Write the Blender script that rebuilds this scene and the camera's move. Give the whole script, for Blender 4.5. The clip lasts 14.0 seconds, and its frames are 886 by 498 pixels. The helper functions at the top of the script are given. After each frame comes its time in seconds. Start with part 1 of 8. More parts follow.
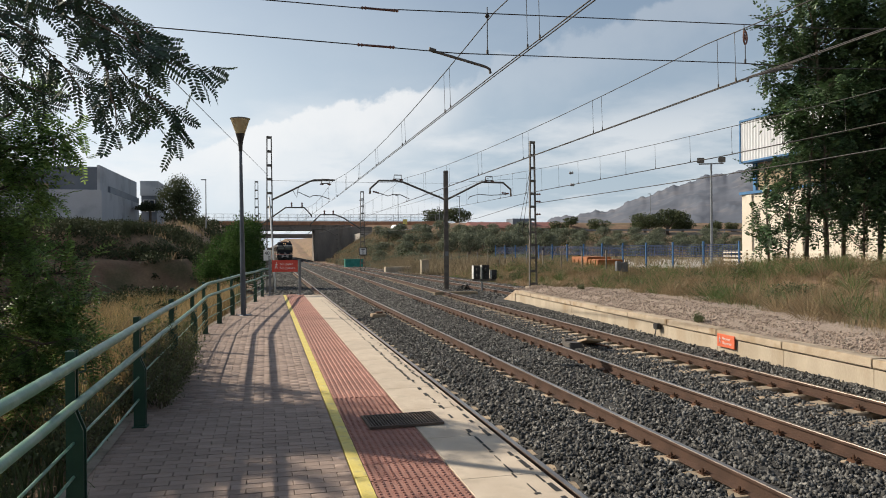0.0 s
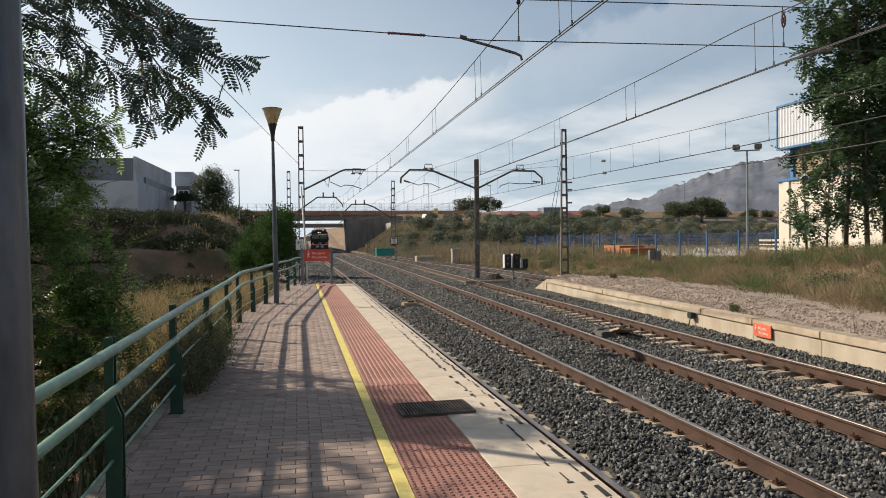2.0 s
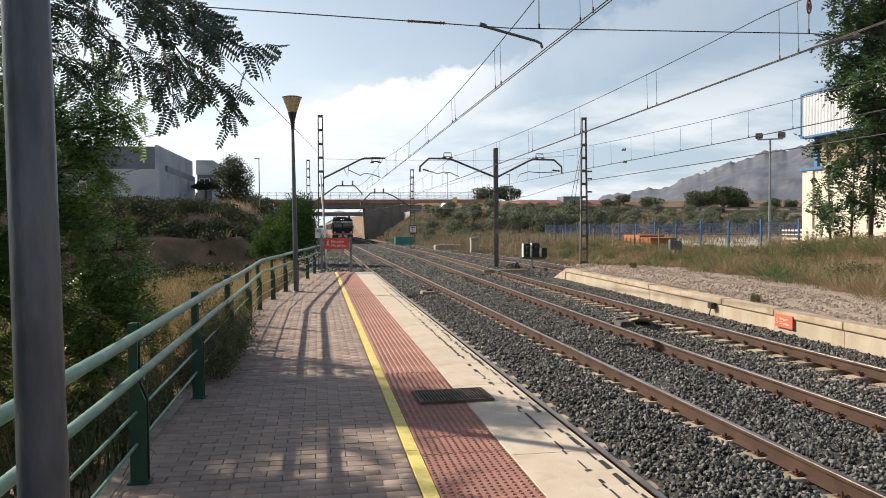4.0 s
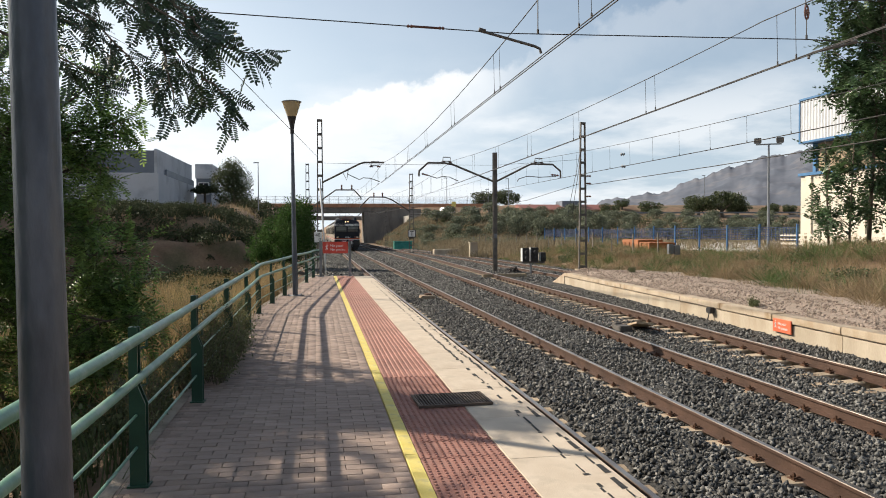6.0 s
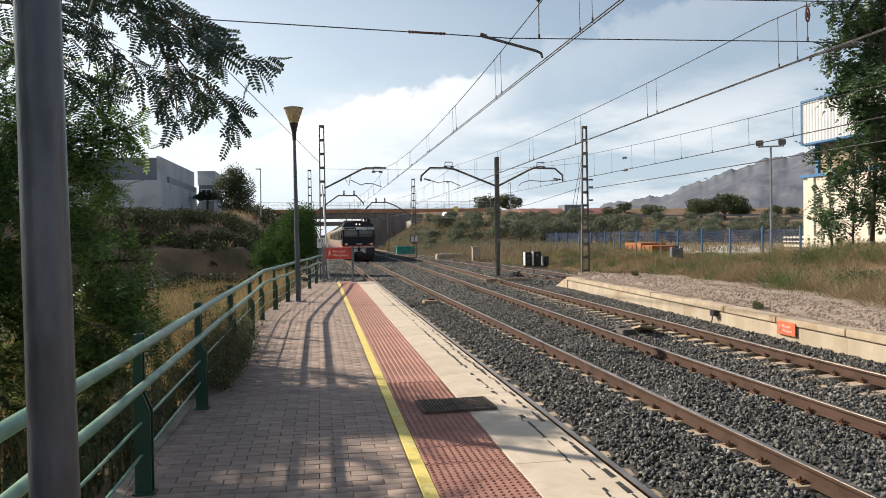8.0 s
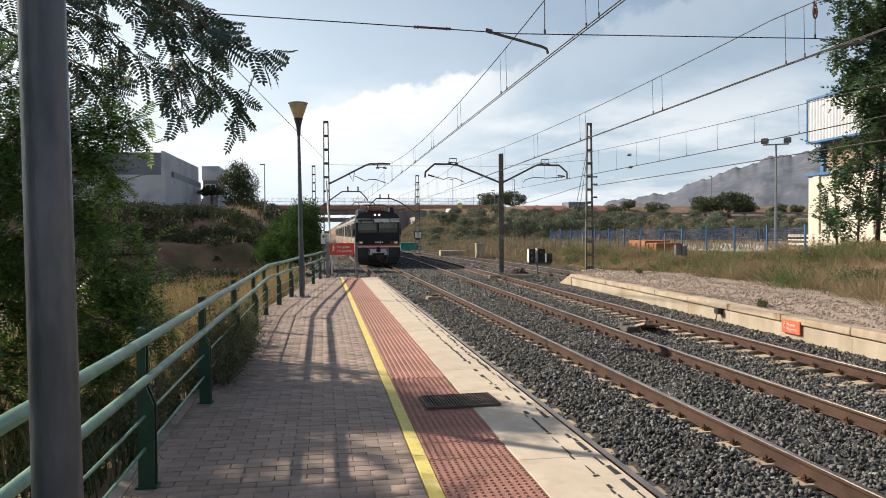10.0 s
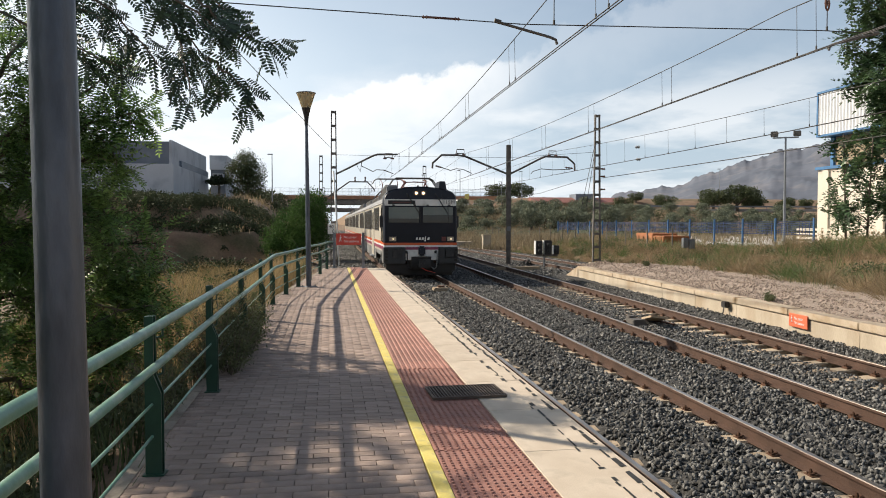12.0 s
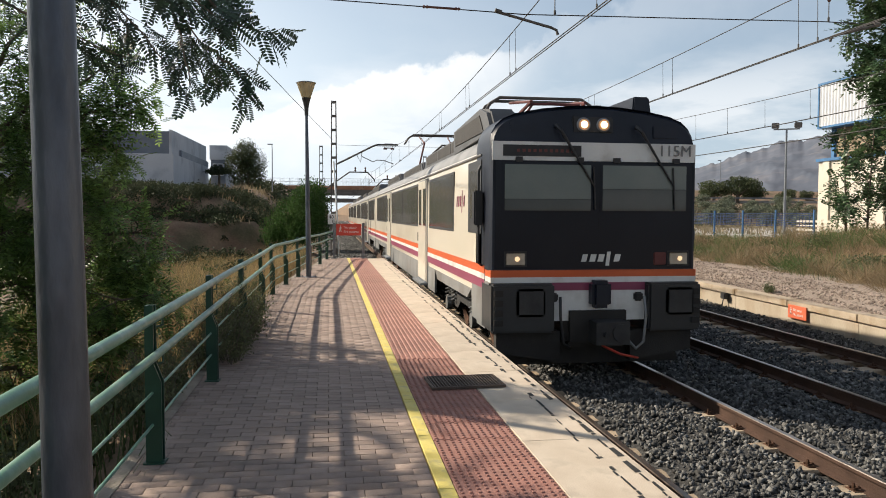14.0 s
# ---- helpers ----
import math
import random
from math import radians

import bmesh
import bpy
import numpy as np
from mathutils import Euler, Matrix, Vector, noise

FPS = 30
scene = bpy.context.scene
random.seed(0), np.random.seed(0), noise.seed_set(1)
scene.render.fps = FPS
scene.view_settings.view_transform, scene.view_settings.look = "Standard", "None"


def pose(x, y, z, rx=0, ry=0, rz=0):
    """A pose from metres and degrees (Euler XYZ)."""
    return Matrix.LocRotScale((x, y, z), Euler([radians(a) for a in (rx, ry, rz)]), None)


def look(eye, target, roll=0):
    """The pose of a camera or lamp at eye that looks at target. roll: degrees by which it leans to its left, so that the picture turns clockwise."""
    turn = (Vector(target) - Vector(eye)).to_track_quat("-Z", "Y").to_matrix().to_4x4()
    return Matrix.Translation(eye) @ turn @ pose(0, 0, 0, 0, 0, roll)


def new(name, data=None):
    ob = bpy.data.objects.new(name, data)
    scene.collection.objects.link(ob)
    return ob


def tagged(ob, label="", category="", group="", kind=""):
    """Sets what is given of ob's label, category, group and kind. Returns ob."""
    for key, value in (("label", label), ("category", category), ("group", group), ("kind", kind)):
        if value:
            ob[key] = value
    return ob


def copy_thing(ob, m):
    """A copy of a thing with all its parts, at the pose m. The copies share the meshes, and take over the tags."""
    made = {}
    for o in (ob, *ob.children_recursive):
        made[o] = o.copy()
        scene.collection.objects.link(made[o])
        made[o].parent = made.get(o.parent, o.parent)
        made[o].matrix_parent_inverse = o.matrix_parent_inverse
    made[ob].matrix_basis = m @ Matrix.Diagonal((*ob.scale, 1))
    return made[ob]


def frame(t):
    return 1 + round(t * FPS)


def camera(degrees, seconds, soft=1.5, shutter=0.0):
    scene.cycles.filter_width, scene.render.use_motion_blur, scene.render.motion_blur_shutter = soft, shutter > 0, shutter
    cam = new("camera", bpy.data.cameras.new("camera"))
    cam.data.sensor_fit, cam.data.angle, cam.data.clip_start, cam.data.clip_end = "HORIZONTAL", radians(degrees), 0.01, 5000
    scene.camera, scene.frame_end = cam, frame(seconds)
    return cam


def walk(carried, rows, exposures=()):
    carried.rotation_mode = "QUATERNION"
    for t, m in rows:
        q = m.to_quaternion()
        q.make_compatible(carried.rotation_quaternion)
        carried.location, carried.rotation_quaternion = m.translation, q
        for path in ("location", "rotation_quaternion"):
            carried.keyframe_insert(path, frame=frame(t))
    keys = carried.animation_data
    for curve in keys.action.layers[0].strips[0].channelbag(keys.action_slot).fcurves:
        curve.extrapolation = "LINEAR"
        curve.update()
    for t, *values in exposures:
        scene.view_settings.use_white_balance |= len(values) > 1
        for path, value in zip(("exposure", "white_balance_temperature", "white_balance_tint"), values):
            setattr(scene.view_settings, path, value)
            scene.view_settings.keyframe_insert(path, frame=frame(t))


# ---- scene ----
cam = camera(62, 14.0, soft=0.95)


def aim(x, y, z, yaw, pitch, roll):
    """A camera pose from its place and its yaw, pitch and roll in degrees."""
    return Matrix.Translation((x, y, z)) @ Euler((0, 0, radians(yaw))).to_matrix().to_4x4() @ Euler((radians(90 + pitch), 0, 0)).to_matrix().to_4x4() @ Euler((0, 0, radians(roll))).to_matrix().to_4x4()


PATH = [
    (0.0, 0.016, 0.009, 1.543, -13.503, -0.008, -0.429),
    (0.5, 0.019, 0.015, 1.536, -13.239, 0.019, -0.358),
    (1.0, 0.012, 0.020, 1.537, -11.941, -0.440, -0.217),
    (1.5, 0.014, 0.020, 1.538, -11.794, -0.699, -0.282),
    (2.0, 0.015, 0.029, 1.534, -11.104, -0.827, -0.572),
    (2.5, 0.011, 0.036, 1.531, -10.253, -1.353, -0.748),
    (3.0, 0.009, 0.023, 1.531, -9.844, -1.707, -0.598),
    (5.5, 0.010, 0.010, 1.528, -9.644, -1.538, -0.278),
    (6.0, 0.005, -0.006, 1.532, -9.726, -1.349, -0.285),
    (6.5, 0.001, 0.004, 1.527, -9.688, -1.239, -0.493),
    (7.0, -0.002, 0.001, 1.534, -9.654, -1.168, -0.628),
    (7.5, -0.000, -0.000, 1.530, -9.600, -1.023, -0.750),
    (8.0, 0.000, -0.007, 1.535, -9.529, -0.977, -0.738),
    (10.5, -0.006, 0.018, 1.523, -9.124, -1.321, -0.274),
    (11.0, -0.004, 0.011, 1.527, -8.979, -1.436, -0.121),
    (11.5, -0.006, 0.022, 1.524, -8.854, -1.729, -0.051),
    (12.0, -0.008, 0.022, 1.525, -8.731, -1.934, 0.040),
    (12.5, -0.003, 0.019, 1.524, -8.659, -2.177, 0.097),
    (13.0, -0.008, 0.020, 1.519, -8.674, -2.388, 0.102),
    (13.5, -0.007, 0.020, 1.521, -8.700, -2.711, 0.230),
    (14.0, -0.005, 0.011, 1.523, -8.726, -2.654, 0.214),
]
walk(cam, [(r[0], aim(*r[1:])) for r in PATH], exposures=[(0.0, 0.24), (2.0, 0.28), (3.5, 0.52), (14.0, 0.50)])

# ---- light ----
SUN_DIR = Vector((-0.668, 0.522, 0.53)).normalized()
sun_data = bpy.data.lights.new("sun", "SUN")
sun_data.energy, sun_data.angle, sun_data.color = 5.0, radians(0.6), (1.0, 0.88, 0.72)
sun = new("sun", sun_data)
sun.matrix_basis = look((0, 0, 60), Vector((0, 0, 60)) - SUN_DIR)


def build_world():
    w = bpy.data.worlds.new("sky")
    scene.world = w
    w.use_nodes = True
    nt = w.node_tree
    nt.nodes.clear()
    N, L = nt.nodes.new, nt.links.new
    out, bg, sky = N("ShaderNodeOutputWorld"), N("ShaderNodeBackground"), N("ShaderNodeTexSky")
    sky.sky_type, sky.sun_disc = "NISHITA", False
    sky.sun_elevation = math.asin(SUN_DIR.z)
    sky.sun_rotation = math.atan2(SUN_DIR.x, SUN_DIR.y)
    sky.air_density, sky.dust_density, sky.ozone_density = 1.0, 1.0, 1.2
    tc, sep = N("ShaderNodeTexCoord"), N("ShaderNodeSeparateXYZ")
    L(tc.outputs["Generated"], sep.inputs[0])
    # clouds: a flat layer seen in perspective, thicker towards the horizon
    add = N("ShaderNodeMath"); add.operation = "ADD"; add.inputs[1].default_value = 0.16
    L(sep.outputs["Z"], add.inputs[0])
    dx, dy = N("ShaderNodeMath"), N("ShaderNodeMath")
    for d, ax in ((dx, "X"), (dy, "Y")):
        d.operation = "DIVIDE"
        L(sep.outputs[ax], d.inputs[0]); L(add.outputs[0], d.inputs[1])
    com = N("ShaderNodeCombineXYZ")
    L(dx.outputs[0], com.inputs[0]); L(dy.outputs[0], com.inputs[1])
    mp = N("ShaderNodeMapping")
    mp.inputs["Location"].default_value = (CLOUD[0], CLOUD[1], 0.0)
    L(com.outputs[0], mp.inputs[0])
    big, fine = N("ShaderNodeTexNoise"), N("ShaderNodeTexNoise")
    big.inputs["Scale"].default_value, big.inputs["Detail"].default_value, big.inputs["Roughness"].default_value = 0.95, 9.0, 0.56
    fine.inputs["Scale"].default_value, fine.inputs["Detail"].default_value = 0.4, 3.0
    L(mp.outputs[0], big.inputs["Vector"]); L(mp.outputs[0], fine.inputs["Vector"])
    mul = N("ShaderNodeMath"); mul.operation = "MULTIPLY_ADD"; mul.inputs[1].default_value = 0.45
    L(fine.outputs["Fac"], mul.inputs[0]); L(big.outputs["Fac"], mul.inputs[2])
    ramp = N("ShaderNodeValToRGB")
    ramp.color_ramp.elements[0].position, ramp.color_ramp.elements[1].position = 0.68, 0.82
    L(mul.outputs[0], ramp.inputs[0])
    # a bank of cumulus whose upper rim climbs to the right, fading below
    az = N("ShaderNodeMath"); az.operation = "ARCTAN2"
    L(sep.outputs["X"], az.inputs[0]); L(sep.outputs["Y"], az.inputs[1])

    def ranged(src, f0, f1, t0, t1):
        m = N("ShaderNodeMapRange")
        m.interpolation_type = "SMOOTHSTEP"
        for k, v in (("From Min", f0), ("From Max", f1), ("To Min", t0), ("To Max", t1)):
            m.inputs[k].default_value = v
        L(src, m.inputs["Value"])
        return m.outputs[0]

    def math2(op, a, b):
        m = N("ShaderNodeMath"); m.operation = op
        for i, v in enumerate((a, b)):
            if isinstance(v, (int, float)):
                m.inputs[i].default_value = v
            else:
                L(v, m.inputs[i])
        return m.outputs[0]

    puff = N("ShaderNodeTexNoise")
    puff.inputs["Scale"].default_value, puff.inputs["Detail"].default_value, puff.inputs["Roughness"].default_value = 14.0, 7.0, 0.55
    L(tc.outputs["Generated"], puff.inputs["Vector"])
    top = math2("ADD", math2("MULTIPLY", az.outputs[0], 0.27), 0.165)
    top = math2("ADD", top, math2("MULTIPLY", math2("SUBTRACT", puff.outputs["Fac"], 0.5), 0.11))
    under = math2("SUBTRACT", top, sep.outputs["Z"])
    bank = math2("MULTIPLY", ranged(under, 0.0, 0.014, 0.0, 1.0), ranged(under, 0.015, 0.10, 1.0, 0.22))
    bank = math2("MULTIPLY", bank, math2("MULTIPLY", ranged(az.outputs[0], -0.20, -0.03, 0.0, 1.0), ranged(az.outputs[0], 0.18, 0.30, 1.0, 0.25)))
    low = math2("MULTIPLY", ramp.outputs[0], ranged(sep.outputs["Z"], 0.13, 0.24, 1.0, 0.12))
    cloud = math2("MULTIPLY", math2("MAXIMUM", bank, math2("MULTIPLY", low, 0.7)), 0.72)
    # haze whitens the horizon, most of all below the sun
    haze = math2("MULTIPLY", ranged(sep.outputs["Z"], -0.02, 0.34, 0.85, 0.34), ranged(sep.outputs["Z"], 0.35, 0.75, 1.0, 0.1))
    glare = ranged(az.outputs[0], -0.65, 0.55, 0.75, 0.0)
    haze = math2("MINIMUM", math2("ADD", haze, math2("MULTIPLY", glare, ranged(sep.outputs["Z"], 0.05, 0.5, 1.0, 0.2))), 0.95)
    mixh, mixc = N("ShaderNodeMix"), N("ShaderNodeMix")
    for m in (mixh, mixc):
        m.data_type = "RGBA"
    # whiter and brighter below the sun than opposite it
    warm = N("ShaderNodeMix"); warm.data_type = "RGBA"
    warm.inputs["A"].default_value, warm.inputs["B"].default_value = (5.3, 6.6, 7.9, 1), (11.2, 12.1, 12.7, 1)
    L(ranged(az.outputs[0], -0.65, 0.50, 1.0, 0.0), warm.inputs["Factor"])
    # and dimmer in the half of the sky behind the camera, away from the sun
    back = math2("MULTIPLY", ranged(az.outputs[0], 0.9, 2.0, 1.0, 0.5), ranged(az.outputs[0], -2.8, -1.9, 0.5, 1.0))
    dim = N("ShaderNodeVectorMath"); dim.operation = "SCALE"
    L(warm.outputs["Result"], dim.inputs[0]); L(back, dim.inputs["Scale"])
    L(dim.outputs[0], mixh.inputs["B"])
    mixc.inputs["B"].default_value = (11.6, 11.5, 11.4, 1)
    L(haze, mixh.inputs["Factor"]); L(sky.outputs[0], mixh.inputs["A"])
    L(cloud, mixc.inputs["Factor"]); L(mixh.outputs["Result"], mixc.inputs["A"])
    L(mixc.outputs["Result"], bg.inputs["Color"])
    bg.inputs["Strength"].default_value = SKY
    L(bg.outputs[0], out.inputs[0])


CLOUD, SKY = (3.4, 1.2), 0.072
build_world()

# ---- materials ----
def mat(name, c1, c2=None, scale=4.0, rough=0.8, metal=0.0, bump=0.15, bscale=60.0, grain=0.25, rnd=0.0, spec=0.5, isl=False, stretch=(1, 1, 1), stain=None, coat=0.0, trans=0.0):
    """A surface of two colours mixed at a large scale, with fine grain, relief and some wear."""
    m = bpy.data.materials.new(name)
    m.use_nodes = True
    nt = m.node_tree
    N, L = nt.nodes.new, nt.links.new
    b = nt.nodes["Principled BSDF"]
    b.inputs["Roughness"].default_value, b.inputs["Metallic"].default_value = rough, metal
    b.inputs["Specular IOR Level"].default_value = spec
    b.inputs["Coat Weight"].default_value = coat
    tc, mp = N("ShaderNodeTexCoord"), N("ShaderNodeMapping")
    mp.inputs["Scale"].default_value = stretch
    L(tc.outputs["Object"], mp.inputs[0])
    n1, n2 = N("ShaderNodeTexNoise"), N("ShaderNodeTexNoise")
    n1.inputs["Scale"].default_value, n1.inputs["Detail"].default_value = scale, 6
    n2.inputs["Scale"].default_value, n2.inputs["Detail"].default_value = bscale, 4
    L(mp.outputs[0], n1.inputs["Vector"]); L(mp.outputs[0], n2.inputs["Vector"])
    ramp = N("ShaderNodeValToRGB")
    e = ramp.color_ramp.elements
    e[0].position, e[1].position = 0.35, 0.65
    e[0].color, e[1].color = (*c1, 1), (*(c2 or c1), 1)
    L(n1.outputs["Fac"], ramp.inputs[0])
    col = ramp.outputs[0]
    if stain:
        n3, r3, mx3 = N("ShaderNodeTexNoise"), N("ShaderNodeValToRGB"), N("ShaderNodeMix")
        n3.inputs["Scale"].default_value, n3.inputs["Detail"].default_value = stain[1], 8
        r3.color_ramp.elements[0].position, r3.color_ramp.elements[1].position = 0.52, 0.72
        mx3.data_type = "RGBA"
        mx3.inputs["B"].default_value = (*stain[0], 1)
        L(mp.outputs[0], n3.inputs["Vector"]); L(n3.outputs["Fac"], r3.inputs[0]); L(r3.outputs[0], mx3.inputs["Factor"]); L(col, mx3.inputs["A"])
        col = mx3.outputs["Result"]
    hsv, mr = N("ShaderNodeHueSaturation"), N("ShaderNodeMapRange")
    mr.inputs["To Min"].default_value, mr.inputs["To Max"].default_value = 1 - grain, 1 + grain
    L(n2.outputs["Fac"], mr.inputs["Value"])
    val = mr.outputs[0]
    if rnd:
        src = N("ShaderNodeNewGeometry").outputs["Random Per Island"] if isl else N("ShaderNodeObjectInfo").outputs["Random"]
        m2, mm = N("ShaderNodeMapRange"), N("ShaderNodeMath")
        m2.inputs["To Min"].default_value, m2.inputs["To Max"].default_value = 1 - rnd, 1 + rnd
        mm.operation = "MULTIPLY"
        L(src, m2.inputs["Value"]); L(m2.outputs[0], mm.inputs[0]); L(val, mm.inputs[1])
        val = mm.outputs[0]
    L(val, hsv.inputs["Value"]); L(col, hsv.inputs["Color"])
    L(hsv.outputs[0], b.inputs["Base Color"])
    if bump:
        bn = N("ShaderNodeBump")
        bn.inputs["Strength"].default_value, bn.inputs["Distance"].default_value = bump, 0.02
        L(n2.outputs["Fac"], bn.inputs["Height"]); L(bn.outputs[0], b.inputs["Normal"])
    if trans:
        tr, ad = N("ShaderNodeBsdfTranslucent"), N("ShaderNodeMixShader")
        ad.inputs[0].default_value = trans
        L(hsv.outputs[0], tr.inputs["Color"]); L(b.outputs[0], ad.inputs[1]); L(tr.outputs[0], ad.inputs[2])
        L(ad.outputs[0], nt.nodes["Material Output"].inputs["Surface"])
    return m


def glow(name, colour, strength):
    m = bpy.data.materials.new(name)
    m.use_nodes = True
    b = m.node_tree.nodes["Principled BSDF"]
    b.inputs["Base Color"].default_value = (*colour, 1)
    b.inputs["Emission Color"].default_value, b.inputs["Emission Strength"].default_value = (*colour, 1), strength
    return m


def glass(name, tint=(0.9, 0.95, 0.95), rough=0.02):
    m = bpy.data.materials.new(name)
    m.use_nodes = True
    b = m.node_tree.nodes["Principled BSDF"]
    b.inputs["Base Color"].default_value, b.inputs["Roughness"].default_value = (*tint, 1), rough
    b.inputs["Transmission Weight"].default_value, b.inputs["IOR"].default_value = 1.0, 1.45
    return m


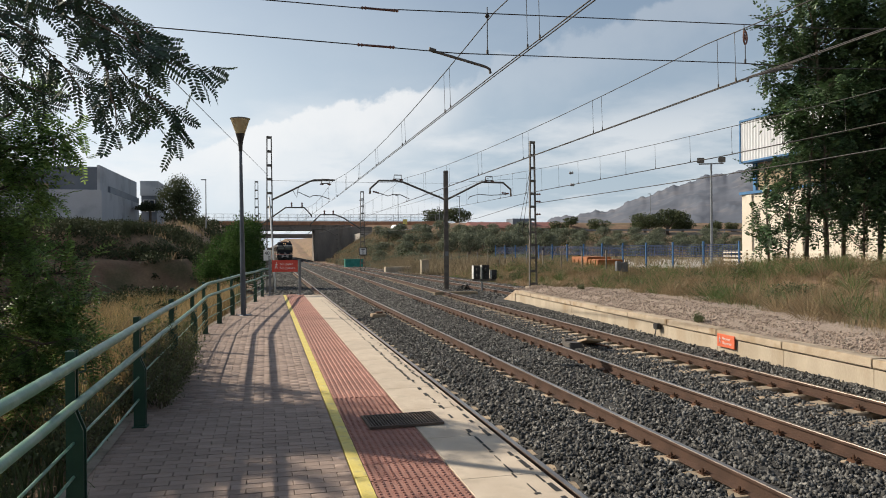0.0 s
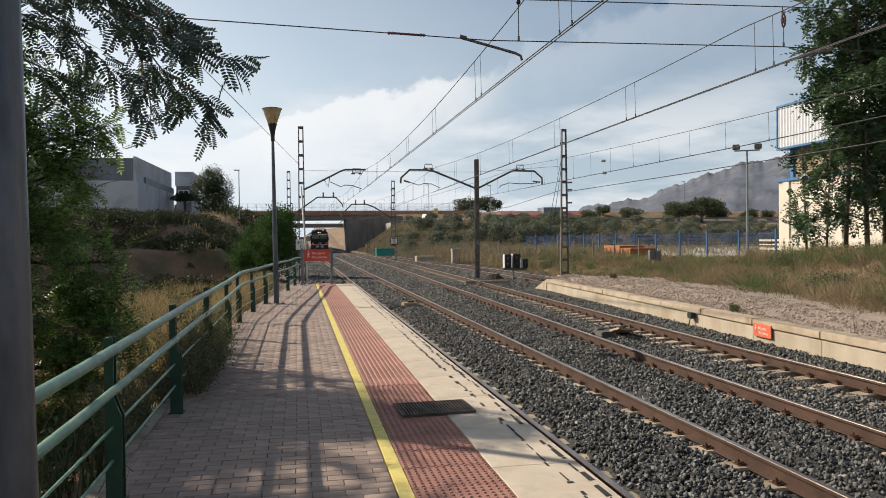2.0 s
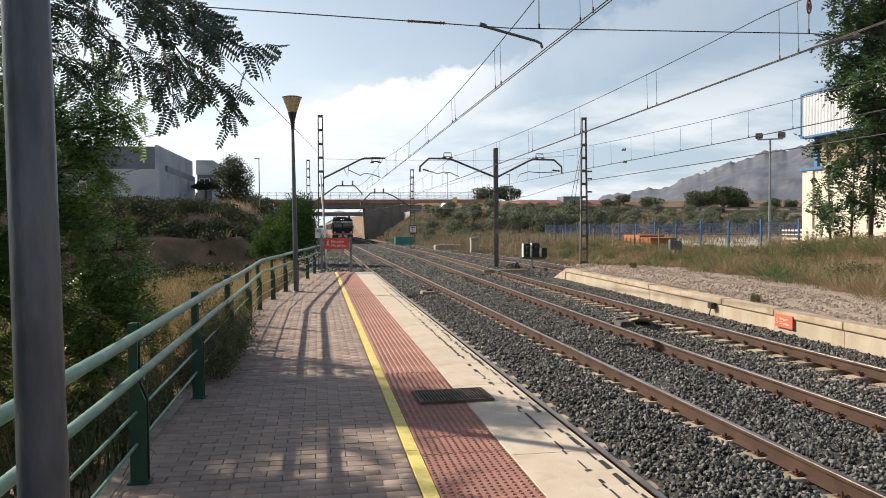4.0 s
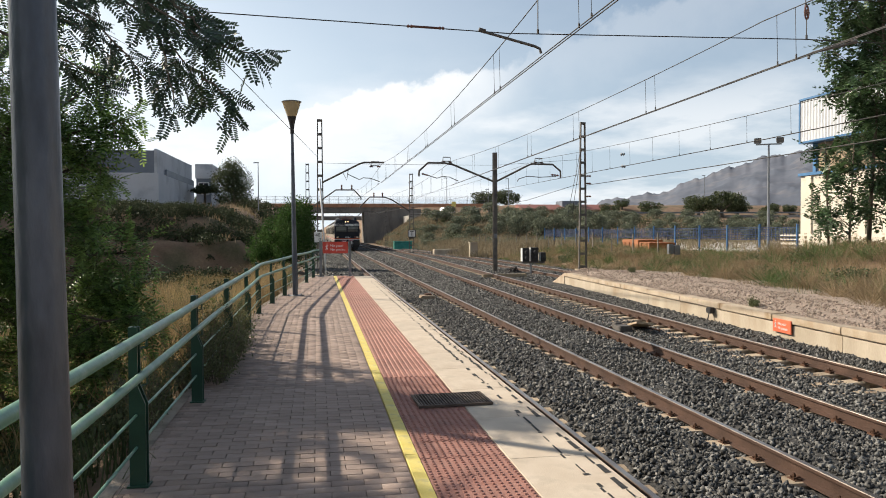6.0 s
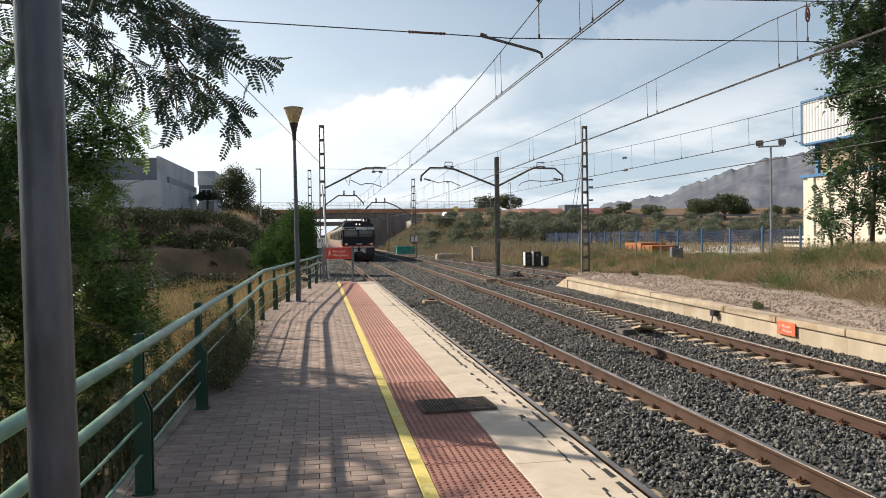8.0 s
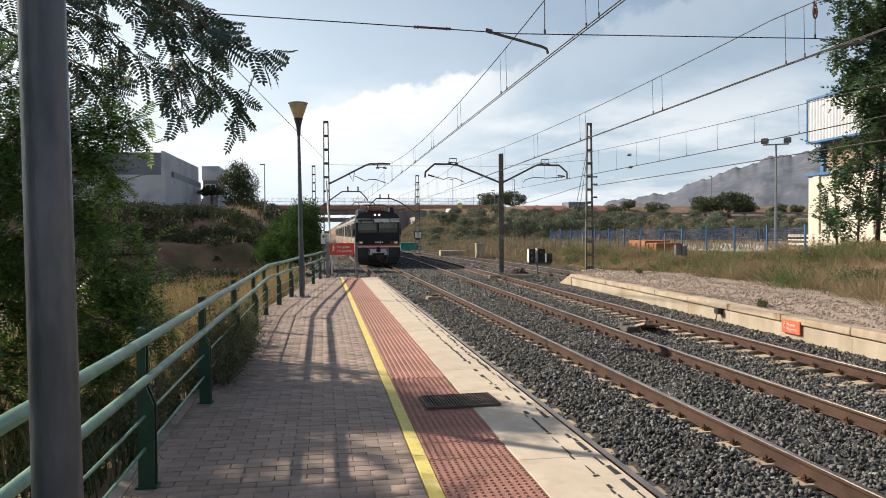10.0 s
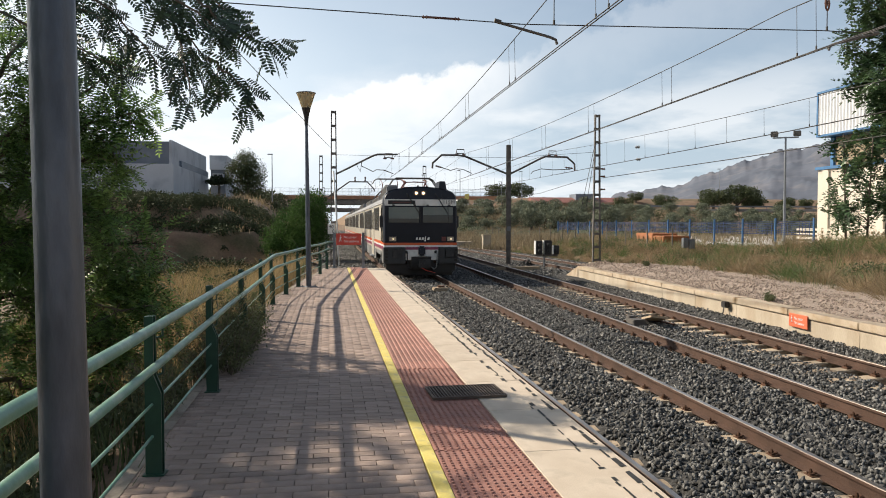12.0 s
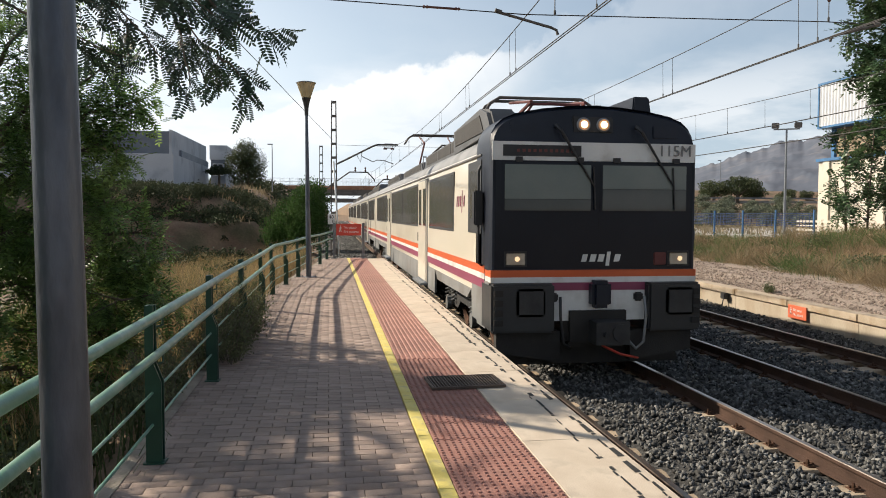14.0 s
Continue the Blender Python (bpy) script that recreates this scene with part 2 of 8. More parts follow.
M = {
    "ballast": mat("ballast_bed", (0.017, 0.017, 0.016), (0.064, 0.062, 0.058), 20, 0.95, bump=1.0, bscale=30, grain=0.7),
    "stone": mat("ballast_stone", (0.030, 0.031, 0.031), (0.165, 0.162, 0.152), 9, 0.85, bump=0.3, bscale=90, grain=0.35, rnd=0.8, isl=True),
    "rail": mat("rusty_rail", (0.054, 0.029, 0.019), (0.088, 0.048, 0.032), 3, 0.75, 0.25, 0.3, 70, 0.3),
    "railtop": mat("worn_rail_head", (0.30, 0.24, 0.20), (0.42, 0.36, 0.31), 2, 0.32, 0.9, 0.05, 90, 0.15),
    "sleeper": mat("sleeper_concrete", (0.320, 0.240, 0.160), (0.416, 0.336, 0.240), 5, 0.9, bump=0.3, rnd=0.25, stain=((0.160, 0.096, 0.056), 7)),
    "clip": mat("clip_iron", (0.07, 0.035, 0.02), (0.14, 0.07, 0.04), 9, 0.8, 0.4),
    "brick": mat("paving_brick", (0.256, 0.188, 0.152), (0.344, 0.264, 0.220), 6, 0.85, bump=0.3, bscale=110, grain=0.25, rnd=0.16, stain=((0.192, 0.144, 0.120), 3)),
    "brick_stuff": mat("paving_brick_far", (0.256, 0.188, 0.152), (0.344, 0.264, 0.220), 6, 0.85, bump=0.3, bscale=110, grain=0.25, rnd=0.16, isl=True, stain=((0.192, 0.144, 0.120), 3)),
    "joint": mat("sand_joint", (0.098, 0.075, 0.060), (0.150, 0.120, 0.098), 12, 0.95, bump=0.5),
    "yellow": mat("yellow_line_paint", (0.634, 0.510, 0.114), (0.704, 0.598, 0.194), 5, 0.7, bump=0.15, grain=0.12, stain=((0.440, 0.370, 0.176), 9)),
    "tactile": mat("red_tactile_tile", (0.288, 0.132, 0.100), (0.360, 0.180, 0.140), 7, 0.8, bump=0.25, bscale=120, grain=0.2, rnd=0.1, stain=((0.240, 0.120, 0.096), 4)),
    "edge": mat("edge_slab_concrete", (0.492, 0.410, 0.316), (0.582, 0.500, 0.398), 3, 0.85, bump=0.15, bscale=100, grain=0.12, rnd=0.05, stain=((0.426, 0.361, 0.279), 5)),
    "rubber": mat("black_strip", (0.012, 0.012, 0.012), (0.03, 0.03, 0.03), 20, 0.8, bump=0.2),
    "conc": mat("cast_concrete", (0.360, 0.304, 0.228), (0.456, 0.392, 0.304), 1.4, 0.9, bump=0.25, bscale=45, grain=0.18, stain=((0.288, 0.216, 0.136), 1.1), stretch=(1, 1, 0.4)),
    "conc_cap": mat("platform_coping", (0.368, 0.296, 0.212), (0.464, 0.384, 0.288), 2.2, 0.9, bump=0.3, bscale=45, grain=0.2, stain=((0.288, 0.200, 0.112), 2.5)),
    "gravel": mat("pink_gravel", (0.255, 0.198, 0.155), (0.365, 0.295, 0.240), 18, 0.95, bump=0.9, bscale=40, grain=0.4),
    "gravel_stone": mat("pale_pebble", (0.215, 0.165, 0.130), (0.390, 0.310, 0.255), 9, 0.9, bump=0.3, rnd=0.35, isl=True),
    # post green darkened to carry their shaded side; the tubes are a paler green
    "green": mat("shaded_green_post_paint", (0.010, 0.044, 0.028), (0.016, 0.062, 0.040), 5, 0.42, bump=0.08, grain=0.15),
    "green_tube": mat("pale_green_tube_paint", (0.085, 0.204, 0.145), (0.128, 0.264, 0.196), 6, 0.4, bump=0.06, grain=0.15, stain=((0.212, 0.306, 0.255), 6)),
    "galv": mat("galvanised_steel", (0.15, 0.165, 0.185), (0.22, 0.235, 0.25), 3, 0.5, 0.35, 0.08, 40, 0.15, stretch=(1, 1, 0.25), stain=((0.11, 0.12, 0.13), 3)),
    "pole": mat("smooth_galvanised_pole", (0.060, 0.076, 0.102), (0.105, 0.122, 0.150), 5.0, 0.40, 0.35, 0.15, 60, 0.30, stretch=(1, 1, 0.3), stain=((0.045, 0.054, 0.068), 9)),
    "mast": mat("weathered_mast_steel", (0.085, 0.08, 0.075), (0.15, 0.135, 0.12), 3, 0.75, 0.2, 0.2, 50, 0.25),
    "wire": mat("contact_wire", (0.03, 0.03, 0.032), (0.06, 0.055, 0.05), 3, 0.6, 0.4, 0),
    "ceram": mat("insulator_ceramic", (0.10, 0.04, 0.03), (0.16, 0.08, 0.06), 3, 0.25, bump=0),
    "bulb": mat("frosted_shade", (0.50, 0.42, 0.26), (0.66, 0.57, 0.38), 3, 0.35, bump=0.03, grain=0.08, trans=0.35),
    "black": mat("black_metal", (0.012, 0.012, 0.013), (0.025, 0.025, 0.026), 5, 0.55, bump=0.1),
    "red": mat("red_sign_enamel", (0.50, 0.045, 0.03), (0.58, 0.07, 0.045), 4, 0.45, bump=0.03, grain=0.08),
    "redfade": mat("faded_red_sign", (0.561, 0.111, 0.051), (0.629, 0.162, 0.076), 4, 0.5, bump=0.03, grain=0.08),
    "white": mat("white_paint", (0.651, 0.651, 0.634), (0.722, 0.722, 0.704), 4, 0.6, bump=0.05, grain=0.08),
    "soil": mat("dry_ground", (0.165, 0.100, 0.062), (0.235, 0.158, 0.095), 0.6, 0.95, bump=0.7, bscale=9, grain=0.4, stain=((0.072, 0.072, 0.030), 0.35)),
    "asphalt": mat("asphalt", (0.05, 0.05, 0.05), (0.09, 0.088, 0.085), 2, 0.9, bump=0.3),
    "bridge": mat("bridge_concrete", (0.16, 0.145, 0.13), (0.25, 0.225, 0.195), 0.5, 0.9, bump=0.3, bscale=6, grain=0.2, stain=((0.09, 0.08, 0.07), 0.5), stretch=(1, 1, 0.3)),
    "rustband": mat("rusty_parapet", (0.32, 0.15, 0.085), (0.42, 0.22, 0.13), 0.8, 0.85, bump=0.2, bscale=10),
    "wallwhite": mat("white_render_wall", (0.44, 0.46, 0.49), (0.52, 0.54, 0.57), 0.3, 0.85, bump=0.15, bscale=8, grain=0.08, stain=((0.289, 0.306, 0.340), 0.4)),
    "wallgrey": mat("grey_metal_cladding", (0.119, 0.145, 0.178), (0.170, 0.196, 0.238), 0.4, 0.5, bump=0.05, grain=0.08),
    "cream": mat("cream_render", (0.574, 0.525, 0.435), (0.640, 0.590, 0.500), 0.4, 0.85, bump=0.15, bscale=10, grain=0.08, stain=((0.492, 0.435, 0.353), 0.7)),
    "corr": mat("white_corrugated_sheet", (0.590, 0.607, 0.623), (0.656, 0.672, 0.689), 0.8, 0.4, bump=0.02, grain=0.05),
    "bluetrim": mat("blue_trim_paint", (0.035, 0.125, 0.27), (0.05, 0.17, 0.34), 2, 0.5, bump=0.05, grain=0.1),
    "tan": mat("tan_wall", (0.26, 0.20, 0.13), (0.34, 0.27, 0.18), 0.7, 0.85, bump=0.1),
    "roofred": mat("red_roof_sheet", (0.19, 0.07, 0.052), (0.25, 0.10, 0.078), 1, 0.7, bump=0.1),
    "rustbin": mat("rusty_orange_steel", (0.26, 0.095, 0.035), (0.34, 0.135, 0.055), 1.5, 0.8, 0.1, 0.2, 20),
    # distance haze is painted into the rock as a grey-blue tint
    "mount": mat("haze_tinted_rock", (0.079, 0.094, 0.124), (0.109, 0.120, 0.150), 0.006, 1.0, bump=0, bscale=0.04, grain=0.2, stain=((0.154, 0.154, 0.169), 0.011)),
    "teal": mat("teal_plastic", (0.02, 0.22, 0.18), (0.04, 0.3, 0.25), 2, 0.6),
    "pane": mat("dark_window_pane", (0.025, 0.03, 0.035), (0.04, 0.045, 0.05), 2, 0.12, bump=0, spec=0.8),
    "carpaint": mat("white_car_paint", (0.7, 0.7, 0.7), (0.78, 0.78, 0.78), 2, 0.3, bump=0, grain=0.03, coat=0.5),
}


# ---- mesh helpers ----
def bm_new():
    return bmesh.new()


def box(bm, x0, x1, y0, y1, z0, z1):
    v = [bm.verts.new(p) for p in ((x0, y0, z0), (x1, y0, z0), (x1, y1, z0), (x0, y1, z0), (x0, y0, z1), (x1, y0, z1), (x1, y1, z1), (x0, y1, z1))]
    for f in ((0, 3, 2, 1), (4, 5, 6, 7), (0, 1, 5, 4), (1, 2, 6, 5), (2, 3, 7, 6), (3, 0, 4, 7)):
        bm.faces.new([v[i] for i in f])
    return v


def slab(bm, x0, x1, y0, y1, z0, z1, b=0.006):
    """A box with its top edges bevelled: the cheap form of tiles and bricks."""
    lo = [bm.verts.new((x, y, z0)) for x, y in ((x0, y0), (x1, y0), (x1, y1), (x0, y1))]
    mid = [bm.verts.new((x, y, z1 - b)) for x, y in ((x0, y0), (x1, y0), (x1, y1), (x0, y1))]
    hi = [bm.verts.new((x, y, z1)) for x, y in ((x0 + b, y0 + b), (x1 - b, y0 + b), (x1 - b, y1 - b), (x0 + b, y1 - b))]
    for a, c in ((lo, mid), (mid, hi)):
        for i in range(4):
            j = (i + 1) % 4
            bm.faces.new((a[i], a[j], c[j], c[i]))
    bm.faces.new(hi)


def tube(bm, pts, r, seg=8, closed=True):
    """A round bar along points; r is one radius or one per point."""
    pts = [Vector(p) for p in pts]
    rs = r if isinstance(r, (list, tuple)) else [r] * len(pts)
    rings = []
    side = None
    for i, p in enumerate(pts):
        d = (pts[min(i + 1, len(pts) - 1)] - pts[max(i - 1, 0)]).normalized()
        if side is None:
            side = d.orthogonal().normalized()
        else:
            side = (side - d * side.dot(d)).normalized()
        up = d.cross(side)
        rings.append([bm.verts.new(p + float(rs[i]) * (math.cos(a) * side + math.sin(a) * up)) for a in [2 * math.pi * k / seg for k in range(seg)]])
    for a, b in zip(rings, rings[1:]):
        for k in range(seg):
            bm.faces.new((a[k], a[(k + 1) % seg], b[(k + 1) % seg], b[k]))
    if closed:
        bm.faces.new(rings[0][::-1]); bm.faces.new(rings[-1])


def lathe(bm, profile, seg=20, cx=0, cy=0):
    rings = [[bm.verts.new((cx + r * math.cos(2 * math.pi * k / seg), cy + r * math.sin(2 * math.pi * k / seg), z)) for k in range(seg)] for r, z in profile]
    for a, b in zip(rings, rings[1:]):
        for k in range(seg):
            bm.faces.new((a[k], a[(k + 1) % seg], b[(k + 1) % seg], b[k]))
    bm.faces.new(rings[0][::-1]); bm.faces.new(rings[-1])


def prism(bm, poly, axis, a, b):
    """A polygon (list of 2D points) pushed from a to b along an axis: 'x' takes (y, z), 'y' takes (x, z), 'z' takes (x, y)."""
    def put(p, t):
        return {"x": (t, p[0], p[1]), "y": (p[0], t, p[1]), "z": (p[0], p[1], t)}[axis]
    lo, hi = [bm.verts.new(put(p, a)) for p in poly], [bm.verts.new(put(p, b)) for p in poly]
    n = len(poly)
    fs = [bm.faces.new(lo), bm.faces.new(hi)]
    for i in range(n):
        fs.append(bm.faces.new((lo[i], lo[(i + 1) % n], hi[(i + 1) % n], hi[i])))
    return fs


def part(name, bm, material, parent=None, label="", smooth=False, bevel=0.0, normals=True):
    """Links a bmesh as one mesh object, under a thing or on its own."""
    if bevel:
        bmesh.ops.bevel(bm, geom=bm.edges[:], offset=bevel, segments=2, affect="EDGES", clamp_overlap=True)
    if normals:
        bmesh.ops.recalc_face_normals(bm, faces=bm.faces[:])
    me = bpy.data.meshes.new(name)
    bm.to_mesh(me)
    bm.free()
    for m in material if isinstance(material, (list, tuple)) else (material,):
        me.materials.append(m)
    if smooth:
        me.shade_smooth()
        if smooth != "all":
            me.set_sharp_from_angle(angle=radians(35))
    ob = new(name, me)
    if parent:
        ob.parent = parent
    if label:
        ob["label"] = label
    return ob


def thing(name, loc, label, category, group="", rz=0.0):
    e = new(name)
    e.empty_display_size = 0.2
    e.matrix_basis = pose(*loc, 0, 0, rz)
    return tagged(e, label, category, group)


def raw(name, verts, faces, material, parent=None, smooth=False):
    """A mesh from numpy arrays of verts (n,3) and equal-sided faces (m,k)."""
    me = bpy.data.meshes.new(name)
    verts, faces = np.asarray(verts, np.float32), np.asarray(faces, np.int32)
    k = faces.shape[1]
    me.vertices.add(len(verts)); me.vertices.foreach_set("co", verts.ravel())
    me.loops.add(faces.size); me.loops.foreach_set("vertex_index", faces.ravel())
    me.polygons.add(len(faces))
    me.polygons.foreach_set("loop_start", np.arange(0, faces.size, k, dtype=np.int32))
    me.update(calc_edges=True)
    me.materials.append(material)
    if smooth:
        me.shade_smooth()
    ob = new(name, me)
    if parent:
        ob.parent = parent
    return ob


def scatter(tv, tf, mats):
    """Copies of a small mesh (verts tv, faces tf) at many 3x4 places: one set of verts and faces."""
    mats = np.asarray(mats, np.float32)
    v = np.einsum("nij,kj->nki", mats[:, :, :3], tv) + mats[:, None, :, 3]
    f = tf[None] + (np.arange(len(mats)) * len(tv))[:, None, None]
    return v.reshape(-1, 3), f.reshape(-1, tf.shape[1])


RNG = np.random.default_rng(7)


def frames(n, pos, scale, tilt=math.pi):
    """Random turns and scales at the given places, as 3x4 matrices."""
    q = RNG.normal(size=(n, 4)); q /= np.linalg.norm(q, axis=1)[:, None]
    w, x, y, z = q.T
    R = np.stack([1 - 2 * (y * y + z * z), 2 * (x * y - z * w), 2 * (x * z + y * w), 2 * (x * y + z * w), 1 - 2 * (x * x + z * z), 2 * (y * z - x * w), 2 * (x * z - y * w), 2 * (y * z + x * w), 1 - 2 * (x * x + y * y)], 1).reshape(-1, 3, 3)
    return np.concatenate([R * np.asarray(scale)[:, None, None], np.asarray(pos)[:, :, None]], 2)


def words(name, text, size, m, material, parent, extrude=0.002, align="LEFT"):
    """Flat letters in the built-in font, as a mesh under a thing."""
    cu = bpy.data.curves.new(name, "FONT")
    cu.body, cu.size, cu.extrude, cu.align_x = text, size, extrude, align
    tmp = new("lettering", cu)
    bpy.context.view_layer.update()
    me = bpy.data.meshes.new_from_object(tmp)
    bpy.data.objects.remove(tmp)
    me.materials.clear(); me.materials.append(material)
    ob = new(name, me)
    ob.parent = parent
    ob.matrix_basis = m
    return ob


# ---- plan ----
RAIL_Z, BED_Z = -0.62, -0.80


def track_x(k, y):
    """The centre line of track k at a distance y along the line."""
    if k == 1:
        return 3.56 + 0 * y
    if k == 2:
        return 7.13 + 0.022 * np.clip(y - 12, 0, 45) - 0.004 * np.clip(y - 75, 0, 200)
    return 12.6 - 0.00078 * np.clip(y - 37, 0, 90) ** 2


def smooth(a, b, t):
    s = np.clip((t - a) / (b - a), 0, 1)
    return s * s * (3 - 2 * s)


def fence_x(y):
    return 29.0


def edge2_x(y):
    """The face of the far platform."""
    return 9.0 + 0.052 * (y - 11)


def ground_z(x, y):
    x, y = np.asarray(x, float), np.asarray(y, float)
    n = 0.25 * np.sin(0.31 * x + 0.7 * np.sin(0.17 * y)) * np.sin(0.23 * y + 1.0) + 0.12 * np.sin(1.3 * x + 0.8 * y)
    # right: verge, yard, then the bank up to the road
    r = -0.95 + 0.75 * smooth(9.6, 12.0, x - 0.0 * y) * (1 - smooth(27.5, 30.5, y)) + 0.55 * smooth(14.2, 20, x)
    # the verge stands a little higher in front of the yard
    r = r + 0.35 * smooth(15, 18, x) * (1 - smooth(22, 28, x)) * (1 - smooth(60, 75, y))
    rise = (smooth(90, 160, y - 0.2 * np.clip(x - 20, -10, 60)) * 5.5 + smooth(169, 182, y) * 3.1) * smooth(10.8, 25, x)
    right = r + rise + 0.5 * n * smooth(14, 17, x)
    # left: below the platform a dry field, an eroded bank, then a slope up to the houses
    l = -0.35 - 1.25 * smooth(1.3, 5.0, -x)
    foot = 47 + 0.5 * np.clip(x + 8, -40, 6)
    l = l + 2.5 * smooth(0, 1.6, y - foot) * smooth(2.6, 5.0, -x) + 1.9 * smooth(2.6, 6.5, y - foot) * smooth(3.0, 8.0, -x) + 1.2 * smooth(12, 30, y - foot) * smooth(3.0, 8.0, -x)
    l = l + 4.2 * smooth(105, 165, y) * smooth(2.0, 14.0, -x)
    l = np.where(y > 27.5, l - 0.45 * (1 - smooth(2.5, 5, -x)), l)
    left = l + n * smooth(2, 6, -x)
    mid = np.full_like(x, -1.0)
    z = np.where(x > 9.3, right, np.where(x < -0.9, left, mid))
    z = np.where((x > 9.3) & (x < 14.2) & (y > 29), -1.0, z)
    # far off the land lies level
    far = smooth(220, 420, np.hypot(x, y))
    return z * (1 - far) + far * np.where(np.abs(x - 4) < 7, np.where(y > 0, 1.0, -1.0), 8.2)


def build_ground():
    xs = np.concatenate([[-4500, -1500, -500, -220, -130, -90], np.arange(-70, -8, 2.0), np.arange(-8, 16, 0.6), np.arange(16, 90, 2.0), [95, 130, 220, 500, 1500, 4500]])
    ys = np.concatenate([[-4500, -800, -150, -60, -30], np.arange(-16, 70, 0.8), np.arange(70, 190, 2.0), [195, 215, 250, 320, 450, 800, 1600, 4800]])
    X, Y = np.meshgrid(xs, ys)
    Z = ground_z(X, Y)
    Z += RNG.normal(size=Z.shape) * np.where((np.abs(X) < 80) & ((X > 15) | (X < -2.5)), 0.05, 0)
    v = np.stack([X, Y, Z], -1).reshape(-1, 3)
    n = len(xs)
    i = (np.arange(len(ys) - 1)[:, None] * n + np.arange(n - 1)[None]).ravel()
    ob = raw("ground", v, np.stack([i, i + 1, i + n + 1, i + n], 1), M["soil"], smooth=True)
    tagged(ob, "dry uneven ground with earth and sparse grass", "ground", kind="structure")


build_ground()


def build_ballast():
    """The stone bed of the tracks: a sheet that is lower at the sleeper ends and heaped between."""
    ys = np.concatenate([np.arange(-10, 45, 0.25), np.arange(45, 260, 1.5)])
    xs = np.arange(-0.62, 15.6, 0.11)
    X, Y = np.meshgrid(xs, ys)
    d = np.full(X.shape, 9.0)
    for k in (1, 2, 3):
        d = np.minimum(d, np.abs(X - track_x(k, Y)))
    Z = -0.745 - 0.065 * smooth(0.56, 0.66, d) * (1 - smooth(1.06, 1.22, d))
    Z += 0.13 * smooth(-0.75, -0.05, X - edge2_x(Y)) * (Y < 31)
    side = np.where(Y < 30.5, edge2_x(Y) + 0.3, track_x(3, Y) + 2.3)
    Z -= 0.6 * smooth(0.1, 1.2, X - side)
    Z += RNG.normal(size=Z.shape) * 0.012
    v = np.stack([X, Y, Z], -1).reshape(-1, 3)
    n = len(xs)
    i = (np.arange(len(ys) - 1)[:, None] * n + np.arange(n - 1)[None]).ravel()
    ob = raw("ballast_bed", v, np.stack([i, i + 1, i + n + 1, i + n], 1), M["ballast"], smooth=True)
    tagged(ob, "dark grey crushed stone bed under the railway tracks", "ballast", kind="structure")


build_ballast()


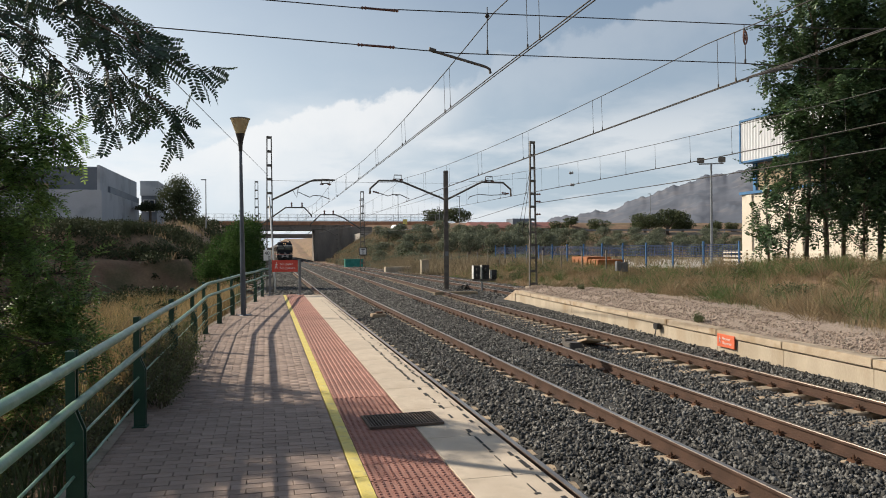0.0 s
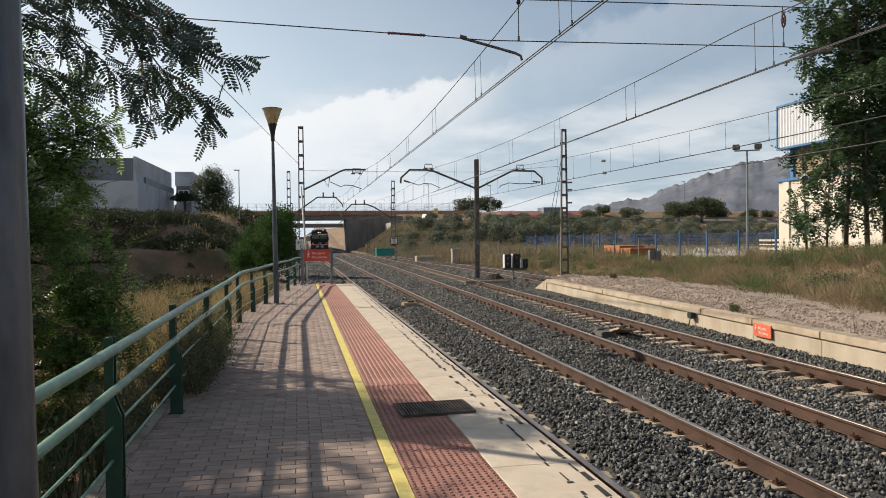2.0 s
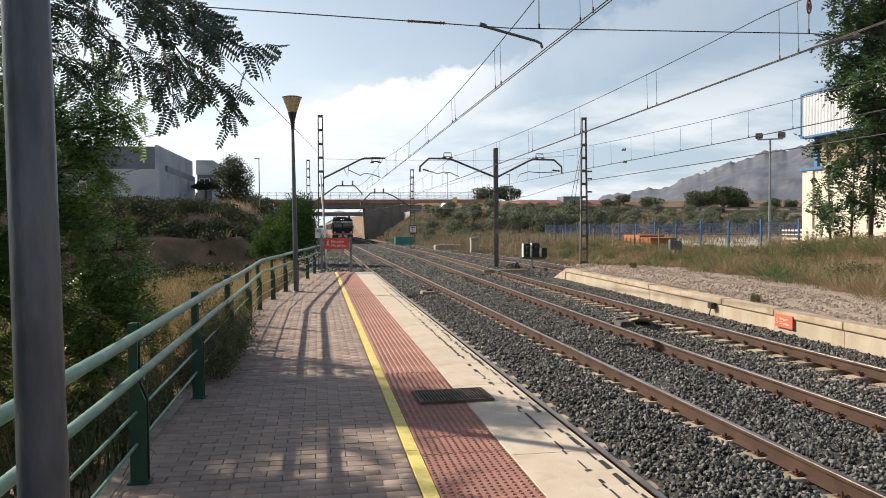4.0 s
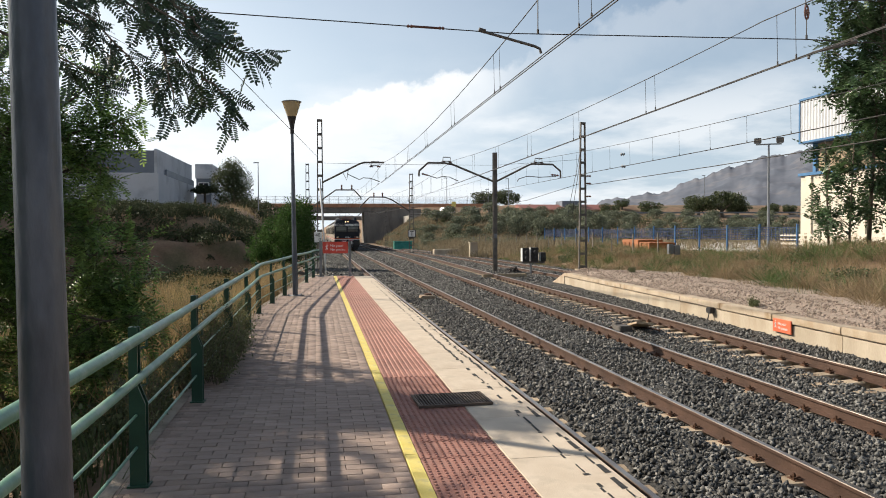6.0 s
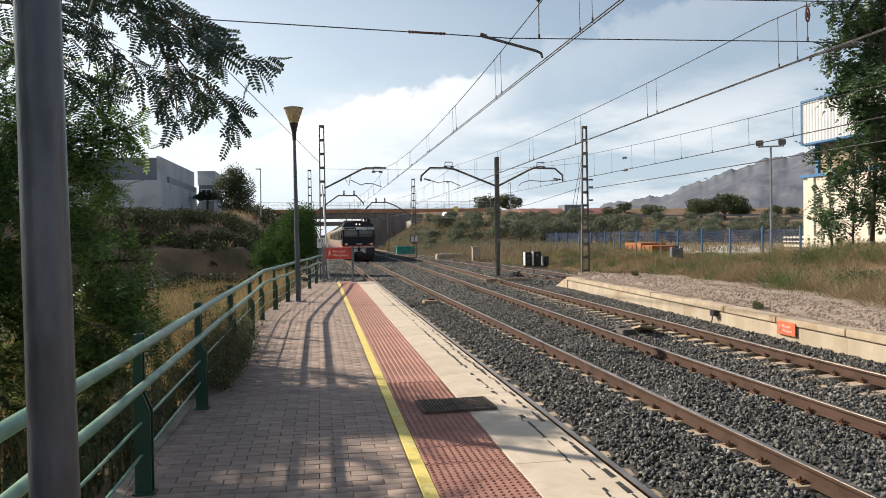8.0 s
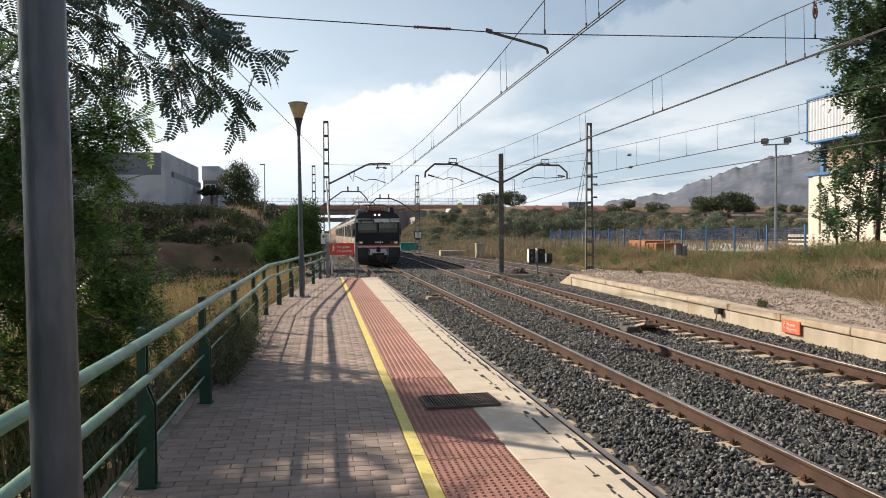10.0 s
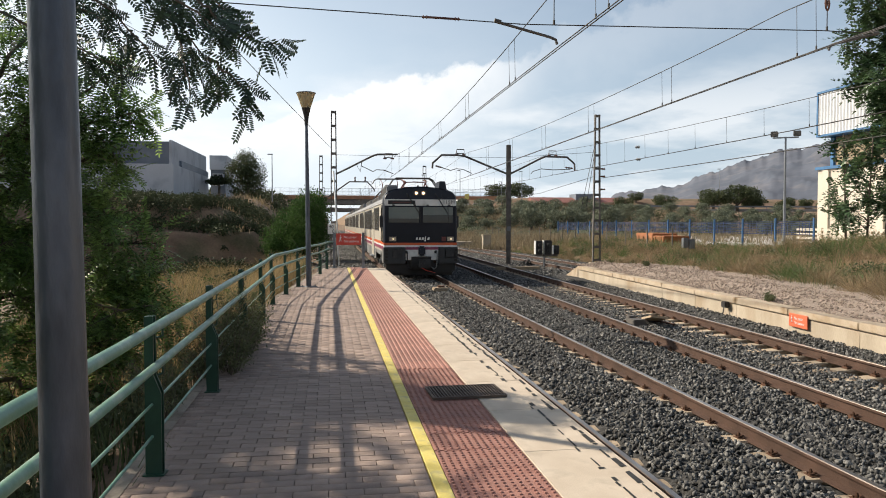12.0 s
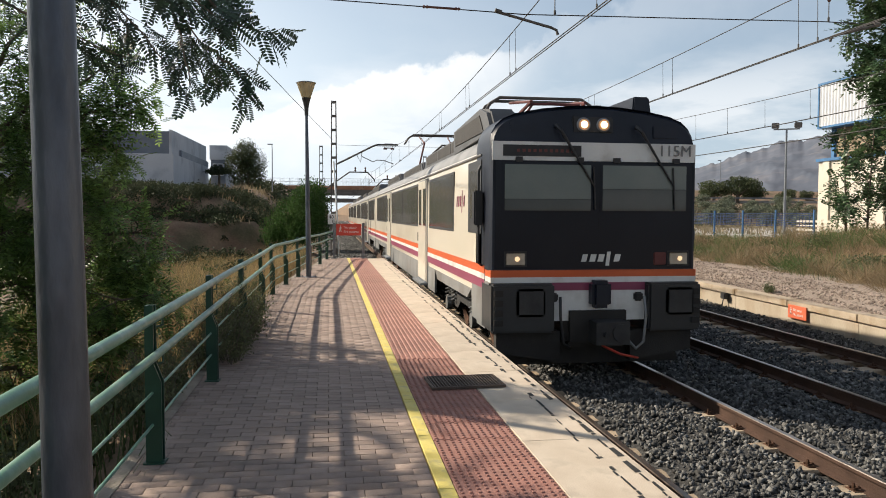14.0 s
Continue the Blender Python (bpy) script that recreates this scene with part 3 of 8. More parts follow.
def build_stones():
    tv = np.array([(1, 0, 0), (-1, 0.1, 0), (0, 0.9, 0.1), (0.1, -1, 0), (0.1, 0, 0.75), (-0.1, 0, -0.75)], np.float32)
    tf = np.array([(0, 2, 4), (2, 1, 4), (1, 3, 4), (3, 0, 4), (2, 0, 5), (1, 2, 5), (3, 1, 5), (0, 3, 5)], np.int32)
    # more stones where the camera stands near
    n = 104000
    y = 3.2 + 42 * RNG.random(n) ** 1.9
    x = 1.9 + 7.6 * RNG.random(n)
    keep = (x < np.where(y < 30, edge2_x(y) - 0.05, 9.6)) & (x < 4.0 + 0.9 * y)
    x, y = x[keep], y[keep]
    d = np.minimum(np.abs(x - track_x(1, y)), np.abs(x - track_x(2, y)))
    on = (np.abs(d - 0.87) < 0.10)
    sl = (((y + 0.04) % 0.6) < 0.28) & (np.abs(d - 0.87) < 0.30)
    bare = on | (sl & (RNG.random(len(x)) < 0.97))
    x, y, d = x[~bare], y[~bare], d[~bare]
    z = -0.735 - 0.065 * smooth(0.56, 0.66, d) * (1 - smooth(1.06, 1.22, d)) + 0.13 * smooth(-0.75, -0.05, x - edge2_x(y))
    s = 0.017 + 0.024 * RNG.random(len(x))
    z = z + RNG.normal(size=len(x)) * 0.008
    m = frames(len(x), np.stack([x, y, z], 1), s)
    # broken stone: wedges and chips of uneven length, breadth and thickness
    m[:, :3, :3] *= np.stack([RNG.uniform(0.8, 1.35, len(x)), RNG.uniform(0.6, 1.1, len(x)), RNG.uniform(0.55, 1.0, len(x))], 1)[:, None, :]
    half = len(x) // 2
    order = RNG.permutation(len(x))
    wv = np.array([(-0.9, -0.7, -0.6), (0.8, -0.9, -0.5), (0.1, 0.9, -0.6), (-0.6, -0.5, 0.6), (0.9, -0.4, 0.4), (-0.1, 0.6, 0.7)], np.float32)
    wf = np.array([(0, 2, 1), (3, 4, 5), (0, 1, 4), (0, 4, 3), (1, 2, 5), (1, 5, 4), (2, 0, 3), (2, 3, 5)], np.int32)
    v, f = scatter(tv, tf, m[order[:half]])
    v2, f2 = scatter(wv, wf, m[order[half:]])
    v, f = np.concatenate([v, v2]), np.concatenate([f, f2 + len(v)])
    tagged(raw("ballast_stones", v, f, M["stone"]), "angular dark grey ballast stones lying on the track bed", "ballast", kind="stuff")
    # coarser heaps farther along the line
    n = 60000
    y = 26 + 74 * RNG.random(n) ** 1.3
    x = 0.2 + 15.0 * RNG.random(n)
    d = np.minimum(np.minimum(np.abs(x - track_x(1, y)), np.abs(x - track_x(2, y))), np.where(y > 32, np.abs(x - track_x(3, y)), 9))
    ok = (x < np.where(y < 31, edge2_x(y) - 0.05, track_x(3, y) + 2.2)) & (np.abs(d - 0.87) > 0.2)
    x, y, d = x[ok], y[ok], d[ok]
    z = -0.74 - 0.065 * smooth(0.56, 0.66, d) * (1 - smooth(1.06, 1.22, d)) + RNG.normal(size=len(x)) * 0.012
    s = (0.028 + 0.03 * RNG.random(len(x))) * (0.7 + 0.012 * y)
    v, f = scatter(wv, wf, frames(len(x), np.stack([x, y, z], 1), s))
    tagged(raw("ballast_stones", v, f, M["stone"]), "dark grey ballast stones farther along the line", "ballast", kind="stuff")
    n = 26000
    y = 5 + 25 * RNG.random(n) ** 1.2
    x = edge2_x(y) + 0.3 + 4.0 * RNG.random(n) ** 1.3
    z = plat2_z(x, y) + 0.012
    keep = gravel_in(x, y)
    s = 0.011 + 0.026 * RNG.random(n) ** 3
    v, f = scatter(tv, tf, frames(keep.sum(), np.stack([x, y, z], 1)[keep], s[keep]))
    tagged(raw("gravel_stones", v, f, M["gravel_stone"]), "pale pink gravel stones strewn over the low platform", "gravel", kind="stuff")


def gravel_in(x, y):
    lim = np.interp(y, [0, 12, 16, 21, 25, 28, 29.5], [9.6, 10.6, 11.8, 13.0, 13.3, 12.8, 11.4])
    return x < lim + 0.3 * np.sin(3 * y)


def plat2_z(x, y):
    d = x - edge2_x(y)
    return -0.17 + 0.12 * smooth(0.3, 1.4, d) - 0.1 * smooth(1.5, 4, d) + 0.03 * np.sin(2.1 * x + 1.3 * y) * smooth(0.4, 1, d)


# ---- near platform ----
def left_x(y):
    """The left rim of the near platform, under the railing."""
    return float(np.interp(y, [-10, 14.6, 16.4, 18.2, 20.5, 22.7, 25.5, 26.4], [-1.12, -1.14, -0.98, -0.80, -0.58, -0.34, -0.12, -0.02]))


END_Y = 26.0


def build_platform():
    bm = bm_new()
    poly = [(1.80, -10), (1.80, END_Y), (-0.1, END_Y)] + [(left_x(y) - 0.12, y) for y in (25.5, 22.7, 20.5, 18.2, 16.4, 14.6, 9, 0, -10)]
    prism(bm, poly, "z", -1.4, -0.055)
    pf = part("platform", bm, M["joint"])
    tagged(pf, "low station platform of masonry with sandy joints", "platform", kind="structure")
    return pf


platform = build_platform()


def build_kerb():
    """A narrow concrete kerb along the left rim, in lengths."""
    ys = np.linspace(-3, 25.8, 30)
    for a, b in zip(ys, ys[1:]):
        bm = bm_new()
        xa, xb = left_x(a), left_x(b)
        prism(bm, [(xa - 0.14, a + 0.004), (xa - 0.045, a + 0.004), (xb - 0.045, b - 0.004), (xb - 0.14, b - 0.004)], "z", -0.3, 0.004)
        part("kerb_stone", bm, M["conc_dark"], platform)


M["conc_dark"] = mat("weathered_kerb", (0.24, 0.20, 0.16), (0.34, 0.29, 0.23), 3, 0.9, bump=0.3, stain=((0.14, 0.12, 0.09), 4))
build_kerb()
X_YL, X_YR, X_T, X_E = 0.584, 0.682, 1.27, 1.868


def build_railing():
    """Each run of the green railing is one thing: posts, two tubes and two thin rods."""
    ys = [-2.3, 0.0, 2.35, 4.68, 6.92, 9.35, 11.95, 14.3, 16.3, 18.25, 20.5, 22.8, 25.3]
    rail = thing("railing", (0, 0, 0), "green painted tubular steel railing along the platform rim", "railing")
    for y in ys:
        x = left_x(y) + float(np.interp(y, [12, 18], [0.06, 0.02]))
        bm = bm_new()
        # two plates that widen below a shoulder on the platform side
        for d in (-0.028, 0.028):
            prism(bm, [(-0.040, 0), (0.055, 0), (0.055, 0.50), (0.012, 0.61), (0.012, 0.966), (-0.040, 0.966)], "y", d - 0.006, d + 0.006)
        box(bm, -0.040, -0.026, -0.022, 0.022, 0, 0.966)
        box(bm, -0.055, 0.07, -0.05, 0.05, 0.0, 0.010)
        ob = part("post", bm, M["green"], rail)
        ob.matrix_basis = pose(x, y, 0.002, 0, 0, -3)
        for z in (0.91, 0.675):
            bm = bm_new()
            tube(bm, [(x - 0.01, y + 0.03, z - 0.09), (x - 0.01, y + 0.10, z - 0.09), (x + 0.03, y + 0.13, z - 0.08), (x + 0.03, y + 0.13, z - 0.02)], 0.008, 6)
            part("bracket", bm, M["green"], rail)
    yy = list(np.linspace(-2.4, 14.3, 9)) + list(np.linspace(14.8, 25.3, 14))
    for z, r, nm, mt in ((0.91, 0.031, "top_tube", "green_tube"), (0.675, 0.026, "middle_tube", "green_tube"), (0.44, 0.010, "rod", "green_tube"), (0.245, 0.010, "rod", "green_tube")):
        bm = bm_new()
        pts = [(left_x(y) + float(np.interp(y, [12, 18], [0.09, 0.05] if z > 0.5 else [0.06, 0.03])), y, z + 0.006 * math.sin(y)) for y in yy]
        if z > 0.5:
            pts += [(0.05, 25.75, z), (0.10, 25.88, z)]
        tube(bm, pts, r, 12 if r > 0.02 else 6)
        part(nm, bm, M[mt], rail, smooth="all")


build_railing()


def lamp_post(x, y, r=0.062):
    e = thing("street_lamp", (x, y, 0), "grey steel platform lamp post with a conical frosted shade", "street lamp", "platform lamps", rz=0)
    bm = bm_new()
    lathe(bm, [(r, 0.0), (r, 0.9), (0.95 * r, 1.2), (0.034, 3.95), (0.034, 4.0)], 32)
    part("pole", bm, M["pole"], e, smooth=True)
    bm = bm_new()
    slab(bm, -0.15, 0.15, -0.15, 0.15, 0.0, 0.016)
    for sx in (-1, 1):
        for sy in (-1, 1):
            lathe(bm, [(0.014, 0.016), (0.014, 0.045), (0.006, 0.05)], 6, sx * 0.11, sy * 0.11)
    part("base_plate", bm, M["galv"], e)
    bm = bm_new()
    lathe(bm, [(0.045, 3.9), (0.048, 4.02), (0.06, 4.12), (0.105, 4.30), (0.11, 4.31)], 24)
    part("collar", bm, M["black"], e, "black tapering collar", smooth=True)
    bm = bm_new()
    lathe(bm, [(0.10, 4.305), (0.125, 4.37), (0.222, 4.655), (0.225, 4.66)], 28)
    part("shade", bm, M["bulb"], e, "frosted yellowish conical shade", smooth=True)
    bm = bm_new()
    lathe(bm, [(0.235, 4.655), (0.238, 4.672), (0.15, 4.695), (0.02, 4.70)], 28)
    part("cap", bm, M["galv"], e, smooth=True)
    return e


lp = lamp_post(-0.504, 1.535, 0.046)
lp.matrix_basis = pose(-0.504, 1.535, 0, 0.4, -0.6, 0)
lamp_post(-0.515, 18.17).matrix_basis = pose(-0.515, 18.17, 0, 0, -0.7, 40)


def no_crossing_sign(name, loc, w, h, posts, mtl, rz, label):
    e = thing(name, loc, label, "sign", rz=rz)
    bm = bm_new()
    box(bm, -w / 2, w / 2, -0.012, 0.012, 0, h)
    part("panel", bm, M[mtl], e, bevel=0.004)
    # a small walking mark drawn as strokes
    bm = bm_new()
    u, x0 = h / 10, -w / 2 + 0.16 * w
    for a, b in (((0, 5.2), (0.25, 7.2)), ((0, 5.2), (-0.9, 3.0)), ((0, 5.2), (1.1, 3.2)), ((0.2, 6.8), (-0.9, 5.8)), ((0.2, 6.8), (1.2, 6.2))):
        tube(bm, [(x0 + a[0] * u, -0.016, a[1] * u), (x0 + b[0] * u, -0.016, b[1] * u)], 0.28 * u, 6)
    lathe(bm, [(0.02 * u, 7.6 * u), (0.5 * u, 8.0 * u), (0.02 * u, 8.4 * u)], 8, x0 + 0.3 * u, -0.016)
    part("mark", bm, M["white"], e, "white walking mark")
    r = pose(0, -0.016, 0, 90, 0, 0)
    words("lettering", "No pasar", 0.30 * h, pose(-w / 2 + 0.30 * w, -0.014, 0.58 * h, 90), M["white"], e, 0.001)
    words("lettering", "No passeu", 0.30 * h, pose(-w / 2 + 0.30 * w, -0.014, 0.24 * h, 90), M["white"], e, 0.001)
    if posts:
        for px in posts:
            bm = bm_new()
            box(bm, px - 0.045, px + 0.045, -0.04, 0.05, -loc[2], h + 0.03)
            box(bm, px - 0.10, px + 0.10, -0.09, 0.10, -loc[2], -loc[2] + 0.015)
            part("post", bm, M["galv"], e, bevel=0.006)
    return e


no_crossing_sign("warning_sign", (0.64, 25.75, 0.80), 0.86, 0.40, (-0.50, 0.50), "red", 0, "red no-crossing sign on two grey posts at the platform end")
no_crossing_sign("warning_sign", (9.068, 13.2, -0.50), 0.62, 0.26, (), "redfade", -93, "faded red no-crossing sign on the low platform wall")


# ---- far platform ----
def build_far_platform():
    y0, y1 = -10.0, 28.6
    n = 18
    seg = (y1 - y0) / n
    pf = part("platform", far_core(), M["conc"])
    tagged(pf, "low platform wall of stained cast concrete with a coping", "platform", kind="structure")
    for i in range(n):
        a, b = y0 + i * seg, y0 + (i + 1) * seg
        bm = bm_new()
        for o, (za, zb) in ((0.0, (-1.0, -0.325)),):
            prism(bm, [(edge2_x(a + 0.006), a + 0.006), (edge2_x(b - 0.006), b - 0.006), (edge2_x(b) + 0.2, b - 0.006), (edge2_x(a) + 0.2, a + 0.006)], "z", za, zb)
        part("panel", bm, M["conc"], pf)
        bm = bm_new()
        prism(bm, [(edge2_x(a) - 0.035, a + 0.008), (edge2_x(b) - 0.035, b - 0.008), (edge2_x(b) + 0.30, b - 0.008), (edge2_x(a) + 0.30, a + 0.008)], "z", -0.30, -0.165 + 0.006 * math.sin(i * 2.3))
        part("coping", bm, M["conc_cap"], pf, bevel=0.012)
    # the ramped end
    bm = bm_new()
    prism(bm, [(28.6, -0.165), (30.4, -0.72), (30.4, -1.0), (28.6, -1.0)], "x", edge2_x(28.6) - 0.03, edge2_x(28.6) + 0.32)
    part("ramp", bm, M["conc_cap"], pf, bevel=0.01)
    xs, ys = np.linspace(0.2, 5.0, 40), np.linspace(-10, 29.8, 120)
    U, Y = np.meshgrid(xs, ys)
    X = edge2_x(Y) + U
    Z = plat2_z(X, Y) + RNG.normal(size=X.shape) * 0.015 - 0.9 * smooth(28.4, 29.8, Y)
    i = (np.arange(119)[:, None] * 40 + np.arange(39)[None]).ravel()
    ob = raw("gravel", np.stack([X, Y, Z], -1).reshape(-1, 3), np.stack([i, i + 1, i + 41, i + 40], 1), M["gravel"], smooth=True)
    tagged(ob, "pink gravel fill on the low platform", "gravel", kind="structure")


def far_core():
    bm = bm_new()
    prism(bm, [(edge2_x(-10) + 0.06, -10), (edge2_x(28.5) + 0.06, 28.5), (edge2_x(28.5) + 0.9, 28.5), (edge2_x(-10) + 0.9, -10)], "z", -1.2, -0.31)
    return bm


build_far_platform()
build_stones()


def cable_box():
    e = thing("junction_box", (9.24, 16.1, -0.36), "small black cable box on the platform wall", "cable box")
    bm = bm_new()
    box(bm, -0.12, 0.0, -0.10, 0.10, -0.07, 0.07)
    part("case", bm, M["black"], e, bevel=0.015)
    bm = bm_new()
    tube(bm, [(-0.07, 0.03, -0.05), (-0.09, 0.05, -0.2), (-0.10, 0.12, -0.36), (-0.16, 0.2, -0.40)], 0.014, 8)
    part("cable", bm, M["black"], e, smooth="all")


cable_box()


# ---- tracks ----
RAIL_POLY = [(-0.075, 0), (0.075, 0), (0.075, 0.012), (0.012, 0.03), (0.012, 0.115), (0.036, 0.125), (0.036, 0.152), (-0.036, 0.152), (-0.036, 0.125), (-0.012, 0.115), (-0.012, 0.03), (-0.075, 0.012)]
HEAD_POLY = [(-0.030, 0.150), (0.030, 0.150), (0.026, 0.160), (-0.026, 0.160)]


def sweep(bm, poly, pts):
    rings = [[bm.verts.new((x + u, y, z + w)) for u, w in poly] for x, y, z in pts]
    n = len(poly)
    for a, b in zip(rings, rings[1:]):
        for i in range(n):
            bm.faces.new((a[i], a[(i + 1) % n], b[(i + 1) % n], b[i]))
    bm.faces.new(rings[0]); bm.faces.new(rings[-1])


def clip_mesh():
    bm = bm_new()
    box(bm, -0.14, 0.14, -0.07, 0.07, -0.006, 0.004)
    for s in (-1, 1):
        box(bm, s * 0.10 - 0.035, s * 0.10 + 0.035, -0.06, 0.06, 0.0, 0.022)
        lathe(bm, [(0.018, 0.02), (0.018, 0.05), (0.012, 0.075)], 6, s * 0.105, 0)
        tube(bm, [(s * 0.13, -0.03, 0.03), (s * 0.07, -0.035, 0.045), (s * 0.06, 0.03, 0.04), (s * 0.12, 0.035, 0.03)], 0.009, 5)
    bmesh.ops.recalc_face_normals(bm, faces=bm.faces[:])
    me = bpy.data.meshes.new("rail_clip")
    bm.to_mesh(me); bm.free()
    me.materials.append(M["clip"])
    return me


def sleeper_mesh():
    bm = bm_new()
    slab(bm, -1.3, 1.3, -0.13, 0.13, -0.2, 0.0, 0.02)
    bmesh.ops.recalc_face_normals(bm, faces=bm.faces[:])
    me = bpy.data.meshes.new("sleeper")
    bm.to_mesh(me); bm.free()
    me.materials.append(M["sleeper"])
    return me


CLIP, SLEEPER = clip_mesh(), sleeper_mesh()


def build_track(k, y0, y1, near, cant=0.0):
    tr = thing("railway_track", (0, 0, 0), ["", "", "rusty railway track on concrete sleepers beside the low platform", "rusty diverging siding track on concrete sleepers"][k] if k > 1 else "rusty railway track on concrete sleepers at the platform edge", "railway track", "tracks")
    ys = np.concatenate([np.arange(y0, min(y1, 130), 1.5), [y1]]) if y1 <= 130 else np.concatenate([np.arange(y0, 130, 1.5), np.arange(130, y1 + 1, 6)])
    for s in (-0.87, 0.87):
        bm = bm_new()
        pts = [(float(track_x(k, y)) + s, y, RAIL_Z - 0.16 + (cant if s > 0 else 0)) for y in ys]
        sweep(bm, RAIL_POLY, pts)
        r = part("rail", bm, M["rail"], tr)
        bm = bm_new()
        sweep(bm, HEAD_POLY, pts)
        part("running_surface", bm, M["railtop"] if k == 1 else M["railtop"], r, "worn brownish rail head")
    y = y0 + 0.1
    while y < near:
        x = float(track_x(k, y))
        o = new("sleeper", SLEEPER); o.parent = tr
        o.matrix_basis = pose(x, y, RAIL_Z - (0.165 if k > 1 else 0.148) + cant / 2, 0, -math.degrees(math.atan2(cant, 1.74)), 0)
        for s in (-0.87, 0.87):
            if y < 34:
                c = new("rail_clip", CLIP); c.parent = tr
                c.matrix_basis = pose(x + s, y, RAIL_Z - 0.162 + (cant if s > 0 else 0))
        y += 0.6
    # the distant sleepers, joined
    tv = np.array([(-1.3, -0.13, 0), (1.3, -0.13, 0), (1.3, 0.13, 0), (-1.3, 0.13, 0), (-1.3, -0.13, -0.1), (1.3, -0.13, -0.1), (1.3, 0.13, -0.1), (-1.3, 0.13, -0.1)], np.float32)
    tf = np.array([(0, 1, 2, 3), (0, 4, 5, 1), (1, 5, 6, 2), (2, 6, 7, 3), (3, 7, 4, 0)], np.int32)
    yy = np.arange(y, min(y1, 180), 0.6)
    mats = np.zeros((len(yy), 3, 4)); mats[:, 0, 0] = mats[:, 1, 1] = mats[:, 2, 2] = 1
    mats[:, 0, 3], mats[:, 1, 3], mats[:, 2, 3] = track_x(k, yy), yy, RAIL_Z - 0.165
    v, f = scatter(tv, tf, mats)
    tagged(raw("distant_sleepers", v, f, M["sleeper"], tr), "row of distant concrete sleepers", kind="stuff")


build_track(1, -6, 300, 60)
build_track(2, -6, 300, 60, 0.08)
build_track(3, 31.5, 118, 60)


# ---- masts and wires ----
def lattice_mast(x, y, z0, z1, w0, w1, label, name="lattice_mast"):
    """Two steel channels joined by batten plates, tapering upwards."""
    e = thing(name, (x, y, z0), label, "catenary mast", "catenary masts")
    h = z1 - z0
    for s in (-1, 1):
        bm = bm_new()
        for ya, yb in ((-0.07, -0.055), (0.055, 0.07)):
            prism(bm, [(s * w0 / 2 - 0.03, 0), (s * w0 / 2 + 0.03, 0), (s * w1 / 2 + 0.03, h), (s * w1 / 2 - 0.03, h)], "y", ya, yb)
        prism(bm, [(s * w0 / 2 + s * 0.018, 0), (s * w0 / 2 + s * 0.03, 0), (s * w1 / 2 + s * 0.03, h), (s * w1 / 2 + s * 0.018, h)], "y", -0.055, 0.055)
        part("channel", bm, M["mast"], e)
    n = max(3, int(h / 0.72))
    for i in range(n + 1):
        z = 0.25 + (h - 0.32) * i / n
        w = w0 + (w1 - w0) * z / h
        bm = bm_new()
        for yy in (-0.085, 0.071):
            box(bm, -w / 2 - 0.03, w / 2 + 0.03, yy, yy + 0.012, z - 0.06, z + 0.06)
        part("batten_plate", bm, M["mast"], e)
    bm = bm_new()
    box(bm, -0.35, 0.35, -0.3, 0.3, -0.6, 0.12)
    part("footing", bm, M["conc"], e, "weathered concrete footing", bevel=0.03)
    return e


def insulator(bm, p, q, n=4, r=0.06):
    p, q = Vector(p), Vector(q)
    pts, rs = [], []
    for i in range(2 * n + 1):
        pts.append(p.lerp(q, i / (2 * n)))
        rs.append(r if i % 2 else r * 0.45)
    tube(bm, pts, rs, 8)


def arm(parent, pts, r=0.045, hang=None):
    """A bent cantilever tube in the plane across the line, with a clamp and a steady arm."""
    bm = bm_new()
    tube(bm, [(p[0], 0, p[1]) for p in pts], r, 8)
    part("cantilever", bm, M["mast"], parent, smooth=True)
    if hang:
        x, z = hang
        bm = bm_new()
        tube(bm, [(x - 0.22, 0, z), (x - 0.2, 0, z + 0.22), (x + 0.2, 0, z + 0.22), (x + 0.22, 0, z), (x - 0.22, 0, z)], 0.028, 6)
        part("clamp_frame", bm, M["mast"], parent)
        bm = bm_new()
        for dx in (-0.2, 0.2):
            insulator(bm, (x + dx - 0.1, 0, z - 0.05), (x + dx + 0.1, 0, z - 0.05), 2, 0.05)
        part("insulator", bm, M["ceram"], parent)


def steady(parent, pts):
    bm = bm_new()
    tube(bm, [(p[0], 0, p[1]) for p in pts], 0.022, 6)
    part("steady_arm", bm, M["mast"], parent, smooth=True)


MZ = -0.85
m1 = lattice_mast(0.22, 40.2, MZ, 7.59, 0.34, 0.22, "tall steel lattice mast with a curved cantilever arm")
arm(m1, [(0.1, 5.05), (0.7, 5.35), (2.1, 6.07), (2.35, 6.15), (3.45, 6.16)], 0.05, (2.95, 5.98))
steady(m1, [(1.2, 5.62), (1.42, 5.2), (1.5, 5.72)])
steady(m1, [(1.5, 5.5), (2.1, 5.22), (2.3, 5.32), (2.7, 5.3), (3.2, 5.12)])
arm(m1, [(0.05, 3.6), (0.0, 3.7)], 0.06)

m2 = lattice_mast(14.22, 38.1, MZ + 0.2, 7.4, 0.40, 0.22, "tall steel lattice mast standing behind the low platform")
bm = bm_new()
for zz in (3.9, 4.6, 5.0):
    insulator(bm, (0.1, 0, zz + 0.15), (0.45, -0.05, zz + 0.15), 3)
part("insulator", bm, M["ceram"], m2)
bm = bm_new()
tube(bm, [(-0.1, 0, 6.6), (-1.0, -0.4, 3.0)], 0.014, 5)
tube(bm, [(-0.05, 0, 6.6), (-0.75, -0.4, 3.0)], 0.014, 5)
part("stay_wire", bm, M["wire"], m2)


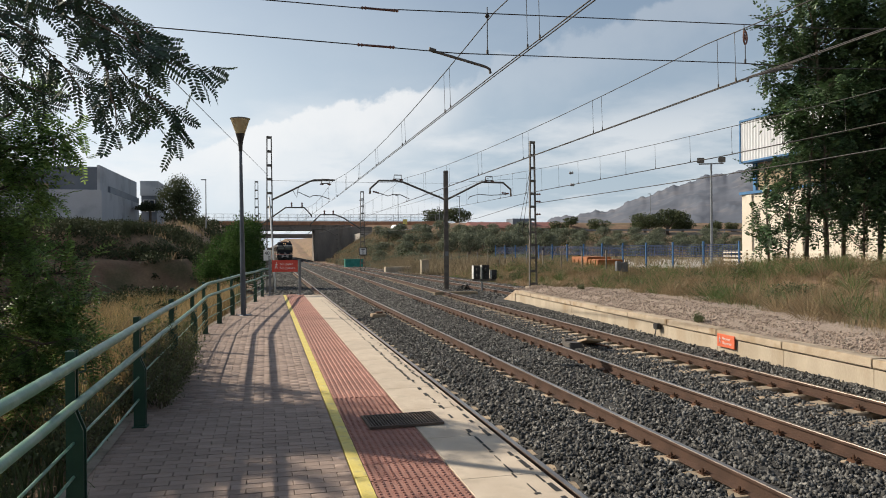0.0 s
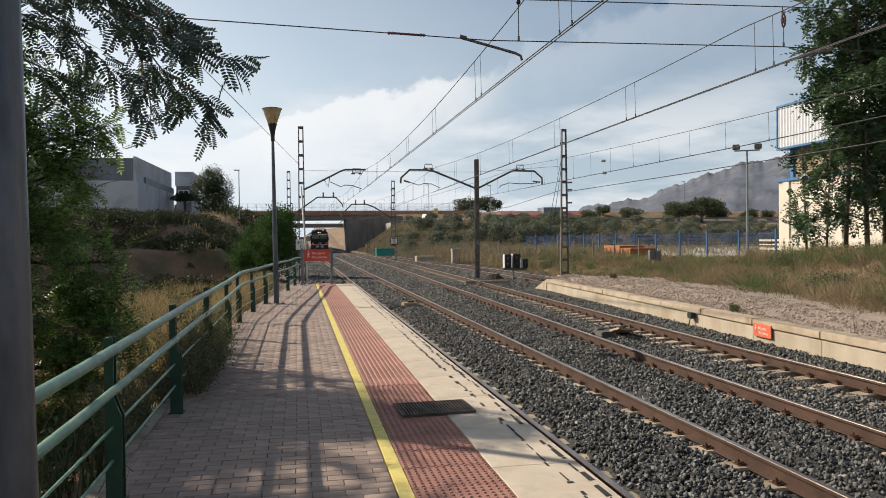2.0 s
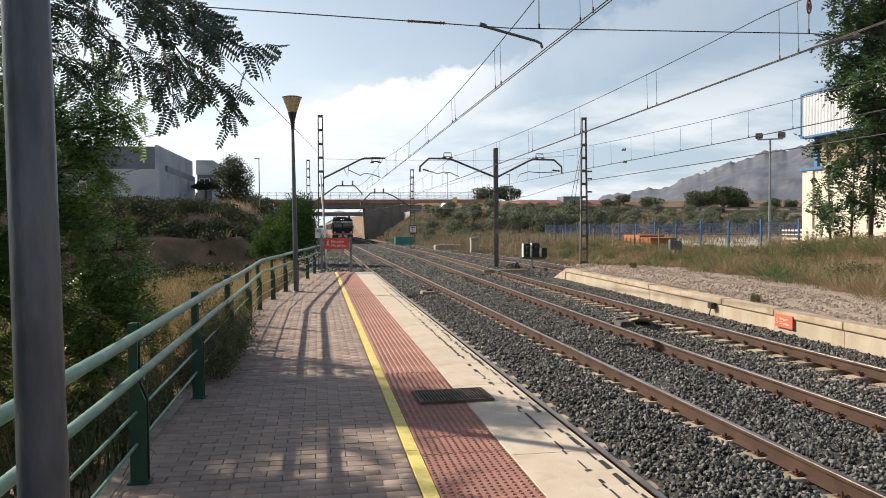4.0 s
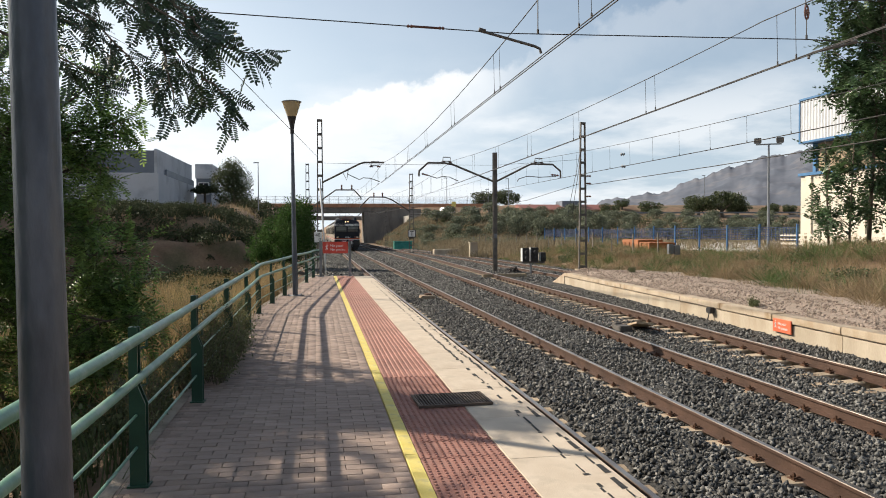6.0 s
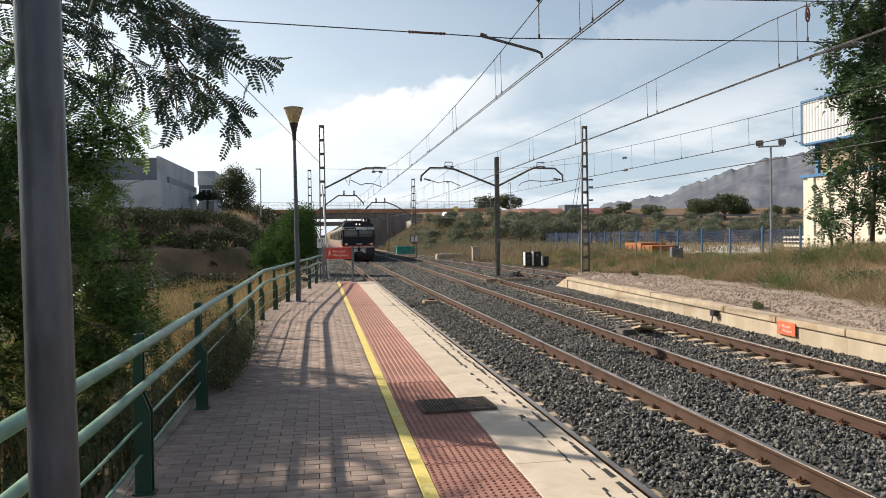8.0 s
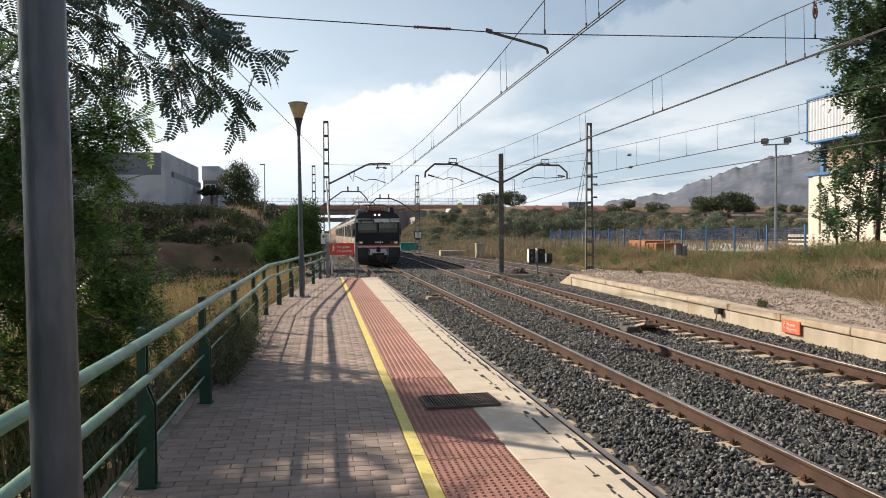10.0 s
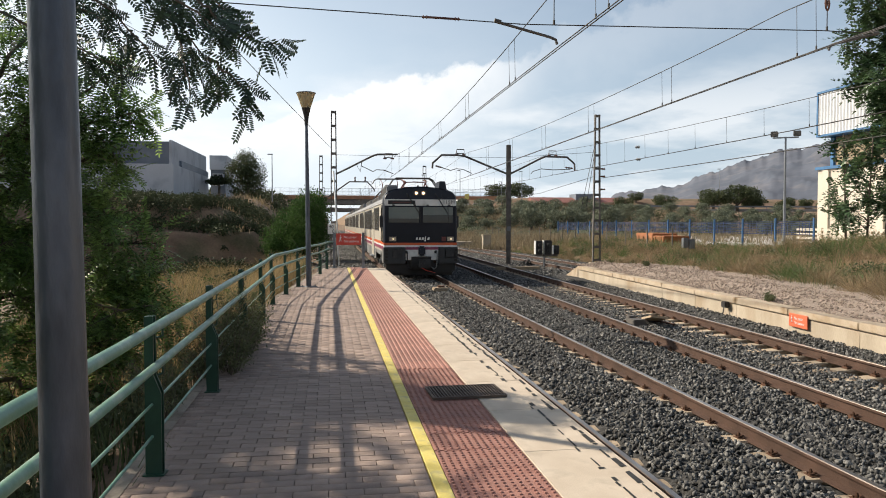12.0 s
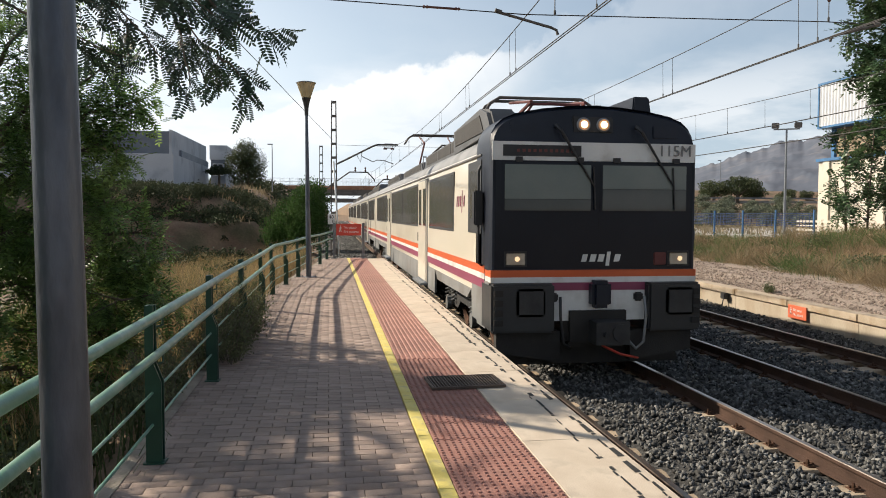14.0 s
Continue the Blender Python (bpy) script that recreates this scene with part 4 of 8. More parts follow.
def twin_post(x, y):
    e = thing("catenary_post", (x, y, MZ), "dark steel catenary post with two curved cantilever arms", "catenary mast", "catenary masts")
    bm = bm_new()
    h = 5.96 - MZ
    prism(bm, [(-0.11, -0.12), (0.11, -0.12), (0.11, -0.10), (0.012, -0.10), (0.012, 0.10), (0.11, 0.10), (0.11, 0.12), (-0.11, 0.12), (-0.11, 0.10), (-0.012, 0.10), (-0.012, -0.10), (-0.11, -0.10)], "z", 0, h)
    part("beam", bm, M["mast"], e)
    bm = bm_new()
    box(bm, -0.09, 0.09, -0.135, -0.122, 2.0, 2.25)
    part("plate", bm, M["galv"], e, "small grey plate")
    bm = bm_new()
    box(bm, -0.4, 0.4, -0.35, 0.35, -0.5, 0.12)
    part("footing", bm, M["conc"], e, "weathered concrete footing", bevel=0.03)
    arm(e, [(-0.1, 5.2), (-2.5, 6.15), (-2.9, 6.2), (-3.8, 6.2), (-4.3, 5.75), (-4.32, 5.45)], 0.055, (-2.75, 6.3))
    arm(e, [(0.1, 5.2), (1.9, 6.1), (2.15, 6.2), (3.4, 6.18), (3.85, 5.8), (3.86, 5.4)], 0.055, (2.55, 6.3))
    steady(e, [(-4.1, 5.6), (-3.3, 5.35), (-3.0, 5.45), (-2.6, 5.42), (-2.1, 5.2)])
    steady(e, [(3.6, 5.5), (2.6, 5.45), (1.9, 5.5), (1.4, 5.35), (1.3, 5.2)])
    bm = bm_new()
    insulator(bm, (3.3, 0, 5.6), (3.75, 0, 5.55), 3)
    insulator(bm, (-4.15, 0, 5.6), (-3.8, 0, 5.5), 3)
    part("insulator", bm, M["ceram"], e)
    return e


twin_post(9.93, 40.5)

# masts farther down the line
m3 = lattice_mast(-0.75, 66.5, MZ, 7.6, 0.36, 0.24, "distant lattice mast with a curved arm over the track")
arm(m3, [(0.1, 4.6), (0.6, 4.8), (2.5, 6.15), (4.1, 6.15), (4.7, 5.5), (4.72, 5.3)], 0.06, None)
bm = bm_new()
for xx in (3.0, 3.9):
    insulator(bm, (xx, 0, 6.2), (xx, 0, 6.6), 2, 0.09)
part("insulator", bm, M["ceram"], m3)
m4 = lattice_mast(9.78, 76.5, MZ, 7.6, 0.5, 0.3, "distant lattice mast with a curved arm over the track")
arm(m4, [(-0.1, 4.5), (-2.0, 5.7), (-2.8, 6.0), (-4.3, 6.0), (-5.3, 5.0), (-5.35, 4.7)], 0.065, None)
bm = bm_new()
for xx in (-3.0, -3.9):
    insulator(bm, (xx, 0, 6.05), (xx, 0, 6.45), 2, 0.1)
part("insulator", bm, M["ceram"], m4)
m5 = lattice_mast(-0.9, 112, MZ, 7.0, 0.36, 0.24, "distant lattice mast with a curved arm over the track")
arm(m5, [(0.1, 4.6), (1.0, 5.6), (2.0, 5.9), (4.3, 5.9), (4.9, 5.3)], 0.06, None)
m6 = lattice_mast(11.2, 120, MZ, 5.6, 0.36, 0.24, "distant lattice mast with a curved arm over the track")
arm(m6, [(-0.1, 4.6), (-2.0, 5.7), (-3.8, 5.7), (-4.6, 5.0)], 0.06, None)


def wire(name, pts, r, label, cat="overhead wire"):
    bm = bm_new()
    tube(bm, pts, r, 5)
    return tagged(part(name, bm, M["wire"], smooth="all"), label, cat, "overhead wires")


def catenary(x_of, contact, supports, gap_z, label, step=4.8, pair=(0.0, 0.46)):
    """A contact wire with a sagging carrier above it, joined by paired droppers."""
    e = thing("overhead_line", (0, 0, 0), label, "overhead wire", "overhead wires")
    bm = bm_new()
    ys = [s[0] for s in supports]
    tube(bm, [(x_of(y) , y, contact(y)) for y in np.arange(ys[0], ys[-1] + 0.1, 3.0)], 0.009, 5)
    tube(bm, [(x_of(y) + 0.05, y, contact(y)) for y in np.arange(ys[0], min(ys[-1], 42) + 0.1, 3.0)], 0.009, 5)
    part("contact_wire", bm, M["wire"], e, smooth="all")
    def carrier(y):
        for (a, za, sa), (b, zb, sb) in zip(supports, supports[1:]):
            if a <= y <= b:
                t = (y - a) / (b - a)
                return za + (zb - za) * t - 4 * sa * t * (1 - t)
        return supports[-1][1]
    bm = bm_new()
    tube(bm, [(x_of(y), y, carrier(y)) for y in np.arange(ys[0], ys[-1] + 0.1, 1.5)], 0.009, 5)
    part("carrier_wire", bm, M["wire"], e, smooth="all")
    y = ys[0] + gap_z
    while y < ys[-1] - 2:
        for dy in pair:
            bm = bm_new()
            x = x_of(y)
            tube(bm, [(x, y + dy, carrier(y + dy)), (x + 0.02, y + dy, contact(y))], 0.0045, 4)
            tube(bm, [(x + 0.02, y + dy, contact(y) + 0.07), (x + 0.02, y + dy, contact(y))], 0.014, 5)
            part("dropper", bm, M["wire"], e)
        y += step
    return e


def w1x(y):
    return float(np.interp(y, [-30, 11, 40, 76, 112, 170], [3.6, 3.5, 3.55, 3.4, 3.6, 3.5]))


def w2x(y):
    return float(np.interp(y, [-30, 11, 40, 76, 112, 170], [7.2, 7.2, 7.45, 8.0, 7.9, 7.7]))


def w3x(y):
    return float(np.interp(y, [-30, 11, 40, 76, 112], [12.6, 12.6, 12.5, 10.8, 8.6]))


catenary(w1x, lambda y: 4.27 + 0 * y, [(-25, 5.3, 0.3), (11, 5.22, 0.43), (40, 5.28, 0.4), (67, 5.35, 0.4), (112, 5.3, 0.4), (168, 5.0, 0.2)], 5.3, "contact wire and carrier over the platform track")
catenary(w2x, lambda y: 4.13 + 0.0 * y, [(-25, 5.1, 0.3), (11, 4.93, 0.25), (40, 5.45, 0.3), (76, 5.5, 0.4), (112, 5.3, 0.4), (168, 5.0, 0.2)], 1.6, "contact wire and carrier over the middle track")
catenary(w3x, lambda y: 4.11 + 0.0095 * min(max(0.0, y - 19), 20), [(-20, 5.1, 0.1), (14.6, 4.82, 0.12), (40, 5.6, 0.23), (76, 5.4, 0.4), (112, 5.2, 0.3)], 1.1, "contact wire and carrier over the siding", 2.05, (0.0,))
wire("anchor_wire", [(14.4, 38.0, 4.0), (14.3, 25, 3.87), (14.2, 16.5, 3.82), (14.1, 0, 3.9), (14, -20, 4.2)], 0.016, "dark anchor wire from the lattice mast")
wire("anchor_wire", [(0.15, 40.1, 5.5), (-2.07, 17.9, 5.5), (-4.2, -4, 5.6)], 0.010, "thin stay wire from the lattice mast")
wire("anchor_wire", [(14.1, 38.2, 4.1), (14.2, 48.8, 3.64), (14.0, 75, 3.5), (13, 110, 4.2)], 0.014, "dark anchor wire from the lattice mast")
wire("anchor_wire", [(0.35, 40.2, 5.25), (3.2, 40.3, 5.22), (9.9, 40.5, 5.25), (14.2, 38.1, 5.4)], 0.008, "thin cross wire between the masts")


def cross_span():
    e = thing("cross_span", (0, 11.0, 0), "cross-span wires with rods and insulators over the tracks", "cross span")
    for zs, r in (((4.98, 4.68, 4.60, 4.555, 4.66, 4.65, 4.9), 0.008), ((5.35, 5.2, 5.15, 5.19, 5.32, 5.35, 5.7), 0.008)):
        bm = bm_new()
        tube(bm, [(x, 0, z) for x, z in zip((-7, -1.5, 1.4, 2.9, 7.9, 9.4, 16.0), zs)], r, 6)
        part("span_wire", bm, M["wire"], e, smooth="all")
    for x, z in ((1.36, 4.6), (1.42, 5.155)):
        bm = bm_new()
        insulator(bm, (x, 0, z), (x + 0.09, 0, z), 2, 0.028)
        insulator(bm, (x + 0.48, 0, z - 0.008), (x + 0.57, 0, z - 0.01), 2, 0.028)
        tube(bm, [(x + 0.08, 0, z), (x + 0.5, 0, z - 0.01)], 0.018, 8)
        part("insulator_rod", bm, M["ceram"], e, smooth=True)
    for x, zt, xt, zb in ((2.6, 4.55, 3.42, 4.34), (8.75, 4.62, 8.03, 4.42)):
        bm = bm_new()
        s = 1 if xt > x else -1
        tube(bm, [(x - s * 0.12, 0, zt + 0.03), (x, 0, zt), (xt - s * 0.08, 0, zb + 0.035), (xt, 0, zb), (xt + s * 0.02, 0, zb - 0.07)], 0.022, 8)
        tube(bm, [(x - s * 0.14, 0, zt + 0.045), (x - s * 0.04, 0, zt + 0.02)], 0.035, 8)
        part("registration_arm", bm, M["mast"], e, smooth=True)
    bm = bm_new()
    for x, zt, zb in ((3.39, 5.3, 4.585), (7.95, 5.31, 5.2), (7.97, 4.99, 4.68)):
        tube(bm, [(x, 0, zb), (x, 0, zt)], 0.008, 6)
        tube(bm, [(x, 0, zb - 0.02), (x, 0, zb + 0.05)], 0.018, 6)
    lathe(bm, [(0.02, 5.13), (0.04, 5.16), (0.02, 5.2)], 10, 3.39, 0)
    part("dropper", bm, M["wire"], e)
    bm = bm_new()
    ring = [(7.97 + 0.055 * math.cos(a), 0.03 * math.cos(a), 5.1 + 0.11 * math.sin(a)) for a in np.linspace(0, 2 * math.pi, 17)]
    tube(bm, ring, 0.016, 6)
    for a in range(3):
        c, s = math.cos(a * 1.05), math.sin(a * 1.05)
        tube(bm, [(7.97 - 0.05 * c, 0, 5.1 - 0.1 * s), (7.97 + 0.05 * c, 0, 5.1 + 0.1 * s)], 0.010, 5)
    part("pulley", bm, M["ceram"], e, "brown pulley wheel")


cross_span()
for nm, (x, y, z) in (("line_insulator", (14.5, 33.5, 5.2)), ("line_insulator", (14.55, 33.5, 4.62))):
    bm = bm_new()
    insulator(bm, (x - 0.10, y, z), (x + 0.10, y - 0.06, z), 2, 0.085)
    tagged(part(nm, bm, M["galv"]), "grey ceramic insulator on the overhead wire", "insulator", "wire insulators")


# ---- bridge, buildings and distance ----
def build_bridge():
    b = thing("road_bridge", (0, 170, 0), "grey concrete road bridge over the railway with a mesh fence", "bridge")
    bm = bm_new()
    box(bm, -75, 19, 0, 9, 6.05, 7.35)
    part("deck", bm, M["bridge"], b)
    bm = bm_new()
    box(bm, -75, 42, -0.35, 0.0, 7.2, 8.05); box(bm, -75, 42, 9.0, 9.35, 7.2, 8.05)
    part("parapet", bm, M["rustband"], b, "rust-stained parapet band")
    for x0, x1 in ((10.8, 19.5), (-6, -1.2)):
        bm = bm_new()
        box(bm, x0, x1, 0.2, 9, -1.6, 6.05)
        part("abutment", bm, M["bridge"], b)
    bm = bm_new()
    prism(bm, [(10.8, -1.5), (24, -1.5), (24, 6.8), (19.5, 6.9), (10.8, 6.0)], "y", -0.1, 0.2)
    part("wing_wall", bm, M["bridge"], b)
    for i in range(59):
        bm = bm_new()
        x = -75 + 2 * i
        box(bm, x - 0.035, x + 0.035, -0.2, -0.13, 8.05, 9.7)
        part("fence_post", bm, M["galv"], b)
    bm = bm_new()
    for z in (8.2, 8.9, 9.65):
        box(bm, -75, 42, -0.18, -0.15, z - 0.025, z + 0.025)
    part("fence_rail", bm, M["galv"], b)
    vs, fs = [], []
    for x in np.arange(-75, 42, 0.25):
        k = len(vs)
        vs += [(x, -0.165, 8.1), (x + 0.02, -0.165, 8.1), (x + 0.02, -0.165, 9.65), (x, -0.165, 9.65)]
        fs.append((k, k + 1, k + 2, k + 3))
    tagged(raw("fence_mesh", vs, fs, M["galv"], b), "thin upright mesh wires", kind="stuff")
    # the second, lower deck behind
    c = thing("rail_bridge", (0, 196, 0), "lower dark bridge deck behind the road bridge", "bridge")
    bm = bm_new()
    box(bm, -14, 16, 0, 5, 4.72, 5.72)
    part("deck", bm, M["bridge"], c)
    bm = bm_new()
    box(bm, 12.4, 17, 0, 5, -1.5, 4.72); box(bm, -6, -2.0, 0, 5, -1.5, 4.72)
    part("abutment", bm, M["bridge"], c)


build_bridge()


def house_left():
    h = thing("warehouse", (-15.0, 75, 0), "white rendered industrial building with a grey upper storey", "building")
    z0 = 2.5
    bm = bm_new()
    box(bm, -24, 0, 0, 21, z0, 7.35)
    part("wall", bm, M["wallwhite"], h)
    bm = bm_new()
    box(bm, -20, -0.45, 0.4, 20.5, 7.35, 9.55)
    part("upper_storey", bm, M["wallgrey"], h, "dark grey upper storey")
    bm = bm_new()
    prism(bm, [(0.3, 7.35), (20.7, 7.35), (20.7, 9.9), (0.3, 9.7)], "x", -0.44, -0.2)
    part("side_wall", bm, M["wallwhite"], h, "pale upper side wall")
    bm = bm_new()
    box(bm, -0.25, 0.02, 4, 20.9, 7.35, 8.0)
    part("ledge", bm, M["wallgrey"], h, "dark ledge strip")
    bm = bm_new()
    box(bm, -12, -4.5, -0.1, 0.02, 7.35, 7.9)
    part("screen", bm, M["tan"], h, "brown screen")
    window(-6.6, -0.02, 5.1, 1.5, 1.0, h)
    bm = bm_new()
    box(bm, 0.1, 1.9, 22.2, 30, z0, 8.4)
    part("annex", bm, M["wallgrey"], h)
    bm = bm_new()
    box(bm, 0.0, 2.1, 22.0, 30, 8.4, 10.2)
    part("annex_top", bm, M["wallwhite"], h)
    window(1.0, 22.16, 6.4, 1.3, 1.5, h)


def window(x, y, z, w, hgt, parent):
    bm = bm_new()
    for a, b, c, d in ((-w / 2, w / 2, 0, 0.08), (-w / 2, w / 2, hgt - 0.08, hgt), (-w / 2, -w / 2 + 0.08, 0.08, hgt - 0.08), (w / 2 - 0.08, w / 2, 0.08, hgt - 0.08), (-0.04, 0.04, 0.08, hgt - 0.08)):
        box(bm, x + a, x + b, y - 0.05, y + 0.03, z + c, z + d)
    f = part("window", bm, M["white"], parent, "white-framed window")
    bm = bm_new()
    box(bm, x - w / 2 + 0.06, x + w / 2 - 0.06, y - 0.02, y + 0.01, z + 0.06, z + hgt - 0.06)
    part("pane", bm, M["pane"], f)
    return f


house_left()


def shed():
    s = thing("factory_shed", (32.4, 45.25, 0), "cream factory shed with corrugated upper wall and blue trims", "building")
    L = -52.0
    bm = bm_new()
    box(bm, 0, 22, L, 0, -0.6, 5.15)
    part("wall", bm, M["cream"], s)
    for i in range(11):
        bm = bm_new()
        y = -0.9 - 4.9 * i
        box(bm, -0.12, 0.0, y - 0.3, y + 0.3, -0.6, 5.1)
        part("pilaster", bm, M["cream"], s)
    bm = bm_new()
    box(bm, -0.15, 22.1, L, 0.12, 5.15, 5.34)
    part("trim", bm, M["bluetrim"], s, "blue trim above the lower wall")
    bm = bm_new()
    box(bm, 0.7, 21, L, -0.6, 5.34, 7.4)
    part("recessed_wall", bm, M["tan"], s, "tan recessed wall")
    bm = bm_new()
    box(bm, 0.55, 0.72, -0.75, -0.45, 5.34, 7.4)
    part("corner_post", bm, M["bluetrim"], s)
    # corrugated sheet
    n = int(-L / 0.3)
    vs, fs = [], []
    prof = []
    for i in range(n):
        y = -0.3 * i
        prof += [(-0.1, y), (-0.1, y - 0.13), (-0.03, y - 0.17), (-0.03, y - 0.26)]
    for j, (x, y) in enumerate(prof):
        vs += [(x, y, 7.42), (x, y, 10.2)]
        if j:
            fs.append((2 * j - 2, 2 * j, 2 * j + 1, 2 * j - 1))
    raw("corrugated_sheet", vs, fs, M["corr"], s)
    bm = bm_new()
    box(bm, -0.02, 21, L, -0.02, 7.42, 10.2)
    part("upper_wall", bm, M["corr"], s)
    bm = bm_new()
    box(bm, -0.16, 21.2, L, 0.06, 10.2, 10.33); box(bm, -0.16, 21.2, L, 0.06, 7.33, 7.46); box(bm, -0.15, 0.06, -0.06, 0.06, 7.46, 10.2)
    part("upper_trim", bm, M["bluetrim"], s, "blue edge trim")
    # the fence of cream boards before it
    f = thing("board_fence", (31.0, 45, -0.2), "low cream board fence in front of the factory shed", "fence")
    for i in range(14):
        bm = bm_new()
        box(bm, -0.05, 0.05, -2.2 * i - 0.05, -2.2 * i + 0.05, 0, 1.5)
        part("post", bm, M["tan"], f)
    for k in range(5):
        bm = bm_new()
        box(bm, -0.075, -0.05, -29, 0.3, 0.2 + 0.28 * k, 0.34 + 0.28 * k)
        part("board", bm, M["cream"], f)


shed()


def blue_fence():
    f = thing("blue_fence", (29, 0, 0), "blue steel posts with blue netting round the yard", "fence")
    ys = [40.8 + 3.9 * i for i in range(14)]
    for y in ys:
        bm = bm_new()
        g = float(ground_z(29, y))
        box(bm, -0.05, 0.05, y - 0.05, y + 0.05, g - 0.2, 1.92)
        part("post", bm, M["bluepost"], f, "bright blue post")
    # netting: thin strands
    vs, fs = [], []
    for y in np.arange(ys[0], ys[-1], 0.36):
        for z0, z1, t in ((0.85, 1.68, 0.06),):
            k = len(vs)
            j = 0.05 * math.sin(3 * y)
            vs += [(0.02 + j, y, z0), (0.02 + j, y + t, z0), (0.02 + j, y + t, z1 + j), (0.02 + j, y, z1 + j)]
            fs.append((k, k + 1, k + 2, k + 3))
    for z in np.arange(0.87, 1.70, 0.115):
        k = len(vs)
        vs += [(0.03, ys[0], z), (0.03, ys[-1], z), (0.03, ys[-1], z + 0.035), (0.03, ys[0], z + 0.035)]
        fs.append((k, k + 1, k + 2, k + 3))
    tagged(raw("netting", vs, fs, M["bluenet"], f), "blue plastic netting", kind="stuff")
    g = thing("wire_fence", (19.5, 0, 0), "old thin concrete fence posts in the dry grass", "fence")
    for i in range(16):
        y = 40 + 3.4 * i
        bm = bm_new()
        z = float(ground_z(19.5, y))
        box(bm, -0.03, 0.03, y - 0.03, y + 0.03, z - 0.2, z + 1.45)
        part("post", bm, M["conc_post"], g)


M["conc_post"] = mat("weathered_fence_post", (0.13, 0.12, 0.105), (0.20, 0.185, 0.16), 3, 0.9, bump=0.2)
M["bluepost"] = mat("blue_post_paint", (0.025, 0.10, 0.24), (0.035, 0.13, 0.29), 2, 0.5, bump=0.05, grain=0.1)
M["bluenet"] = mat("blue_netting", (0.012, 0.028, 0.085), (0.02, 0.045, 0.12), 1.5, 0.8, bump=0, trans=0.2)
blue_fence()


def flood_light():
    e = thing("flood_light", (42.4, 61.7, 0.0), "tall thin floodlight mast with two lamps", "flood light")
    bm = bm_new()
    lathe(bm, [(0.14, -0.4), (0.13, 1.0), (0.08, 9.7)], 12)
    part("pole", bm, M["galv"], e, smooth=True)
    bm = bm_new()
    box(bm, -1.1, 1.1, -0.05, 0.05, 9.6, 9.72)
    part("crossbar", bm, M["galv"], e)
    for x in (-0.95, 0.95):
        bm = bm_new()
        box(bm, x - 0.32, x + 0.32, -0.22, 0.14, 9.75, 10.25)
        part("lamp", bm, M["mast"], e, bevel=0.05)
    e.matrix_basis = pose(41.3, 62.3, -0.2, 0, 0, -30)


flood_light()


def far_building():
    e = thing("low_building", (61, 172, -2.0), "long low building with a red roof on the plateau", "building")
    bm = bm_new()
    box(bm, -11, 10, 0, 12, 6.5, 8.9)
    part("wall", bm, M["tan"], e)
    bm = bm_new()
    prism(bm, [(-0.8, 8.6), (6, 10.2), (12.8, 8.6)], "x", -12, 11)
    part("roof", bm, M["roofred"], e, "dull red sheet roof")
    bm = bm_new()
    box(bm, -1, 4, 3, 8, 9.4, 11.0)
    part("roof_block", bm, M["wallgrey"], e)


far_building()


def mountains():
    """A ridge far behind the plain, rising to the right."""
    az = [4, 12, 18, 21.1, 23.2, 26.5, 27.7, 29.6, 31, 32.3, 33.4, 35.6, 40, 48, 60, 75]
    hz = [10, 22, 60, 104, 130, 146, 178, 214, 232, 258, 272, 284, 330, 300, 240, 120]
    na, nr, dist = 560, 44, 3000
    A = np.radians(np.linspace(az[0], az[-1], na))
    deg = np.degrees(A)
    broad = np.convolve(np.pad(np.interp(deg, az, hz), 8, mode="edge"), np.ones(17) / 17, mode="valid")
    crest = sum(a * np.sin(deg * f + p) for a, f, p in ((5, 2.3, 0.4), (3, 5.7, 1.9), (1.8, 11.0, 0.7), (1.2, 23.0, 0.2)))
    vs = np.zeros((nr, na, 3))
    for j in range(nr):
        t = j / (nr - 1)
        R = np.full(na, dist - 1100 * (1 - t))
        # gullies and spurs at real-world size
        n = np.array([noise.ridged_multi_fractal(Vector((r * math.sin(a) / 210, r * math.cos(a) / 330, 0.3)), 0.9, 2.1, 6, 1.0, 2.0) - 1.1 for a, r in zip(A, R)])
        vs[j] = np.stack([R * np.sin(A), R * np.cos(A), (broad + crest * t ** 6) * (t ** 1.1) * (1 + 0.26 * n * (1 - t) ** 0.7) + 4], 1)
    i = (np.arange(nr - 1)[:, None] * na + np.arange(na - 1)[None]).ravel()
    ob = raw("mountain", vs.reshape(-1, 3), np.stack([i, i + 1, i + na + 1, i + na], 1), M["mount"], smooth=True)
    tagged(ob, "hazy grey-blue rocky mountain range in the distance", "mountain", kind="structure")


mountains()


